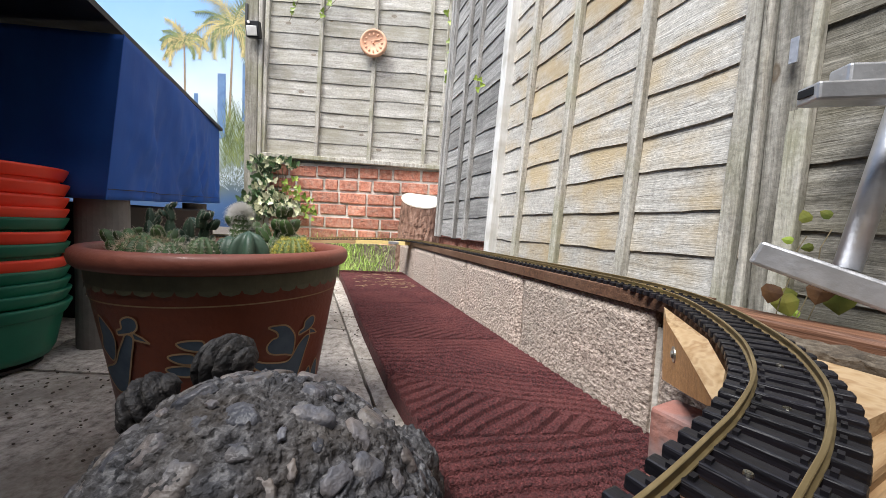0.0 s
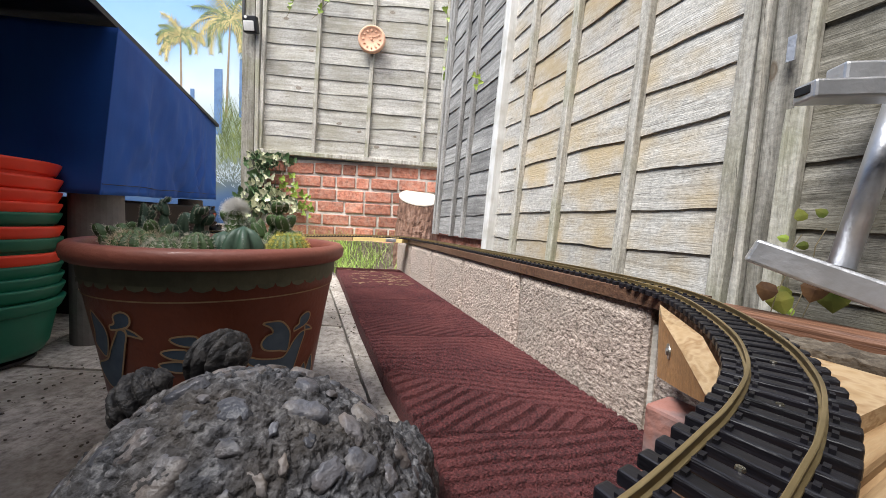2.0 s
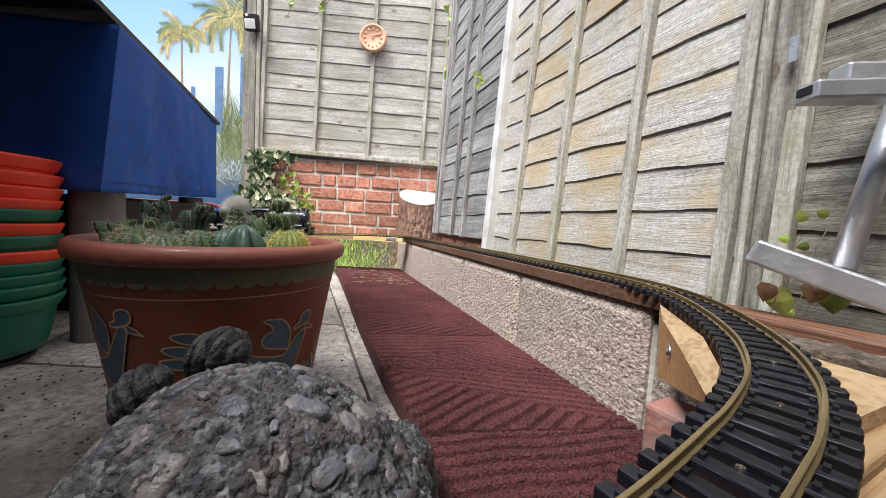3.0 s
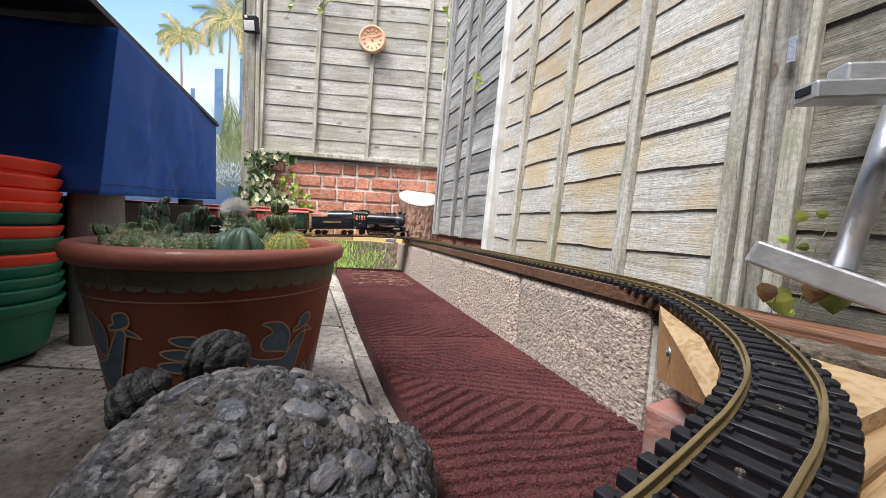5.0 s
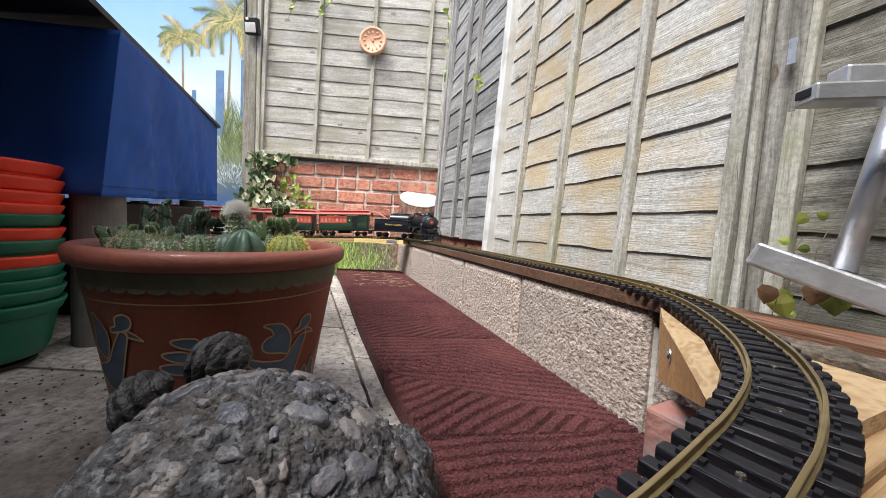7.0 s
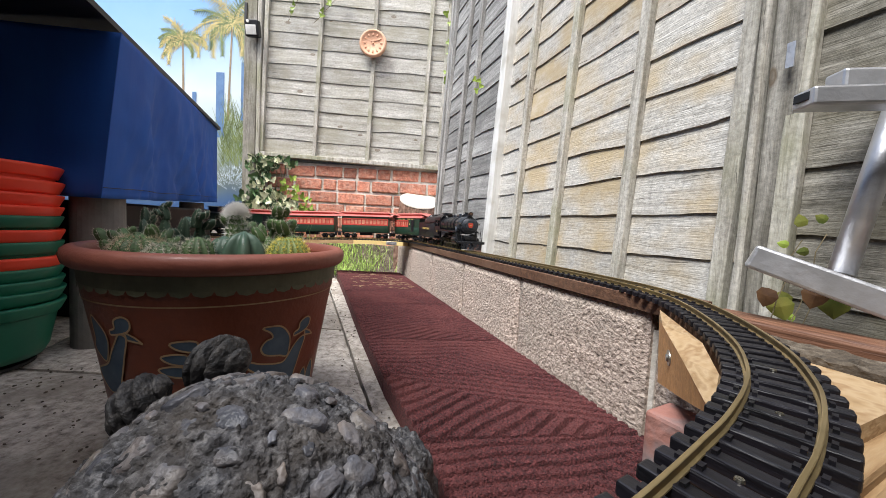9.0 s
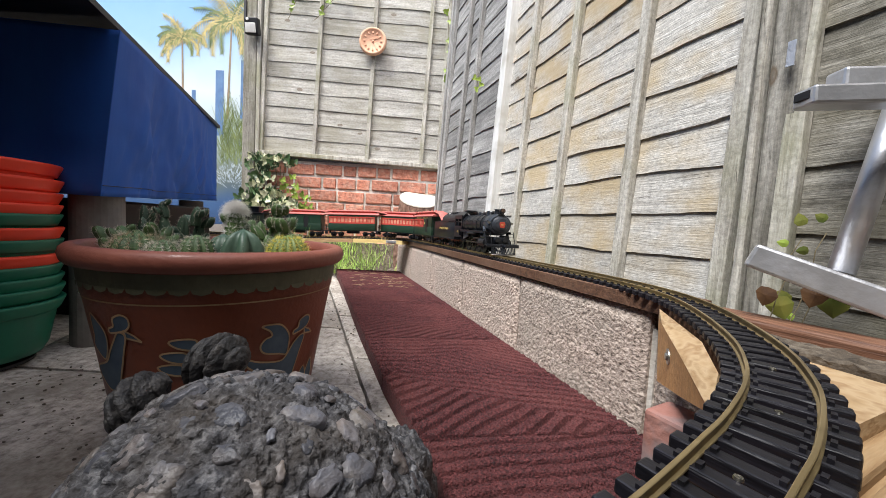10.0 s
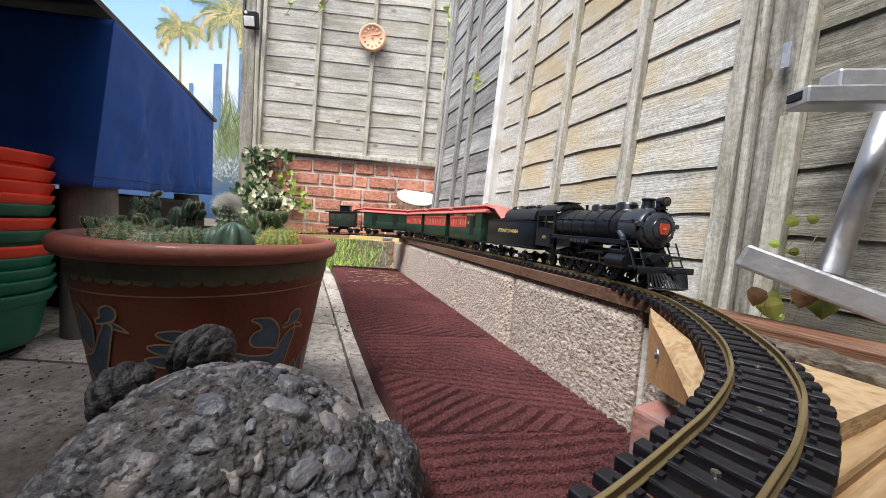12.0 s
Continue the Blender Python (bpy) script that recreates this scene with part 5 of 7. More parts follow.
M["stem"] = mat("stem", [(0.10, 0.08, 0.04), (0.20, 0.16, 0.09)], 20, rough=0.8, bump=0.2)


def ivy():
    rnd = random.Random(5)
    plant = thing("ivy", "variegated ivy climbing the brick wall beside the post", "ivy", DEEPER)
    dark, pale, lime = bmesh.new(), bmesh.new(), bmesh.new()
    blobs = [(-1.42, 0.80, 0.12, 0.06, 65), (-1.26, 0.82, 0.12, 0.035, 34), (-1.42, 0.68, 0.09, 0.09, 48), (-1.35, 0.50, 0.15, 0.10, 130), (-1.20, 0.47, 0.11, 0.05, 44), (-1.50, 0.48, 0.10, 0.12, 60)]
    for cx, cz, w, h, n in blobs:
        for _ in range(n):
            a, q = rnd.uniform(0, 6.283), math.sqrt(rnd.random())
            x, z = cx + w * q * math.cos(a), cz + h * q * math.sin(a)
            m = pose(x, 2.655 - 0.06 * rnd.random() * (1.2 - q), z, 90 + rnd.uniform(-35, 25), rnd.uniform(-25, 25), 180 + rnd.uniform(-50, 50)) @ Matrix.Rotation(rnd.uniform(-0.9, 0.9), 4, "Z")
            sz = rnd.uniform(0.032, 0.062)
            if rnd.random() < 0.50:
                leaf_shape(pale, m, "ivy", sz)
                leaf_shape(dark, m @ Matrix.Translation((0, sz * 0.12, 0.0035)), "ivy", sz * 0.78)
            else:
                leaf_shape(dark, m, "ivy", sz)
    for k in range(34):
        t = k / 33
        x, z = -1.22 + 0.20 * t + rnd.uniform(-0.05, 0.05), 0.66 - 0.22 * t + rnd.uniform(-0.05, 0.06)
        m = pose(x, 2.65 - 0.05 * rnd.random(), z, 90 + rnd.uniform(-30, 25), rnd.uniform(-25, 25), 180 + rnd.uniform(-40, 40)) @ Matrix.Rotation(rnd.uniform(-0.8, 0.8), 4, "Z")
        leaf_shape(lime, m, "ivy", rnd.uniform(0.028, 0.05))
    tagged(part("dark_leaves", dark, M["ivy_dark"], plant, "dark green leaf middles"), kind="stuff")
    tagged(part("pale_leaves", pale, M["ivy_pale"], plant, "cream edged leaves"), kind="stuff")
    tagged(part("lime_leaves", lime, M["leaf_lime"], plant, "lime green young leaves"), kind="stuff")
    bm = bmesh.new()
    for k in range(6):
        x = -1.45 + 0.04 * k
        tube(bm, [Vector((x + 0.06 * nse(j * 0.4, k), 2.69, 0.10 + 0.07 * j)) for j in range(11)], 0.004, 5)
    part("stems", bm, M["stem"], plant)
    # trailing shoots over the top of the panel and in the corner
    for name, x0, z0, x1, z1, n, y in (("hanging_shoot", -1.10, 2.20, -1.24, 1.88, 9, 2.648), ("hanging_shoot", -0.80, 2.17, -1.04, 1.88, 8, 2.648), ("hanging_shoot", -0.04, 2.2, -0.03, 1.35, 8, 2.65)):
        sh = thing(name, "thin ivy shoot with small lime leaves hanging on the fence", "ivy shoot", DEEPER, "hanging shoots")
        bm = bmesh.new()
        pts = [Vector((x0 + (x1 - x0) * k / 12 + 0.015 * nse(k * 0.5, x0), y + 0.01 * nse(k, 3), z0 + (z1 - z0) * k / 12)) for k in range(13)]
        tube(bm, pts, 0.002, 5)
        part("stem", bm, M["stem"], sh)
        bm = bmesh.new()
        for k in range(n):
            p = pts[int(12 * k / n)]
            leaf_shape(bm, pose(p.x, p.y - 0.015, p.z, 90 + rnd.uniform(-30, 30), rnd.uniform(-40, 40), 180 + rnd.uniform(-60, 60)) @ Matrix.Rotation(rnd.uniform(-1.5, 1.5), 4, "Z"), "ivy", rnd.uniform(0.03, 0.055))
        tagged(part("leaves", bm, M["leaf_lime"], sh), kind="stuff")


ivy()


def bindweed():
    plant = thing("bindweed", "yellowing bindweed with heart-shaped leaves by the post", "weed", pose(0.032, 0.0, -0.016))
    spots = [((0.542, 0.567, 0.336), 0.048, "leaf_green", 200, 10), ((0.518, 0.558, 0.352), 0.04, "leaf_brown", 170, -20), ((0.565, 0.572, 0.343), 0.034, "leaf_green", 150, 20), ((0.589, 0.528, 0.364), 0.062, "leaf_green", 185, 0), ((0.561, 0.523, 0.363), 0.044, "leaf_brown", 170, 10), ((0.569, 0.565, 0.457), 0.026, "leaf_green", 20, 30), ((0.608, 0.565, 0.468), 0.022, "leaf_green", 60, 30), ((0.537, 0.553, 0.425), 0.018, "leaf_lime", 80, 20), ((0.570, 0.552, 0.417), 0.02, "leaf_green", 100, 30), ((0.575, 0.575, 0.307), 0.016, "leaf_lime", 200, 0)]
    for place, s, mt, spin, tilt in spots:
        bm = bmesh.new()
        m = Matrix.Translation(place) @ pose(0, 0, 0, 90, 0, -47 + tilt) @ Matrix.Rotation(radians(spin), 4, "Z")
        leaf_shape(bm, m, "heart", s * 0.85)
        part("leaf", bm, M[mt], plant, "yellow green leaf" if mt == "leaf_green" else "brown withered leaf" if mt == "leaf_brown" else "small lime leaf")
    bm = bmesh.new()
    for line in ([(0.556, 0.554, 0.298), (0.569, 0.556, 0.322), (0.587, 0.559, 0.369), (0.592, 0.562, 0.416), (0.609, 0.564, 0.447)], [(0.523, 0.554, 0.301), (0.532, 0.557, 0.334), (0.546, 0.559, 0.367), (0.550, 0.561, 0.405), (0.568, 0.563, 0.434)], [(0.572, 0.553, 0.285), (0.596, 0.557, 0.342), (0.580, 0.559, 0.365)]):
        tube(bm, [Vector(p) for p in line], 0.0008, 5)
    part("stems", bm, M["stem"], plant)
    sp = thing("wall_sprig", "small lime ivy sprig on the grey panel", "ivy shoot", None, "hanging shoots")
    bm = bmesh.new()
    for k, place in enumerate(((0.126, 1.804, 1.166), (0.151, 1.803, 1.144), (0.137, 1.802, 1.129), (0.158, 1.805, 1.171))):
        leaf_shape(bm, Matrix.Translation(place) @ pose(0, 0, 0, 90, 0, 200) @ Matrix.Rotation(k * 1.5, 4, "Z"), "ivy", 0.03)
    tagged(part("leaves", bm, M["leaf_lime"], sp), kind="stuff")
    bm = bmesh.new()
    tube(bm, [Vector((0.143, 1.817, 1.207)), Vector((0.142, 1.809, 1.161)), Vector((0.141, 1.811, 1.119))], 0.0015, 5)
    part("stem", bm, M["stem"], sp)


bindweed()


def grass():
    rnd = random.Random(8)
    bm = bmesh.new()

    def blade(x, y, h, lean, yaw, w):
        z = bank_z(y) - 0.004
        side = Vector((math.cos(yaw), math.sin(yaw), 0)) * w
        d = Vector((-math.sin(yaw), math.cos(yaw), 0)) * lean
        prev = None
        for k in range(4):
            t = k / 3
            p = Vector((x, y, z)) + d * t * t * h + Vector((0, 0, h * (t - 0.25 * lean * t * t)))
            s = side * (1 - 0.9 * t)
            cur = (bm.verts.new(p - s), bm.verts.new(p + s))
            if prev:
                bm.faces.new((prev[0], prev[1], cur[1], cur[0]))
            prev = cur
    for _ in range(800):
        blade(-0.50 - 0.5 * rnd.random() ** 0.8, rnd.uniform(2.66, 2.98), rnd.uniform(0.03, 0.09), rnd.uniform(-2.2, 2.2), rnd.uniform(0, 6.28), 0.0028)
    for _ in range(620):
        blade(rnd.uniform(-1.6, -0.75), rnd.uniform(2.68, 3.0), rnd.uniform(0.04, 0.12), rnd.uniform(-1.6, 1.6), rnd.uniform(0, 6.28), 0.0025)
    for _ in range(90):
        blade(rnd.uniform(-0.8, -0.35), rnd.uniform(2.7, 2.98), rnd.uniform(0.08, 0.18), rnd.uniform(-1.6, 1.6), rnd.uniform(0, 6.28), 0.0022)
    for _ in range(60):
        blade(rnd.uniform(-1.06, -0.86), rnd.uniform(2.18, 2.26), rnd.uniform(0.28, 0.40), rnd.uniform(-0.6, 0.6), rnd.uniform(0, 6.28), 0.0022)
    tagged(link("grass", bm, M["grass"]), "tufts of long green grass below the brick wall", "grass", kind="stuff")


grass()

M["palm_trunk"] = mat("print_trunk", [(0.20, 0.15, 0.10), (0.35, 0.27, 0.17)], 20, rough=0.5, bump=0)
M["palm_green"] = mat("print_green", [(0.08, 0.12, 0.04), (0.24, 0.29, 0.10)], 9, rough=0.5, bump=0, island=0.4)
M["palm_gold"] = mat("print_gold", [(0.34, 0.27, 0.09), (0.62, 0.52, 0.22)], 9, rough=0.5, bump=0, island=0.3)
M["print_blue"] = mat("print_blue", [(0.08, 0.16, 0.32), (0.14, 0.26, 0.45)], 9, rough=0.5, bump=0)
M["print_white"] = mat("print_white", [(0.45, 0.60, 0.75), (0.80, 0.86, 0.90)], 9, rough=0.5, bump=0)


def banner():
    """A printed beach banner hung on the far boundary: flat print, figures a few millimetres proud."""
    m = bpy.data.materials.new("printed_sky")
    m.use_nodes = True
    N, L = m.node_tree.nodes, m.node_tree.links
    tc, sep = N.new("ShaderNodeTexCoord"), N.new("ShaderNodeSeparateXYZ")
    L.new(tc.outputs["Object"], sep.inputs[0])
    nz = N.new("ShaderNodeTexNoise")
    nz.inputs["Scale"].default_value, nz.inputs["Detail"].default_value = 2.0, 5.0
    L.new(tc.outputs["Object"], nz.inputs["Vector"])
    add = N.new("ShaderNodeMath")
    add.operation = "MULTIPLY_ADD"
    add.inputs[1].default_value = 0.35
    L.new(nz.outputs[0], add.inputs[0])
    L.new(sep.outputs[2], add.inputs[2])
    mr = N.new("ShaderNodeMapRange")
    mr.inputs["From Min"].default_value, mr.inputs["From Max"].default_value = 0.3, 2.9
    L.new(add.outputs[0], mr.inputs["Value"])
    ramp = N.new("ShaderNodeValToRGB")
    el = ramp.color_ramp.elements
    for k, (pos, c) in enumerate(((0.0, (0.015, 0.03, 0.07)), (0.15, (0.045, 0.10, 0.22)), (0.24, (0.13, 0.16, 0.12)), (0.40, (0.42, 0.52, 0.50)), (0.54, (0.62, 0.72, 0.78)), (0.72, (0.30, 0.50, 0.74)), (1.0, (0.12, 0.31, 0.62)))):
        if k > 1:
            el.new(pos)
        el[k].position = pos
        el[k].color = (*c, 1)
    L.new(mr.outputs[0], ramp.inputs[0])
    bs = N["Principled BSDF"]
    L.new(ramp.outputs[0], bs.inputs["Base Color"])
    bs.inputs["Roughness"].default_value = 0.45
    ban = thing("printed_banner", "printed vinyl banner showing palm trees and a blue sky", "banner")
    yb = 3.26
    bm = bmesh.new()
    nx, nz_ = 40, 20
    vs = {}
    for i in range(nx + 1):
        for j in range(nz_ + 1):
            x, z = -4.6 + 2.95 * i / nx, 0.30 + 2.2 * j / nz_
            vs[i, j] = bm.verts.new((x, yb + 0.0015 * nse(x * 2, z * 2), z))
    for i in range(nx):
        for j in range(nz_):
            bm.faces.new((vs[i, j], vs[i + 1, j], vs[i + 1, j + 1], vs[i, j + 1]))
    sheet = part("sheet", bm, m, ban)
    sol = sheet.modifiers.new("thick", "SOLIDIFY")
    sol.thickness = 0.002
    rnd = random.Random(21)
    yf = yb - 0.0045

    def strip(bm, p0, p1, w0, w1):
        d = Vector(p1) - Vector(p0)
        nrm = Vector((-d.y, d.x)).normalized()
        a, b = Vector(p0), Vector(p1)
        q = [a + nrm * w0, b + nrm * w1, b - nrm * w1, a - nrm * w0]
        lift = rnd.uniform(0, 0.0015)
        bm.faces.new([bm.verts.new((v.x, yf - lift, v.y)) for v in q])

    def frond(bm, p, ang, ln, droop):
        c = Vector(p)
        step = ln / 9
        for k in range(9):
            d = Vector((math.cos(ang), math.sin(ang)))
            n2 = c + d * step
            strip(bm, c, n2, 0.006, 0.004)
            for s in (-1, 1):
                for h in (0.0, 0.5):
                    q = c.lerp(n2, h)
                    leaf = Vector((math.cos(ang + s * 0.9), math.sin(ang + s * 0.9) - 0.6)).normalized() * ln * 0.30 * (1 - 0.6 * k / 9) * rnd.uniform(0.7, 1.1)
                    strip(bm, q, q + leaf, 0.0042, 0.0008)
            c = n2
            ang += droop if math.cos(ang) < 0 else -droop

    def palm(top, foot, ln, n, label):
        bm = bmesh.new()
        strip(bm, foot, top, 0.011, 0.007)
        part("palm_trunk", bm, M["palm_trunk"], ban, "printed palm trunk")
        for mt, cnt in (("palm_green", n), ("palm_gold", n)):
            bm = bmesh.new()
            for k in range(cnt):
                frond(bm, top, rnd.uniform(-0.5, 3.6), ln * rnd.uniform(0.7, 1.1), rnd.uniform(0.10, 0.30))
            part("palm_fronds", bm, M[mt], ban, label)
    palm((-2.491, 1.988), (-2.482, 1.401), 0.27, 9, "printed palm fronds")
    palm((-2.037, 2.160), (-2.067, 1.291), 0.44, 12, "printed palm fronds")
    for x, z0, z1, w in ((-2.141, 1.131, 1.725, 0.038), (-1.913, 1.299, 1.827, 0.033), (-2.381, 1.354, 1.535, 0.019)):
        bm = bmesh.new()
        strip(bm, (x, z0), (x, z1), w, w)
        part("printed_post", bm, M["print_blue"], ban, "printed blue mooring post")
    bm = bmesh.new()
    for k in range(420):
        x = rnd.uniform(-2.12, -1.68)
        z = rnd.uniform(0.85, 1.30)
        strip(bm, (x, z), (x + rnd.uniform(-0.12, 0.12), z + rnd.uniform(0.10, 0.30)), 0.0025, 0.0008)
    tagged(part("printed_reeds", bm, M["palm_green"], ban, "printed yellow green reeds"), kind="stuff")
    bm = bmesh.new()
    for k in range(420):
        a = rnd.uniform(0.6, 2.6)
        c = Vector((-2.02, 0.62))
        q = c + Vector((math.cos(a) * 1.1, math.sin(a))) * rnd.gauss(0.17, 0.05)
        strip(bm, q, q + Vector((math.cos(a), math.sin(a))) * rnd.uniform(0.010, 0.035), 0.0014, 0.0005)
    tagged(part("printed_spray", bm, M["print_white"], ban, "printed white water spray"), kind="stuff")
    for k in range(8):
        bm = bmesh.new()
        cyl(bm, (-4.2 + 0.35 * k, yf, 2.46), (-4.2 + 0.35 * k, yf - 0.004, 2.46), 0.012, seg=12)
        part("eyelet", bm, M["screw"], ban, "metal eyelet")
    # rails and posts that hold the banner
    bm = bmesh.new()
    for x in (-4.5, -3.1, -1.8):
        box(bm, (x, yb + 0.05, 1.2), (0.06, 0.06, 2.5))
    box(bm, (-3.15, yb + 0.05, 2.47), (2.8, 0.05, 0.05))
    part("support_frame", bm, M["batten"], ban, "timber frame behind")


banner()


def crumbs():
    """Loose soil and grit on the slabs."""
    rnd = random.Random(33)
    bm = bmesh.new()
    for k in range(340):
        if k % 3:
            x, y = rnd.gauss(-0.80, 0.22), rnd.gauss(0.66, 0.14)
        else:
            y = rnd.uniform(0.5, 2.2)
            x = 0.157 - 0.405 * y + rnd.gauss(0, 0.035)
        r = rnd.uniform(0.0008, 0.0034)
        bmesh.ops.create_icosphere(bm, subdivisions=1, radius=r, matrix=Matrix.Translation((x, y, 0.003)) @ Matrix.Diagonal((rnd.uniform(0.6, 1.4), rnd.uniform(0.6, 1.4), 0.7, 1)))
    tagged(link("soil_crumbs", bm, M["soil"]), "scattered dark soil crumbs on the slabs", "soil", kind="stuff")


crumbs()


def straw():
    rnd = random.Random(44)
    bm = bmesh.new()
    for k in range(70):
        y = rnd.uniform(1.9, 2.42)
        x = mat_left(y) + rnd.uniform(0.05, 0.40)
        a, ln = rnd.gauss(0.2, 0.5), rnd.uniform(0.015, 0.06)
        d = Vector((math.cos(a), math.sin(a), 0)) * ln
        p = Vector((x, y, 0.0475))
        tube(bm, [p, p + d * 0.5 + Vector((0, 0, 0.002)), p + d], 0.0006, 4)
    tagged(link("straw", bm, M["straw"]), "pale dry grass clippings on the rubber mat", "straw", kind="stuff")


M["straw"] = mat("dry_straw", [(0.32, 0.24, 0.12), (0.48, 0.38, 0.22)], 20, rough=0.8, bump=0)
straw()

# ---- train: built with +x ahead, z = 0 on the rail tops ----
M["loco_black"] = mat("loco_black", [(0.005, 0.006, 0.0085), (0.011, 0.013, 0.0175)], 20, rough=0.33, bump=0.05, rough_vary=0.12)
M["loco_grey"] = mat("graphite", [(0.035, 0.042, 0.053), (0.065, 0.075, 0.092)], 20, rough=0.36, bump=0.05, metal=0.4)
M["firebox"] = mat("firebox_grey", [(0.20, 0.21, 0.22), (0.30, 0.31, 0.32)], 30, rough=0.5, bump=0.1)
M["train_green"] = mat("coach_green", [(0.010, 0.030, 0.017), (0.016, 0.043, 0.025)], 15, rough=0.4, bump=0.05)
M["caboose_green"] = mat("caboose_green", [(0.014, 0.024, 0.018), (0.024, 0.036, 0.027)], 15, rough=0.5, bump=0.05)
M["train_red"] = mat("coach_red", [(0.42, 0.045, 0.032), (0.52, 0.07, 0.05)], 15, rough=0.5, bump=0.05)
M["roof_red"] = mat("roof_red", [(0.40, 0.10, 0.085), (0.52, 0.15, 0.13)], 15, rough=0.55, bump=0.05)
M["gold"] = mat("gold_lettering", [(0.55, 0.40, 0.12), (0.70, 0.52, 0.18)], 30, rough=0.5, bump=0)
M["plate_red"] = mat("number_plate_red", [(0.45, 0.05, 0.03), (0.55, 0.08, 0.04)], 30, rough=0.5, bump=0)
M["coal"] = mat("coal", [(0.006, 0.006, 0.007), (0.02, 0.02, 0.022)], 60, rough=0.35, bump=0.3)
M["wheel_steel"] = mat("wheel_steel", [(0.18, 0.17, 0.16), (0.32, 0.31, 0.29)], 30, rough=0.35, metal=1.0, bump=0)
M["lamp_glass"] = mat("lamp_glass", [(0.03, 0.018, 0.012), (0.09, 0.045, 0.025)], 30, rough=0.12, bump=0, coat=1.0)
M["window_dark"] = mat("coach_window", [(0.42, 0.10, 0.07), (0.72, 0.38, 0.26)], 20, rough=0.15, bump=0, coat=0.6)
M["olive_frame"] = mat("olive_frame", [(0.10, 0.11, 0.06), (0.16, 0.17, 0.10)], 20, rough=0.6, bump=0)
AXLES = []
HALF = GAUGE / 2


def wheelset(parent, x, r, spokes=0, width=0.006, rims=M["loco_black"]):
    """An axle with its two wheels; turns about y."""
    bm = bmesh.new()
    for sy in (-1, 1):
        y = sy * (HALF - 0.001)
        prof = [(r * 1.10, -0.003 * sy), (r * 1.10, -0.0016 * sy), (r, -0.001 * sy), (r * 0.98, width * sy * 0.6), (r * 0.82, width * sy * 0.6), (r * 0.80, width * sy * 0.2)]
        m = Matrix.Translation((0, y, 0)) @ Matrix.Rotation(radians(-90), 4, "X")
        lathe(bm, prof, 28, m)
        if spokes:
            for k in range(spokes):
                a = 2 * math.pi * k / spokes
                box(bm, (0, 0, r * 0.42), (r * 0.10, 0.0028, r * 0.86), Matrix.Translation((0, y + sy * 0.001, 0)) @ Matrix.Rotation(a, 4, "Y"))
            cyl(bm, (0, y - sy * 0.002, 0), (0, y + sy * 0.006, 0), r * 0.22, seg=14)
            box(bm, (0, 0, -r * 0.55), (r * 1.0, 0.003, r * 0.4), Matrix.Translation((0, y + sy * 0.001, 0)))
        else:
            cyl(bm, (0, y - sy * 0.001, 0), (0, y + sy * 0.0028, 0), r * 0.85, r * 0.55, seg=20)
            cyl(bm, (0, y, 0), (0, y + sy * 0.006, 0), r * 0.2, seg=10)
    cyl(bm, (0, -HALF, 0), (0, HALF, 0), r * 0.16, seg=8)
    ob = part("wheelset", bm, rims, parent)
    ob.matrix_basis = pose(x, 0, r)
    AXLES.append((ob, x, r, parent))
    return ob


def bogie(parent, x, r=0.0145, base=0.052):
    bm = bmesh.new()
    for sy in (-1, 1):
        y = sy * (HALF + 0.0135)
        box(bm, (x, y, r + 0.004), (base + 0.03, 0.004, 0.006), bevel=0.001)
        for sx in (-1, 1):
            box(bm, (x + sx * base / 2, y + sy * 0.002, r), (0.012, 0.006, 0.013), bevel=0.0015)
        cyl(bm, (x, y, r - 0.004), (x, y, r + 0.006), 0.0055, seg=10)
    box(bm, (x, 0, r + 0.007), (0.014, 2 * HALF + 0.026, 0.006))
    part("truck_frame", bm, M["loco_black"], parent)
    for sx in (-1, 1):
        wheelset(parent, x + sx * base / 2, r)


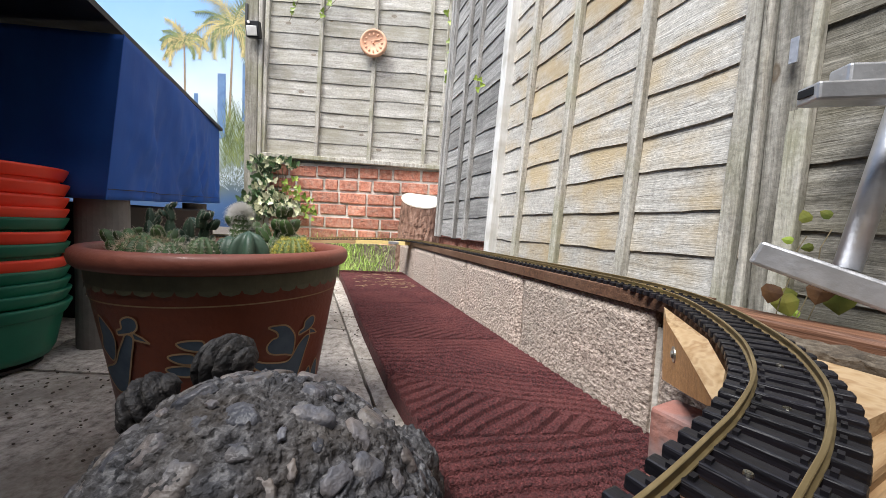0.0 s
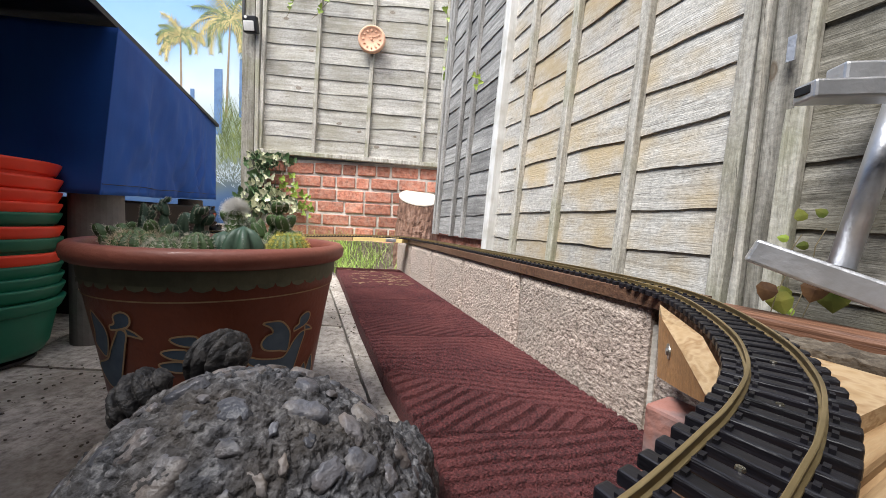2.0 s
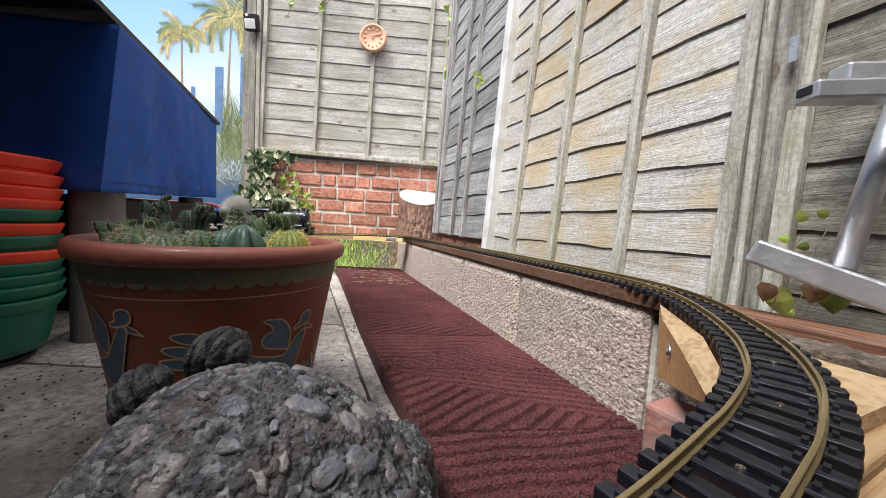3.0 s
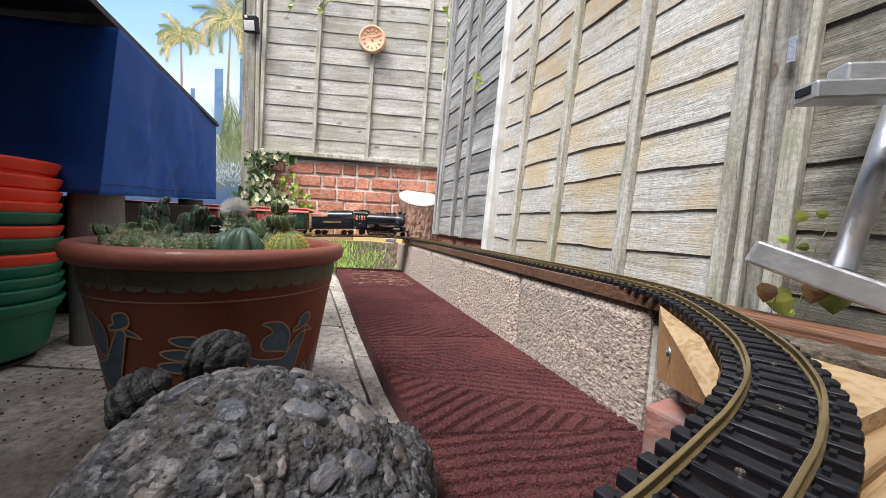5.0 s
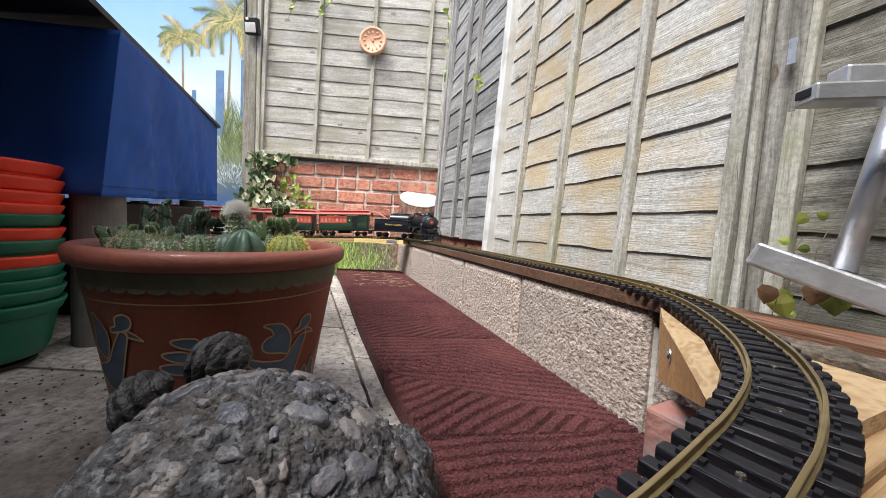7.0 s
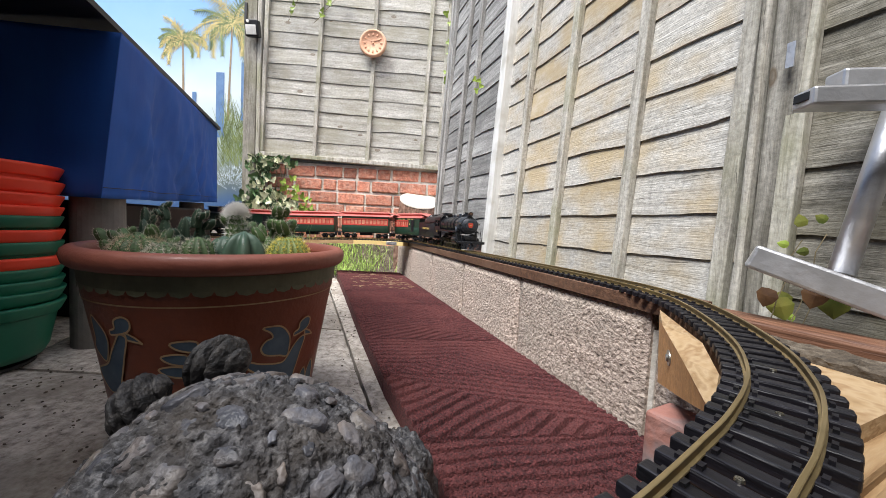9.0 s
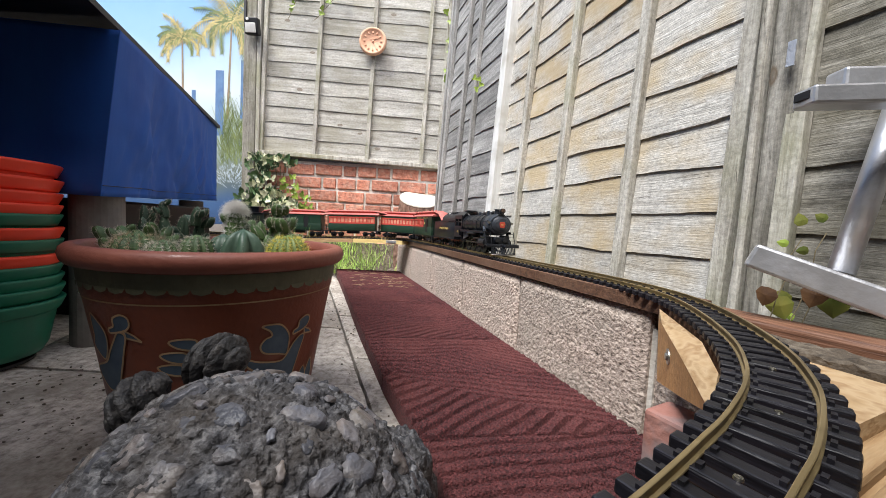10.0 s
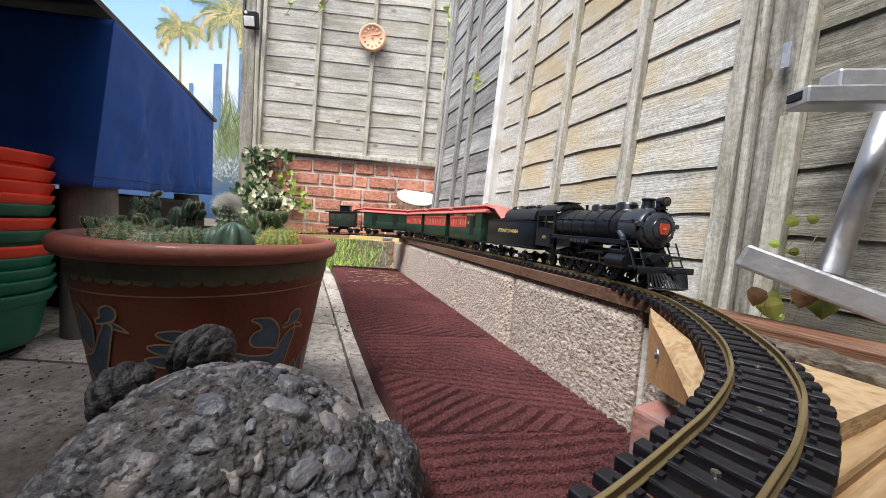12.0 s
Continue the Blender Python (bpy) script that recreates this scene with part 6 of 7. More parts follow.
def locomotive():
    t = thing("steam_locomotive", "black model steam locomotive with a red number plate", "locomotive")
    K, Gy = M["loco_black"], M["loco_grey"]

    def xcyl(bm, x0, x1, r0, r1=None, y=0, z=0.119, seg=40):
        cyl(bm, (x0, y, z), (x1, y, z), r0, r1, seg)
    bm = bmesh.new()
    xcyl(bm, -0.12, 0.02, 0.0425, 0.0425)
    xcyl(bm, 0.02, 0.095, 0.0425, 0.0405)
    part("boiler", bm, K, t, smooth=False)
    for x in (-0.085, -0.05, -0.01, 0.03, 0.068):
        bm = bmesh.new()
        xcyl(bm, x - 0.0016, x + 0.0016, 0.0434)
        part("boiler_band", bm, K, t)
    bm = bmesh.new()
    q = Matrix.Translation((0, 0, 0.119)) @ Matrix.Rotation(radians(90), 4, "Y")
    lathe(bm, [(0.0415, 0.093), (0.0425, 0.095), (0.0425, 0.140), (0.040, 0.1445), (0.037, 0.146), (0.034, 0.146), (0.0335, 0.149), (0.028, 0.1535), (0.014, 0.1565), (0.0003, 0.157)], 48, q)
    part("smokebox", bm, Gy, t, "graphite grey smokebox", smooth=True)
    bm = bmesh.new()
    for k in range(14):
        a = 2 * math.pi * k / 14
        cyl(bm, (0.145, 0.0365 * math.cos(a), 0.119 + 0.0365 * math.sin(a)), (0.1485, 0.0365 * math.cos(a), 0.119 + 0.0365 * math.sin(a)), 0.0016, seg=6)
    lathe(bm, [(0.0205, 0.1545), (0.0215, 0.156), (0.0225, 0.1545)], 36, q)
    part("door_ring", bm, K, t)
    bm = bmesh.new()
    pts = [(-0.0085, 0.011), (0.0085, 0.011), (0.0105, 0.004), (0.0070, -0.011), (-0.0070, -0.011), (-0.0105, 0.004)]
    vs = [bm.verts.new((0.158, y, 0.119 + z)) for y, z in pts]
    wv = [bm.verts.new((0.1605, y, 0.119 + z)) for y, z in pts]
    bm.faces.new(vs)
    bm.faces.new(wv)
    for i in range(6):
        bm.faces.new((vs[i], vs[(i + 1) % 6], wv[(i + 1) % 6], wv[i]))
    plate = part("number_plate", bm, M["plate_red"], t, "red keystone-shaped plate")
    text_on("821", plate, M["gold"], 0.0070, Matrix.Translation((0.1608, 0.0, 0.1170)) @ Matrix.Rotation(radians(90), 4, "Z") @ Matrix.Rotation(radians(90), 4, "X"))
    # chimney, domes, headlight
    bm = bmesh.new()
    lathe(bm, [(0.0135, 0.157), (0.0115, 0.163), (0.0105, 0.176), (0.0125, 0.1785), (0.0125, 0.181), (0.009, 0.181), (0.008, 0.165)], 24, pose(0.118, 0, 0))
    part("chimney", bm, K, t, smooth=True)
    for x, r, z in ((0.066, 0.020, 0.176), (-0.012, 0.0165, 0.174)):
        bm = bmesh.new()
        lathe(bm, [(r * 1.15, 0.155), (r, 0.160), (r, z - 0.006), (r * 0.85, z - 0.001), (r * 0.4, z), (0.0003, z)], 28, pose(x, 0, 0) @ Matrix.Diagonal((1.15, 0.9, 1, 1)))
        part("dome", bm, K, t, smooth=True)
    bm = bmesh.new()
    box(bm, (0.030, 0, 0.166), (0.030, 0.012, 0.012), bevel=0.002)
    part("turret", bm, K, t)
    for y in (-0.008, 0.008):
        part("safety_valve", cyl(bmesh.new(), (-0.045, y, 0.158), (-0.045, y, 0.173), 0.003, seg=8), K, t)
    lampp = part("headlight", cyl(bmesh.new(), (0.142, 0, 0.1735), (0.1575, 0, 0.1735), 0.0085, 0.0098, 24), K, t, "black round headlight")
    bm = bmesh.new()
    lathe(bm, [(0.0003, 0.0008), (0.005, 0.0006), (0.0072, 0.0)], 24, Matrix.Translation((0.1578, 0, 0.1735)) @ Matrix.Rotation(radians(90), 4, "Y"))
    part("lamp_lens", bm, M["lamp_glass"], lampp, "amber tinted lamp glass")
    bm = bmesh.new()
    box(bm, (0.144, 0, 0.1585), (0.014, 0.022, 0.003))
    box(bm, (0.146, 0, 0.165), (0.010, 0.016, 0.012), bevel=0.002)
    part("lamp_bracket", bm, K, t)
    # cab
    bm = bmesh.new()
    for sy in (-1, 1):
        y = sy * 0.043
        box(bm, (-0.152, y, 0.0825), (0.082, 0.003, 0.053))
        box(bm, (-0.152, y, 0.150), (0.082, 0.003, 0.016))
        for x in (-0.19, -0.152, -0.1135):
            box(bm, (x, y, 0.126), (0.007, 0.003, 0.034))
    box(bm, (-0.112, 0, 0.10), (0.003, 0.086, 0.10))
    part("cab_wall", bm, K, t)
    bm = bmesh.new()
    sec = [(0.047 * math.sin(radians(a)), 0.128 + 0.052 * math.cos(radians(a))) for a in range(-62, 63, 6)]
    sec += [(y * 0.94, z - 0.003) for y, z in reversed(sec)]
    sweep(bm, [Vector((-0.205, 0, 0)), Vector((-0.15, 0, 0)), Vector((-0.105, 0, 0))], sec)
    part("cab_roof", bm, K, t)
    bm = bmesh.new()
    box(bm, (-0.135, 0, 0.1815), (0.055, 0.04, 0.004), bevel=0.001)
    part("roof_hatch", bm, K, t)
    for sy in (-1, 1):
        text_on("821", t, M["gold"], 0.0115, Matrix.Translation((-0.152, sy * 0.0449, 0.078)) @ Matrix.Rotation(radians(0 if sy < 0 else 180), 4, "Z") @ Matrix.Rotation(radians(90), 4, "X"))
    # running boards, firebox sides
    for sy in (-1, 1):
        bm = bmesh.new()
        box(bm, (0.01, sy * 0.0435, 0.0905), (0.235, 0.016, 0.0035), bevel=0.0008)
        box(bm, (0.01, sy * 0.0512, 0.0865), (0.235, 0.0015, 0.0085))
        box(bm, (-0.115, sy * 0.047, 0.078), (0.004, 0.012, 0.026), pose(0, 0, 0))
        part("running_board", bm, K, t)
        bm = bmesh.new()
        box(bm, (0.005, sy * 0.041, 0.0805), (0.075, 0.014, 0.012), bevel=0.004)
        part("air_tank", bm, K, t)
        bm = bmesh.new()
        for k in range(5):
            box(bm, (-0.028 + k * 0.013, sy * 0.0525, 0.082), (0.010, 0.001, 0.008))
        part("tread_plate", bm, Gy, t)
        bm = bmesh.new()
        prism(bm, [(-0.105, 0.050), (-0.055, 0.064), (-0.055, 0.088), (-0.105, 0.088)], -0.002, 0.002)
        ob = part("firebox_side", bm, M["firebox"], t, "grey firebox side sheet")
        ob.matrix_basis = Matrix.Translation((0, sy * 0.036, 0)) @ Matrix.Rotation(radians(90), 4, "X")
        bm = bmesh.new()
        xcyl(bm, 0.082, 0.128, 0.0165, y=sy * 0.0385, z=0.047, seg=24)
        xcyl(bm, 0.084, 0.126, 0.0105, y=sy * 0.037, z=0.067, seg=18)
        box(bm, (0.105, sy * 0.034, 0.057), (0.042, 0.02, 0.024))
        part("cylinder", bm, K, t)
        # steps from the pilot deck
        bm = bmesh.new()
        for dy in (-0.009, 0.009):
            tube(bm, [Vector((0.160, sy * 0.036 + dy, 0.036)), Vector((0.136, sy * 0.037 + dy, 0.092))], 0.0014, 6)
        for k in range(4):
            f = (k + 0.6) / 4.2
            box(bm, (0.160 - 0.024 * f, sy * 0.0365, 0.036 + 0.056 * f), (0.005, 0.019, 0.0014))
        part("pilot_step", bm, K, t)
        bm = bmesh.new()
        tube(bm, [Vector((-0.105, sy * 0.0415, 0.134)), Vector((0.02, sy * 0.0435, 0.1335)), Vector((0.14, sy * 0.0425, 0.132))], 0.0009, 6)
        for x in (-0.09, -0.055, -0.02, 0.02, 0.055, 0.09, 0.13):
            cyl(bm, (x, sy * 0.039, 0.1335), (x, sy * 0.0447, 0.1335), 0.0017, seg=6)
        part("handrail", bm, K, t)
        bm = bmesh.new()
        tube(bm, [Vector((0.10, sy * 0.041, 0.108)), Vector((0.112, sy * 0.044, 0.098)), Vector((0.118, sy * 0.044, 0.072))], 0.0055, 10)
        part("steam_pipe", bm, Gy, t)
    # frame and pilot
    bm = bmesh.new()
    box(bm, (-0.01, 0, 0.052), (0.33, 0.020, 0.034))
    box(bm, (-0.155, 0, 0.046), (0.07, 0.03, 0.02))
    box(bm, (-0.07, 0, 0.074), (0.09, 0.058, 0.03))
    part("frame", bm, K, t)
    bm = bmesh.new()
    box(bm, (0.158, 0, 0.0405), (0.034, 0.090, 0.005), bevel=0.001)
    box(bm, (0.1735, 0, 0.037), (0.005, 0.100, 0.013), bevel=0.001)
    box(bm, (0.145, 0, 0.058), (0.022, 0.036, 0.024), bevel=0.003)
    for y in (-0.012, 0.012):
        cyl(bm, (0.150, y, 0.060), (0.160, y, 0.060), 0.0085, seg=14)
    part("pilot_beam", bm, K, t)
    bm = bmesh.new()
    for k in range(15):
        y = -0.042 + 0.006 * k
        tip = 0.195 - 0.014 * (abs(y) / 0.042) ** 1.5
        tube(bm, [Vector((0.176, y, 0.033)), Vector((tip, y, 0.0065))], 0.0019, 6)
    tube(bm, [Vector((0.180, -0.044, 0.006)), Vector((0.1935, -0.015, 0.006)), Vector((0.196, 0, 0.006)), Vector((0.1935, 0.015, 0.006)), Vector((0.180, 0.044, 0.006))], 0.0016, 6)
    part("cowcatcher", bm, K, t, "slatted black pilot")
    bm = bmesh.new()
    tube(bm, [Vector((0.181, -0.044, 0.0035)), Vector((0.1945, -0.015, 0.0035)), Vector((0.197, 0, 0.0035)), Vector((0.1945, 0.015, 0.0035)), Vector((0.181, 0.044, 0.0035))], 0.0012, 6)
    part("pilot_edge", bm, M["wheel_steel"], t, "bright worn lower edge")
    bm = bmesh.new()
    box(bm, (0.183, 0, 0.036), (0.018, 0.008, 0.010), bevel=0.002)
    part("coupler", bm, K, t)
    for y in (-0.047, 0.047):
        bm = bmesh.new()
        cyl(bm, (0.140, y * 0.92, 0.126), (0.146, y * 0.92, 0.126), 0.005, seg=12)
        part("marker_lamp", bm, M["wheel_steel"], t, "small marker lamp")
    # wheels and rods
    wheelset(t, 0.142, 0.0145)
    for x in (0.066, 0.016, -0.034, -0.084):
        wheelset(t, x, 0.0262, 12, rims=K)
    wheelset(t, -0.150, 0.018)
    rods = []
    for sy in (-1, 1):
        bm = bmesh.new()
        box(bm, (0, 0, 0), (0.152, 0.0022, 0.0042), bevel=0.0008)
        for x in (-0.075, -0.025, 0.025, 0.075):
            cyl(bm, (x, -0.002, 0), (x, 0.002, 0), 0.0042, seg=12)
        ob = part("side_rod", bm, M["wheel_steel"], t, "steel side rod")
        rods.append((ob, sy))
        bm = bmesh.new()
        box(bm, (0.078, sy * 0.0355, 0.047), (0.05, 0.003, 0.004))
        box(bm, (0.030, sy * 0.0365, 0.060), (0.055, 0.003, 0.006), pose(0, 0, 0))
        tube(bm, [Vector((0.048, sy * 0.0365, 0.074)), Vector((0.046, sy * 0.0365, 0.052)), Vector((0.050, sy * 0.0365, 0.036))], 0.0018, 6)
        tube(bm, [Vector((0.086, sy * 0.0365, 0.066)), Vector((0.030, sy * 0.0365, 0.062)), Vector((-0.02, sy * 0.0365, 0.05))], 0.0016, 6)
        part("valve_gear", bm, M["wheel_steel"], t, "steel valve gear")
    return t, rods


def text_on(words, parent, material, size, m):
    """Raised lettering turned into a mesh."""
    cu = bpy.data.curves.new("lettering", "FONT")
    cu.body, cu.size, cu.align_x, cu.extrude = words, size, "CENTER", 0.0002
    tmp = bpy.data.objects.new("lettering", cu)
    scene.collection.objects.link(tmp)
    dg = bpy.context.evaluated_depsgraph_get()
    me = bpy.data.meshes.new_from_object(tmp.evaluated_get(dg))
    bpy.data.objects.remove(tmp)
    me.materials.clear()
    me.materials.append(material)
    ob = new("lettering", me)
    ob.parent = parent
    ob.matrix_basis = m
    return ob


def letter_bars(bm, n, x0, x1, y, z, h):
    """A row of upright gold strokes the size of letters."""
    w = (x1 - x0) / n
    for k in range(n):
        x = x0 + (k + 0.5) * w
        box(bm, (x - w * 0.2, y, z), (w * 0.24, 0.0006, h))
        box(bm, (x + w * 0.1, y, z + h * 0.3), (w * 0.42, 0.0006, h * 0.28))
        if k % 3:
            box(bm, (x + w * 0.22, y, z), (w * 0.18, 0.0006, h))


def tender():
    t = thing("coal_tender", "black tender with gold lettering and a coal load", "tender")
    K = M["loco_black"]
    bm = bmesh.new()
    box(bm, (0, 0, 0.080), (0.305, 0.088, 0.075), bevel=0.003)
    part("tank", bm, K, t)
    bm = bmesh.new()
    sec = [(0.042 * math.sin(radians(a)), 0.118 + 0.042 * math.cos(radians(a)) ** 0.8) for a in range(-88, 89, 8)]
    sweep(bm, [Vector((-0.035, 0, 0)), Vector((0.05, 0, 0)), Vector((0.145, 0, 0))], sec)
    part("coal_bunker", bm, K, t)
    bm = bmesh.new()
    rnd = random.Random(9)
    for k in range(110):
        x, y = rnd.uniform(-0.02, 0.135), rnd.uniform(-0.022, 0.022)
        s = rnd.uniform(0.004, 0.008)
        box(bm, (0, 0, 0), (s, s, s), pose(x, y, 0.1585 + 0.004 * rnd.random() - 60 * y * y * 0.15, rnd.uniform(0, 90), rnd.uniform(0, 90), rnd.uniform(0, 90)))
    tagged(part("coal", bm, M["coal"], t, "heap of black coal"), kind="stuff")
    bm = bmesh.new()
    box(bm, (0, 0, 0.041), (0.315, 0.094, 0.006), bevel=0.001)
    for sy in (-1, 1):
        box(bm, (0, sy * 0.0445, 0.116), (0.305, 0.002, 0.003))
        box(bm, (-0.04, sy * 0.043, 0.1185), (0.22, 0.002, 0.003))
    box(bm, (-0.10, 0, 0.119), (0.10, 0.05, 0.006), bevel=0.001)
    part("deck", bm, K, t)
    for sy in (-1, 1):
        word = text_on("PENNSYLVANIA", t, M["gold"], 0.0165, Matrix.Translation((0, sy * 0.0447, 0.080)) @ Matrix.Rotation(radians(0 if sy < 0 else 180), 4, "Z") @ Matrix.Rotation(radians(90), 4, "X") @ Matrix.Diagonal((1.12, 1, 1, 1)))
        word["label"] = "gold painted lettering"
    for x in (-0.10, 0.10):
        bogie(t, x)
    bm = bmesh.new()
    box(bm, (-0.17, 0, 0.036), (0.03, 0.008, 0.008))
    box(bm, (0.168, 0, 0.042), (0.03, 0.03, 0.005))
    for sy in (-1, 1):
        tube(bm, [Vector((-0.156, sy * 0.03, 0.105)), Vector((-0.162, sy * 0.03, 0.10)), Vector((-0.162, sy * 0.03, 0.045))], 0.001, 5)
    part("coupler", bm, K, t)
    return t


def roof_section(w, z0, z1):
    return [(-w, z0), (-w, z0 + 0.003), (-w * 0.9, z0 + (z1 - z0) * 0.5), (-w * 0.62, z1 - 0.001), (w * 0.62, z1 - 0.001), (w * 0.9, z0 + (z1 - z0) * 0.5), (w, z0 + 0.003), (w, z0)]


def coach(kind, label):
    t = thing("passenger_car" if kind != "baggage" else "baggage_car", label, "railway car", None, "cars of the train")
    G, Rd, Rf, K = M["train_green"], M["train_red"], M["roof_red"], M["loco_black"]
    L, W = 0.335, 0.043
    # body below and above the openings
    bm = bmesh.new()
    box(bm, (0, 0, 0.0605), (L, 2 * W, 0.045), bevel=0.001)
    box(bm, (0, 0, 0.131), (L, 2 * W, 0.014))
    solid = {"coach": (), "combine": ((0.028, 0.062), (0.112, 0.1675)), "baggage": ((-0.1675, -0.105), (-0.06, 0.045), (0.09, 0.1675))}[kind]
    for sy in (-1, 1):
        for x0, x1 in solid:
            box(bm, ((x0 + x1) / 2, sy * (W - 0.0015), 0.104), (x1 - x0, 0.003, 0.044))
    for sx in (-1, 1):
        box(bm, (sx * (L / 2 - 0.0015), 0, 0.104), (0.003, 2 * W, 0.044))
    part("body", bm, G, t, "dark green body")
    # doors
    if kind != "coach":
        spans = ((0.062, 0.112),) if kind == "combine" else ((-0.105, -0.06), (0.045, 0.09))
        for sy in (-1, 1):
            for x0, x1 in spans:
                bm = bmesh.new()
                box(bm, (x1 - 0.010, sy * (W - 0.004), 0.094), (0.020 if kind == "combine" else 0.014, 0.002, 0.064))
                part("sliding_door", bm, G, t, "half open green sliding door")
                bm = bmesh.new()
                box(bm, ((x0 + x1) / 2 - 0.006, sy * (W + 0.0003), 0.0905), (x1 - x0 - 0.016, 0.0008, 0.07))
                part("door_opening", bm, M["dark"], t, "dark open doorway")
    # windows
    rng = {"coach": (-0.160, 0.160, 12), "combine": (-0.160, 0.022, 7), "baggage": None}[kind]
    if rng:
        x0, x1, n = rng
        w = (x1 - x0) / n
        for sy in (-1, 1):
            bm = bmesh.new()
            box(bm, ((x0 + x1) / 2, sy * (W - 0.0005), 0.0865), (x1 - x0 + 0.006, 0.0022, 0.008))
            box(bm, ((x0 + x1) / 2, sy * (W - 0.0005), 0.1235), (x1 - x0 + 0.006, 0.0022, 0.006))
            part("window_band", bm, Rd, t, "red window band")
            for k in range(n + 1):
                bm = bmesh.new()
                box(bm, (x0 + k * w, sy * (W - 0.0005), 0.105), (w * 0.28, 0.0022, 0.032))
                part("window_post", bm, Rd, t)
            for k in range(n):
                bm = bmesh.new()
                box(bm, (x0 + (k + 0.5) * w, sy * (W - 0.003), 0.105), (w * 0.9, 0.001, 0.032))
                part("window_pane", bm, M["window_dark"], t, "reddish lit pane")
    if kind == "combine":
        for sy in (-1, 1):
            bm = bmesh.new()
            letter_bars(bm, 8, -0.115, -0.02, sy * (W + 0.0004), 0.1325, 0.0075)
            letter_bars(bm, 8, 0.01, 0.105, sy * (W + 0.0004), 0.1325, 0.0075)
            part("gold_lettering", bm, M["gold"], t, "row of gold letter strokes")
            bm = bmesh.new()
            cyl(bm, (0.044, sy * W, 0.101), (0.044, sy * (W + 0.0006), 0.101), 0.005, seg=16)
            part("gold_emblem", bm, M["gold"], t, "small round gold emblem")
    # roof with a raised clerestory
    bm = bmesh.new()
    ends = [Vector((x, 0, 0)) for x in (-0.194, -0.19, -0.1, 0, 0.1, 0.19, 0.194)]
    sweep(bm, ends, roof_section(0.047, 0.1385, 0.152))
    part("roof", bm, Rf, t, "faded red roof")
    bm = bmesh.new()
    for sy in (-1, 1):
        box(bm, (0, sy * 0.0255, 0.157), (0.33, 0.003, 0.012))
        for k in range(17):
            box(bm, (-0.16 + 0.02 * k, sy * 0.0272, 0.157), (0.003, 0.0012, 0.011))
    part("clerestory", bm, Rd, t, "red clerestory sides")
    bm = bmesh.new()
    sweep(bm, [Vector((x, 0, z)) for x, z in ((-0.192, -0.010), (-0.182, -0.002), (-0.165, 0), (0.165, 0), (0.182, -0.002), (0.192, -0.010))], roof_section(0.032, 0.1615, 0.1705))
    part("upper_roof", bm, Rf, t, "faded red upper roof")
    for x in (-0.11, -0.04, 0.04, 0.11):
        bm = bmesh.new()
        cyl(bm, (x, 0, 0.169), (x, 0, 0.176), 0.004, 0.005, seg=10)
        part("roof_vent", bm, Rf, t)
    # end platforms, underframe
    bm = bmesh.new()
    box(bm, (0, 0, 0.0355), (0.385, 0.080, 0.006), bevel=0.001)
    box(bm, (0, 0, 0.025), (0.09, 0.03, 0.016))
    part("underframe", bm, K, t)
    for sx in (-1, 1):
        bm = bmesh.new()
        for y in (-0.036, -0.024, -0.012, 0.012, 0.024, 0.036):
            box(bm, (sx * 0.188, y, 0.057), (0.0015, 0.0015, 0.038))
        for y in (-0.024, 0.024):
            box(bm, (sx * 0.188, y, 0.075), (0.002, 0.026, 0.002))
        for y in (-0.038, 0.038):
            box(bm, (sx * 0.188, y, 0.09), (0.0018, 0.0018, 0.10))
            box(bm, (sx * 0.18, y, 0.024), (0.014, 0.012, 0.02), bevel=0.001)
        part("platform_railing", bm, K, t)
        bogie(t, sx * 0.115)
    return t


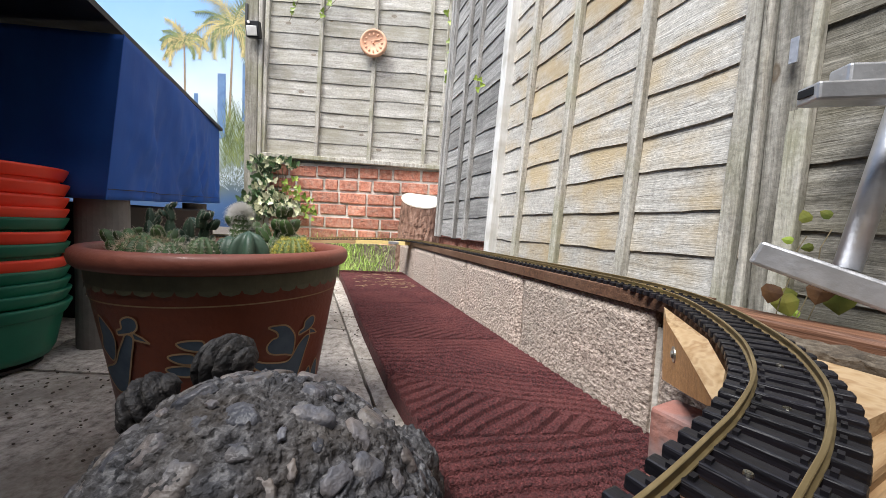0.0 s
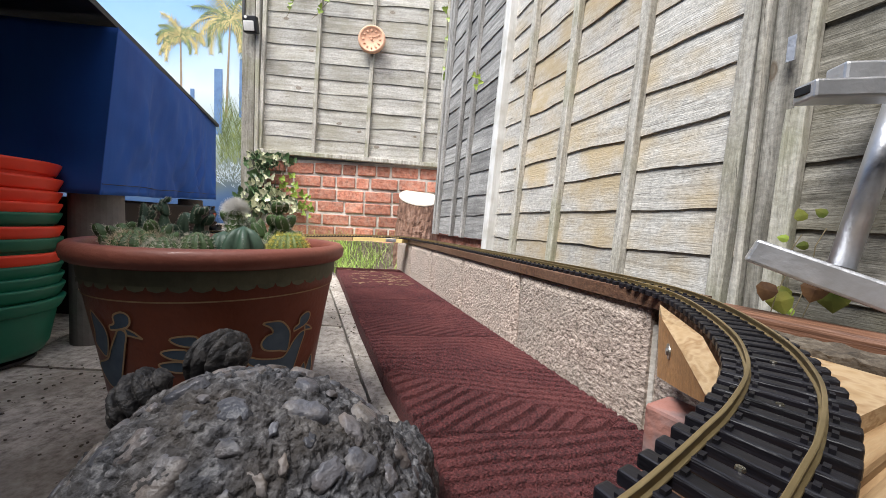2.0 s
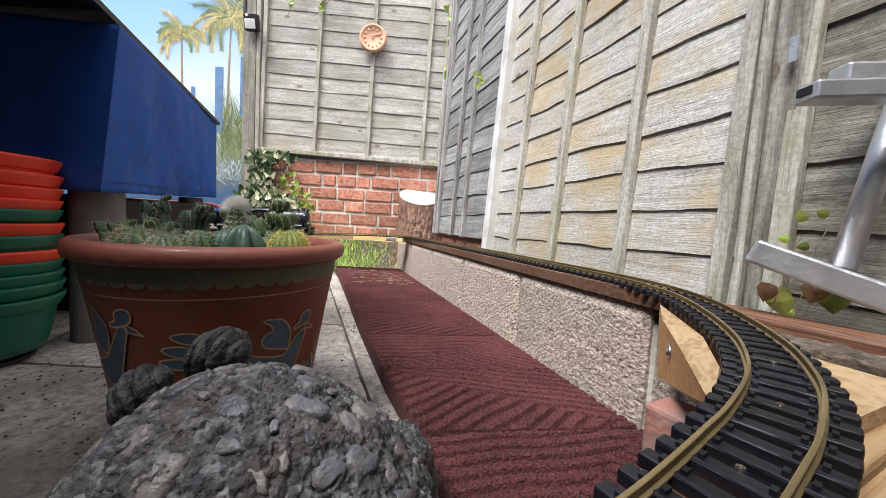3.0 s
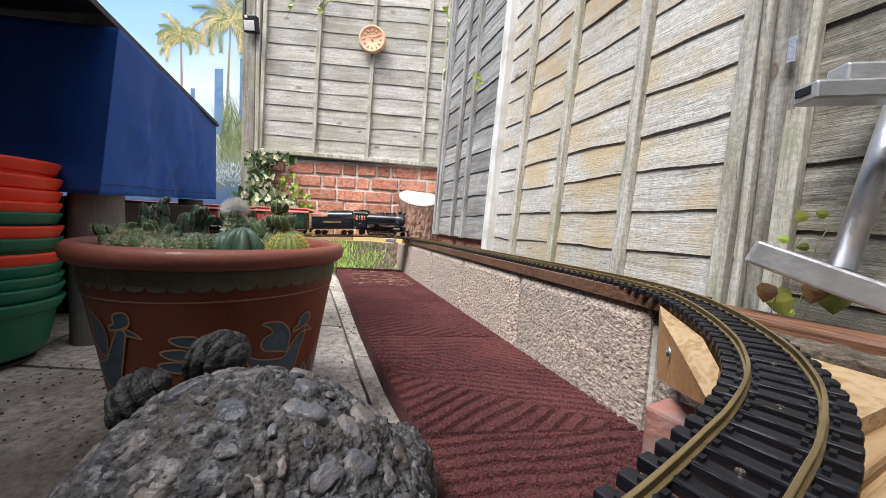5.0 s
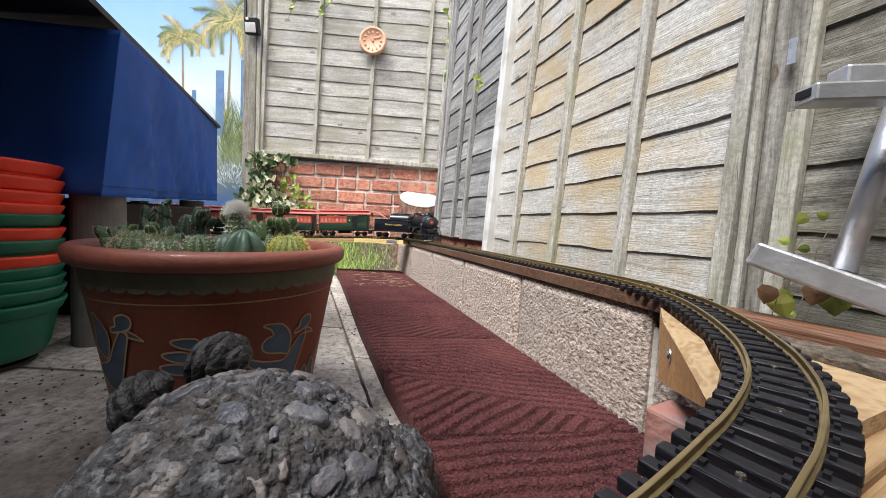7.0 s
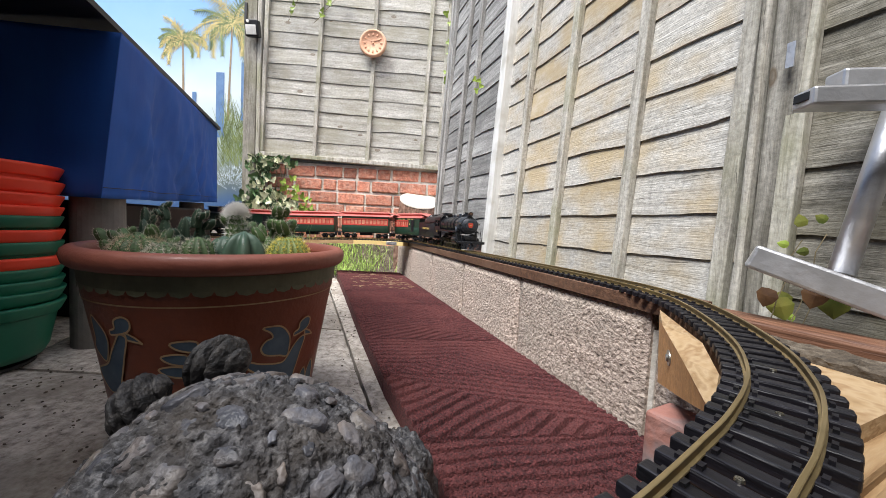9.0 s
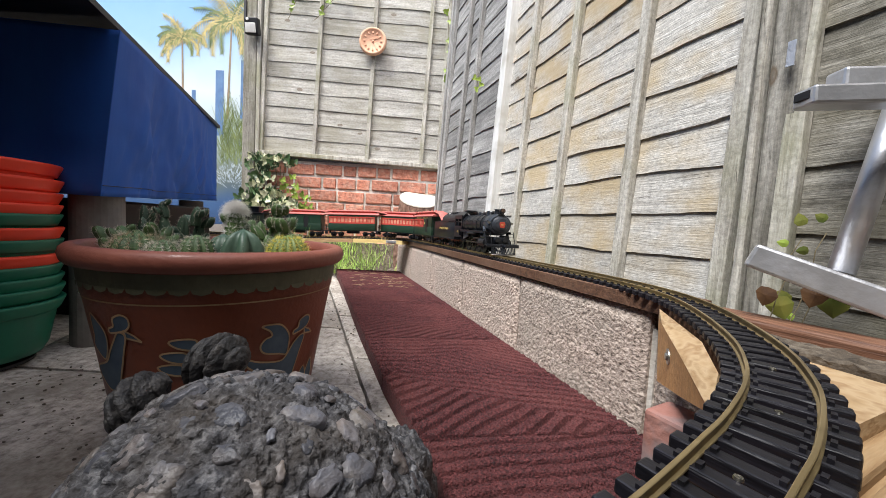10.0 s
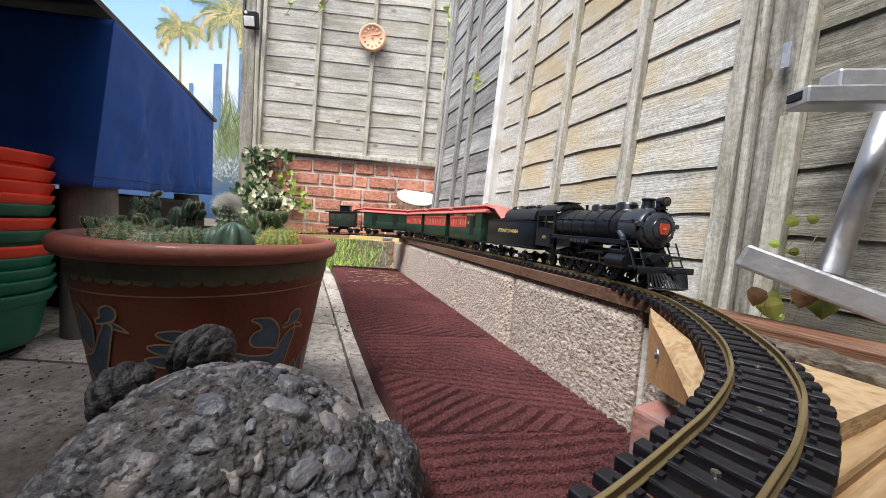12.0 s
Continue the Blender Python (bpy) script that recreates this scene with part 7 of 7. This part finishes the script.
def caboose():
    t = thing("caboose", "dark green caboose with a raised lookout cabin", "railway car", None, "cars of the train")
    G, K = M["caboose_green"], M["loco_black"]
    bm = bmesh.new()
    box(bm, (-0.005, 0, 0.082), (0.175, 0.084, 0.082), bevel=0.001)
    for k in range(20):
        for sy in (-1, 1):
            box(bm, (-0.085 + 0.0084 * k, sy * 0.0422, 0.082), (0.0008, 0.0008, 0.08))
    part("body", bm, G, t)
    bm = bmesh.new()
    sweep(bm, [Vector((x, 0, 0)) for x in (-0.118, 0, 0.118)], roof_section(0.047, 0.123, 0.132))
    part("roof", bm, K, t, "dark roof")
    bm = bmesh.new()
    box(bm, (0.012, 0, 0.146), (0.062, 0.066, 0.03), bevel=0.001)
    part("cupola", bm, K, t, "dark raised lookout cabin")
    bm = bmesh.new()
    sweep(bm, [Vector((x, 0, 0)) for x in (-0.025, 0.012, 0.049)], roof_section(0.039, 0.160, 0.167))
    part("cupola_roof", bm, K, t)
    for x in (-0.065, -0.02, 0.045):
        for sy in (-1, 1):
            bm = bmesh.new()
            for dx in (-0.007, 0.007):
                box(bm, (x + dx, sy * 0.0428, 0.094), (0.0022, 0.0022, 0.028))
            for dz in (-0.013, 0, 0.013):
                box(bm, (x, sy * 0.0428, 0.094 + dz), (0.016, 0.0022, 0.002))
            frame_ob = part("window_frame", bm, M["olive_frame"], t, "dull olive window frame")
            bm = bmesh.new()
            box(bm, (x, sy * 0.0421, 0.094), (0.014, 0.0016, 0.026))
            part("pane", bm, M["dark"], frame_ob, "dark window pane")
    bm = bmesh.new()
    box(bm, (0, 0, 0.037), (0.228, 0.080, 0.006))
    box(bm, (0, 0, 0.027), (0.07, 0.03, 0.014))
    part("underframe", bm, K, t)
    for sx in (-1, 1):
        bm = bmesh.new()
        for y in (-0.036, -0.018, 0, 0.018, 0.036):
            box(bm, (sx * 0.111, y, 0.06), (0.0014, 0.0014, 0.042))
        for y in (-0.037, 0.037):
            box(bm, (sx * 0.111, y, 0.08), (0.0018, 0.0018, 0.086))
        box(bm, (sx * 0.111, 0, 0.08), (0.002, 0.074, 0.002))
        box(bm, (sx * 0.105, 0, 0.02), (0.012, 0.08, 0.003))
        part("platform_railing", bm, K, t)
        bogie(t, sx * 0.068, 0.0145, 0.046)
    return t


LOCO, RODS = locomotive()
low, wide = Matrix.Diagonal((0.97, 1.08, 0.92, 1)), Matrix.Diagonal((0.97, 1.30, 0.92, 1))
for o in LOCO.children:
    if o.name.startswith("side_rod"):
        o.data.transform(Matrix.Diagonal((0.97, 1, 1, 1)))
    elif not o.name.startswith("wheelset"):
        o.matrix_basis = (wide if o.name.startswith(("pilot_beam", "pilot_step")) else low) @ o.matrix_basis
AXLES = [(o, x * 0.97 if p is LOCO else x, r, p) for o, x, r, p in AXLES]
TENDER = tender()
CARS = [coach("combine", "dark green and red combined coach with an open door"), coach("coach", "green passenger coach with red windows and roof"), coach("coach", "green passenger coach with red windows and roof"), coach("baggage", "green baggage car with a red roof and open doors"), caboose()]
STRETCH = {TENDER: (0.90, 1.0, 1.0), CARS[0]: (0.97, 1.0, 1.05), CARS[1]: (0.95, 1.0, 1.05), CARS[2]: (0.95, 1.0, 1.05), CARS[3]: (0.95, 1.0, 1.05), CARS[4]: (1.0, 1.0, 1.12)}
for car, (sx, sy, sz) in STRETCH.items():
    for o in car.children:
        if not o.name.startswith("wheelset"):
            o.matrix_basis = Matrix.Diagonal((sx, sy, sz, 1)) @ o.matrix_basis
AXLES = [(o, x * STRETCH[p][0] if p in STRETCH else x, r, p) for o, x, r, p in AXLES]
for car in (LOCO, TENDER, *CARS):
    for o in car.children:
        for f in o.data.polygons:
            f.use_smooth = True
        o.data.set_sharp_from_angle(angle=radians(32))
# distance of each vehicle's middle behind the tip of the locomotive, and half the distance between its turning points
TRAIN = [(LOCO, 0.170, 0.072), (TENDER, 0.506, 0.09)]
for car, back, half in zip(CARS, (0.858, 1.231, 1.601, 1.971, 2.277), (0.115, 0.115, 0.115, 0.115, 0.068)):
    TRAIN.append((car, back, half))

# where the tip of the locomotive is: seconds, metres along the track past x = 0 on the far straight, were it to run on
TIP = [(0.0, -2.628), (0.5, -2.374), (1.0, -2.111), (1.5, -1.830), (2.0, -1.545), (2.4, -1.268), (2.8, -1.010), (3.2, -0.805), (4.0, -0.52), (4.8, -0.285), (5.0, -0.235), (5.5, -0.130), (6.5, 0.060), (7.0, 0.186), (7.9, 0.418), (9.0, 0.709), (9.5, 0.846), (10.0, 0.990), (10.5, 1.1354), (11.2, 1.3426), (11.6, 1.476), (12.0, 1.625)]


def tip_at(t):
    """Smooth run through the rows of TIP."""
    ts = [r[0] for r in TIP]
    ds = [r[1] for r in TIP]
    i = max(0, min(len(ts) - 2, int(np.searchsorted(ts, t, side="right")) - 1))

    def slope(k):
        a, b = max(0, k - 1), min(len(ts) - 1, k + 1)
        return (ds[b] - ds[a]) / (ts[b] - ts[a])
    h = ts[i + 1] - ts[i]
    u = (t - ts[i]) / h
    return ds[i] * (2 * u ** 3 - 3 * u * u + 1) + slope(i) * h * (u ** 3 - 2 * u * u + u) + ds[i + 1] * (-2 * u ** 3 + 3 * u * u) + slope(i + 1) * h * (u ** 3 - u * u)


def motions():
    start = along_x(-0.398) + 0.398
    times = [k / 30 for k in range(0, 361)]
    tips = [start + tip_at(t) for t in times]
    for ob, back, half in TRAIN:
        rows = []
        for k in range(0, 361, 3):
            front, _ = along(tips[k] - back + half)
            rear, _ = along(tips[k] - back - half)
            d = (front - rear).normalized()
            side = Vector((0, 0, 1)).cross(d).normalized()
            m = Matrix((d, side, d.cross(side))).transposed().to_4x4()
            rows.append((times[k], Matrix.Translation((front + rear) / 2) @ m))
        walk(ob, rows)
    for ob, x, r, parent in AXLES:
        walk(ob, [(t, Matrix.Translation((x, 0, r)) @ Matrix.Rotation((d - tips[0]) / r, 4, "Y")) for t, d in zip(times, tips)])
    for ob, sy in RODS:
        rows = []
        for t, d in zip(times, tips):
            a = (d - tips[0]) / 0.0262 + (1.57 if sy > 0 else 0)
            rows.append((t, pose(-0.009 + 0.012 * math.sin(a), sy * 0.0312, 0.0262 + 0.012 * math.cos(a))))
        walk(ob, rows)


motions()
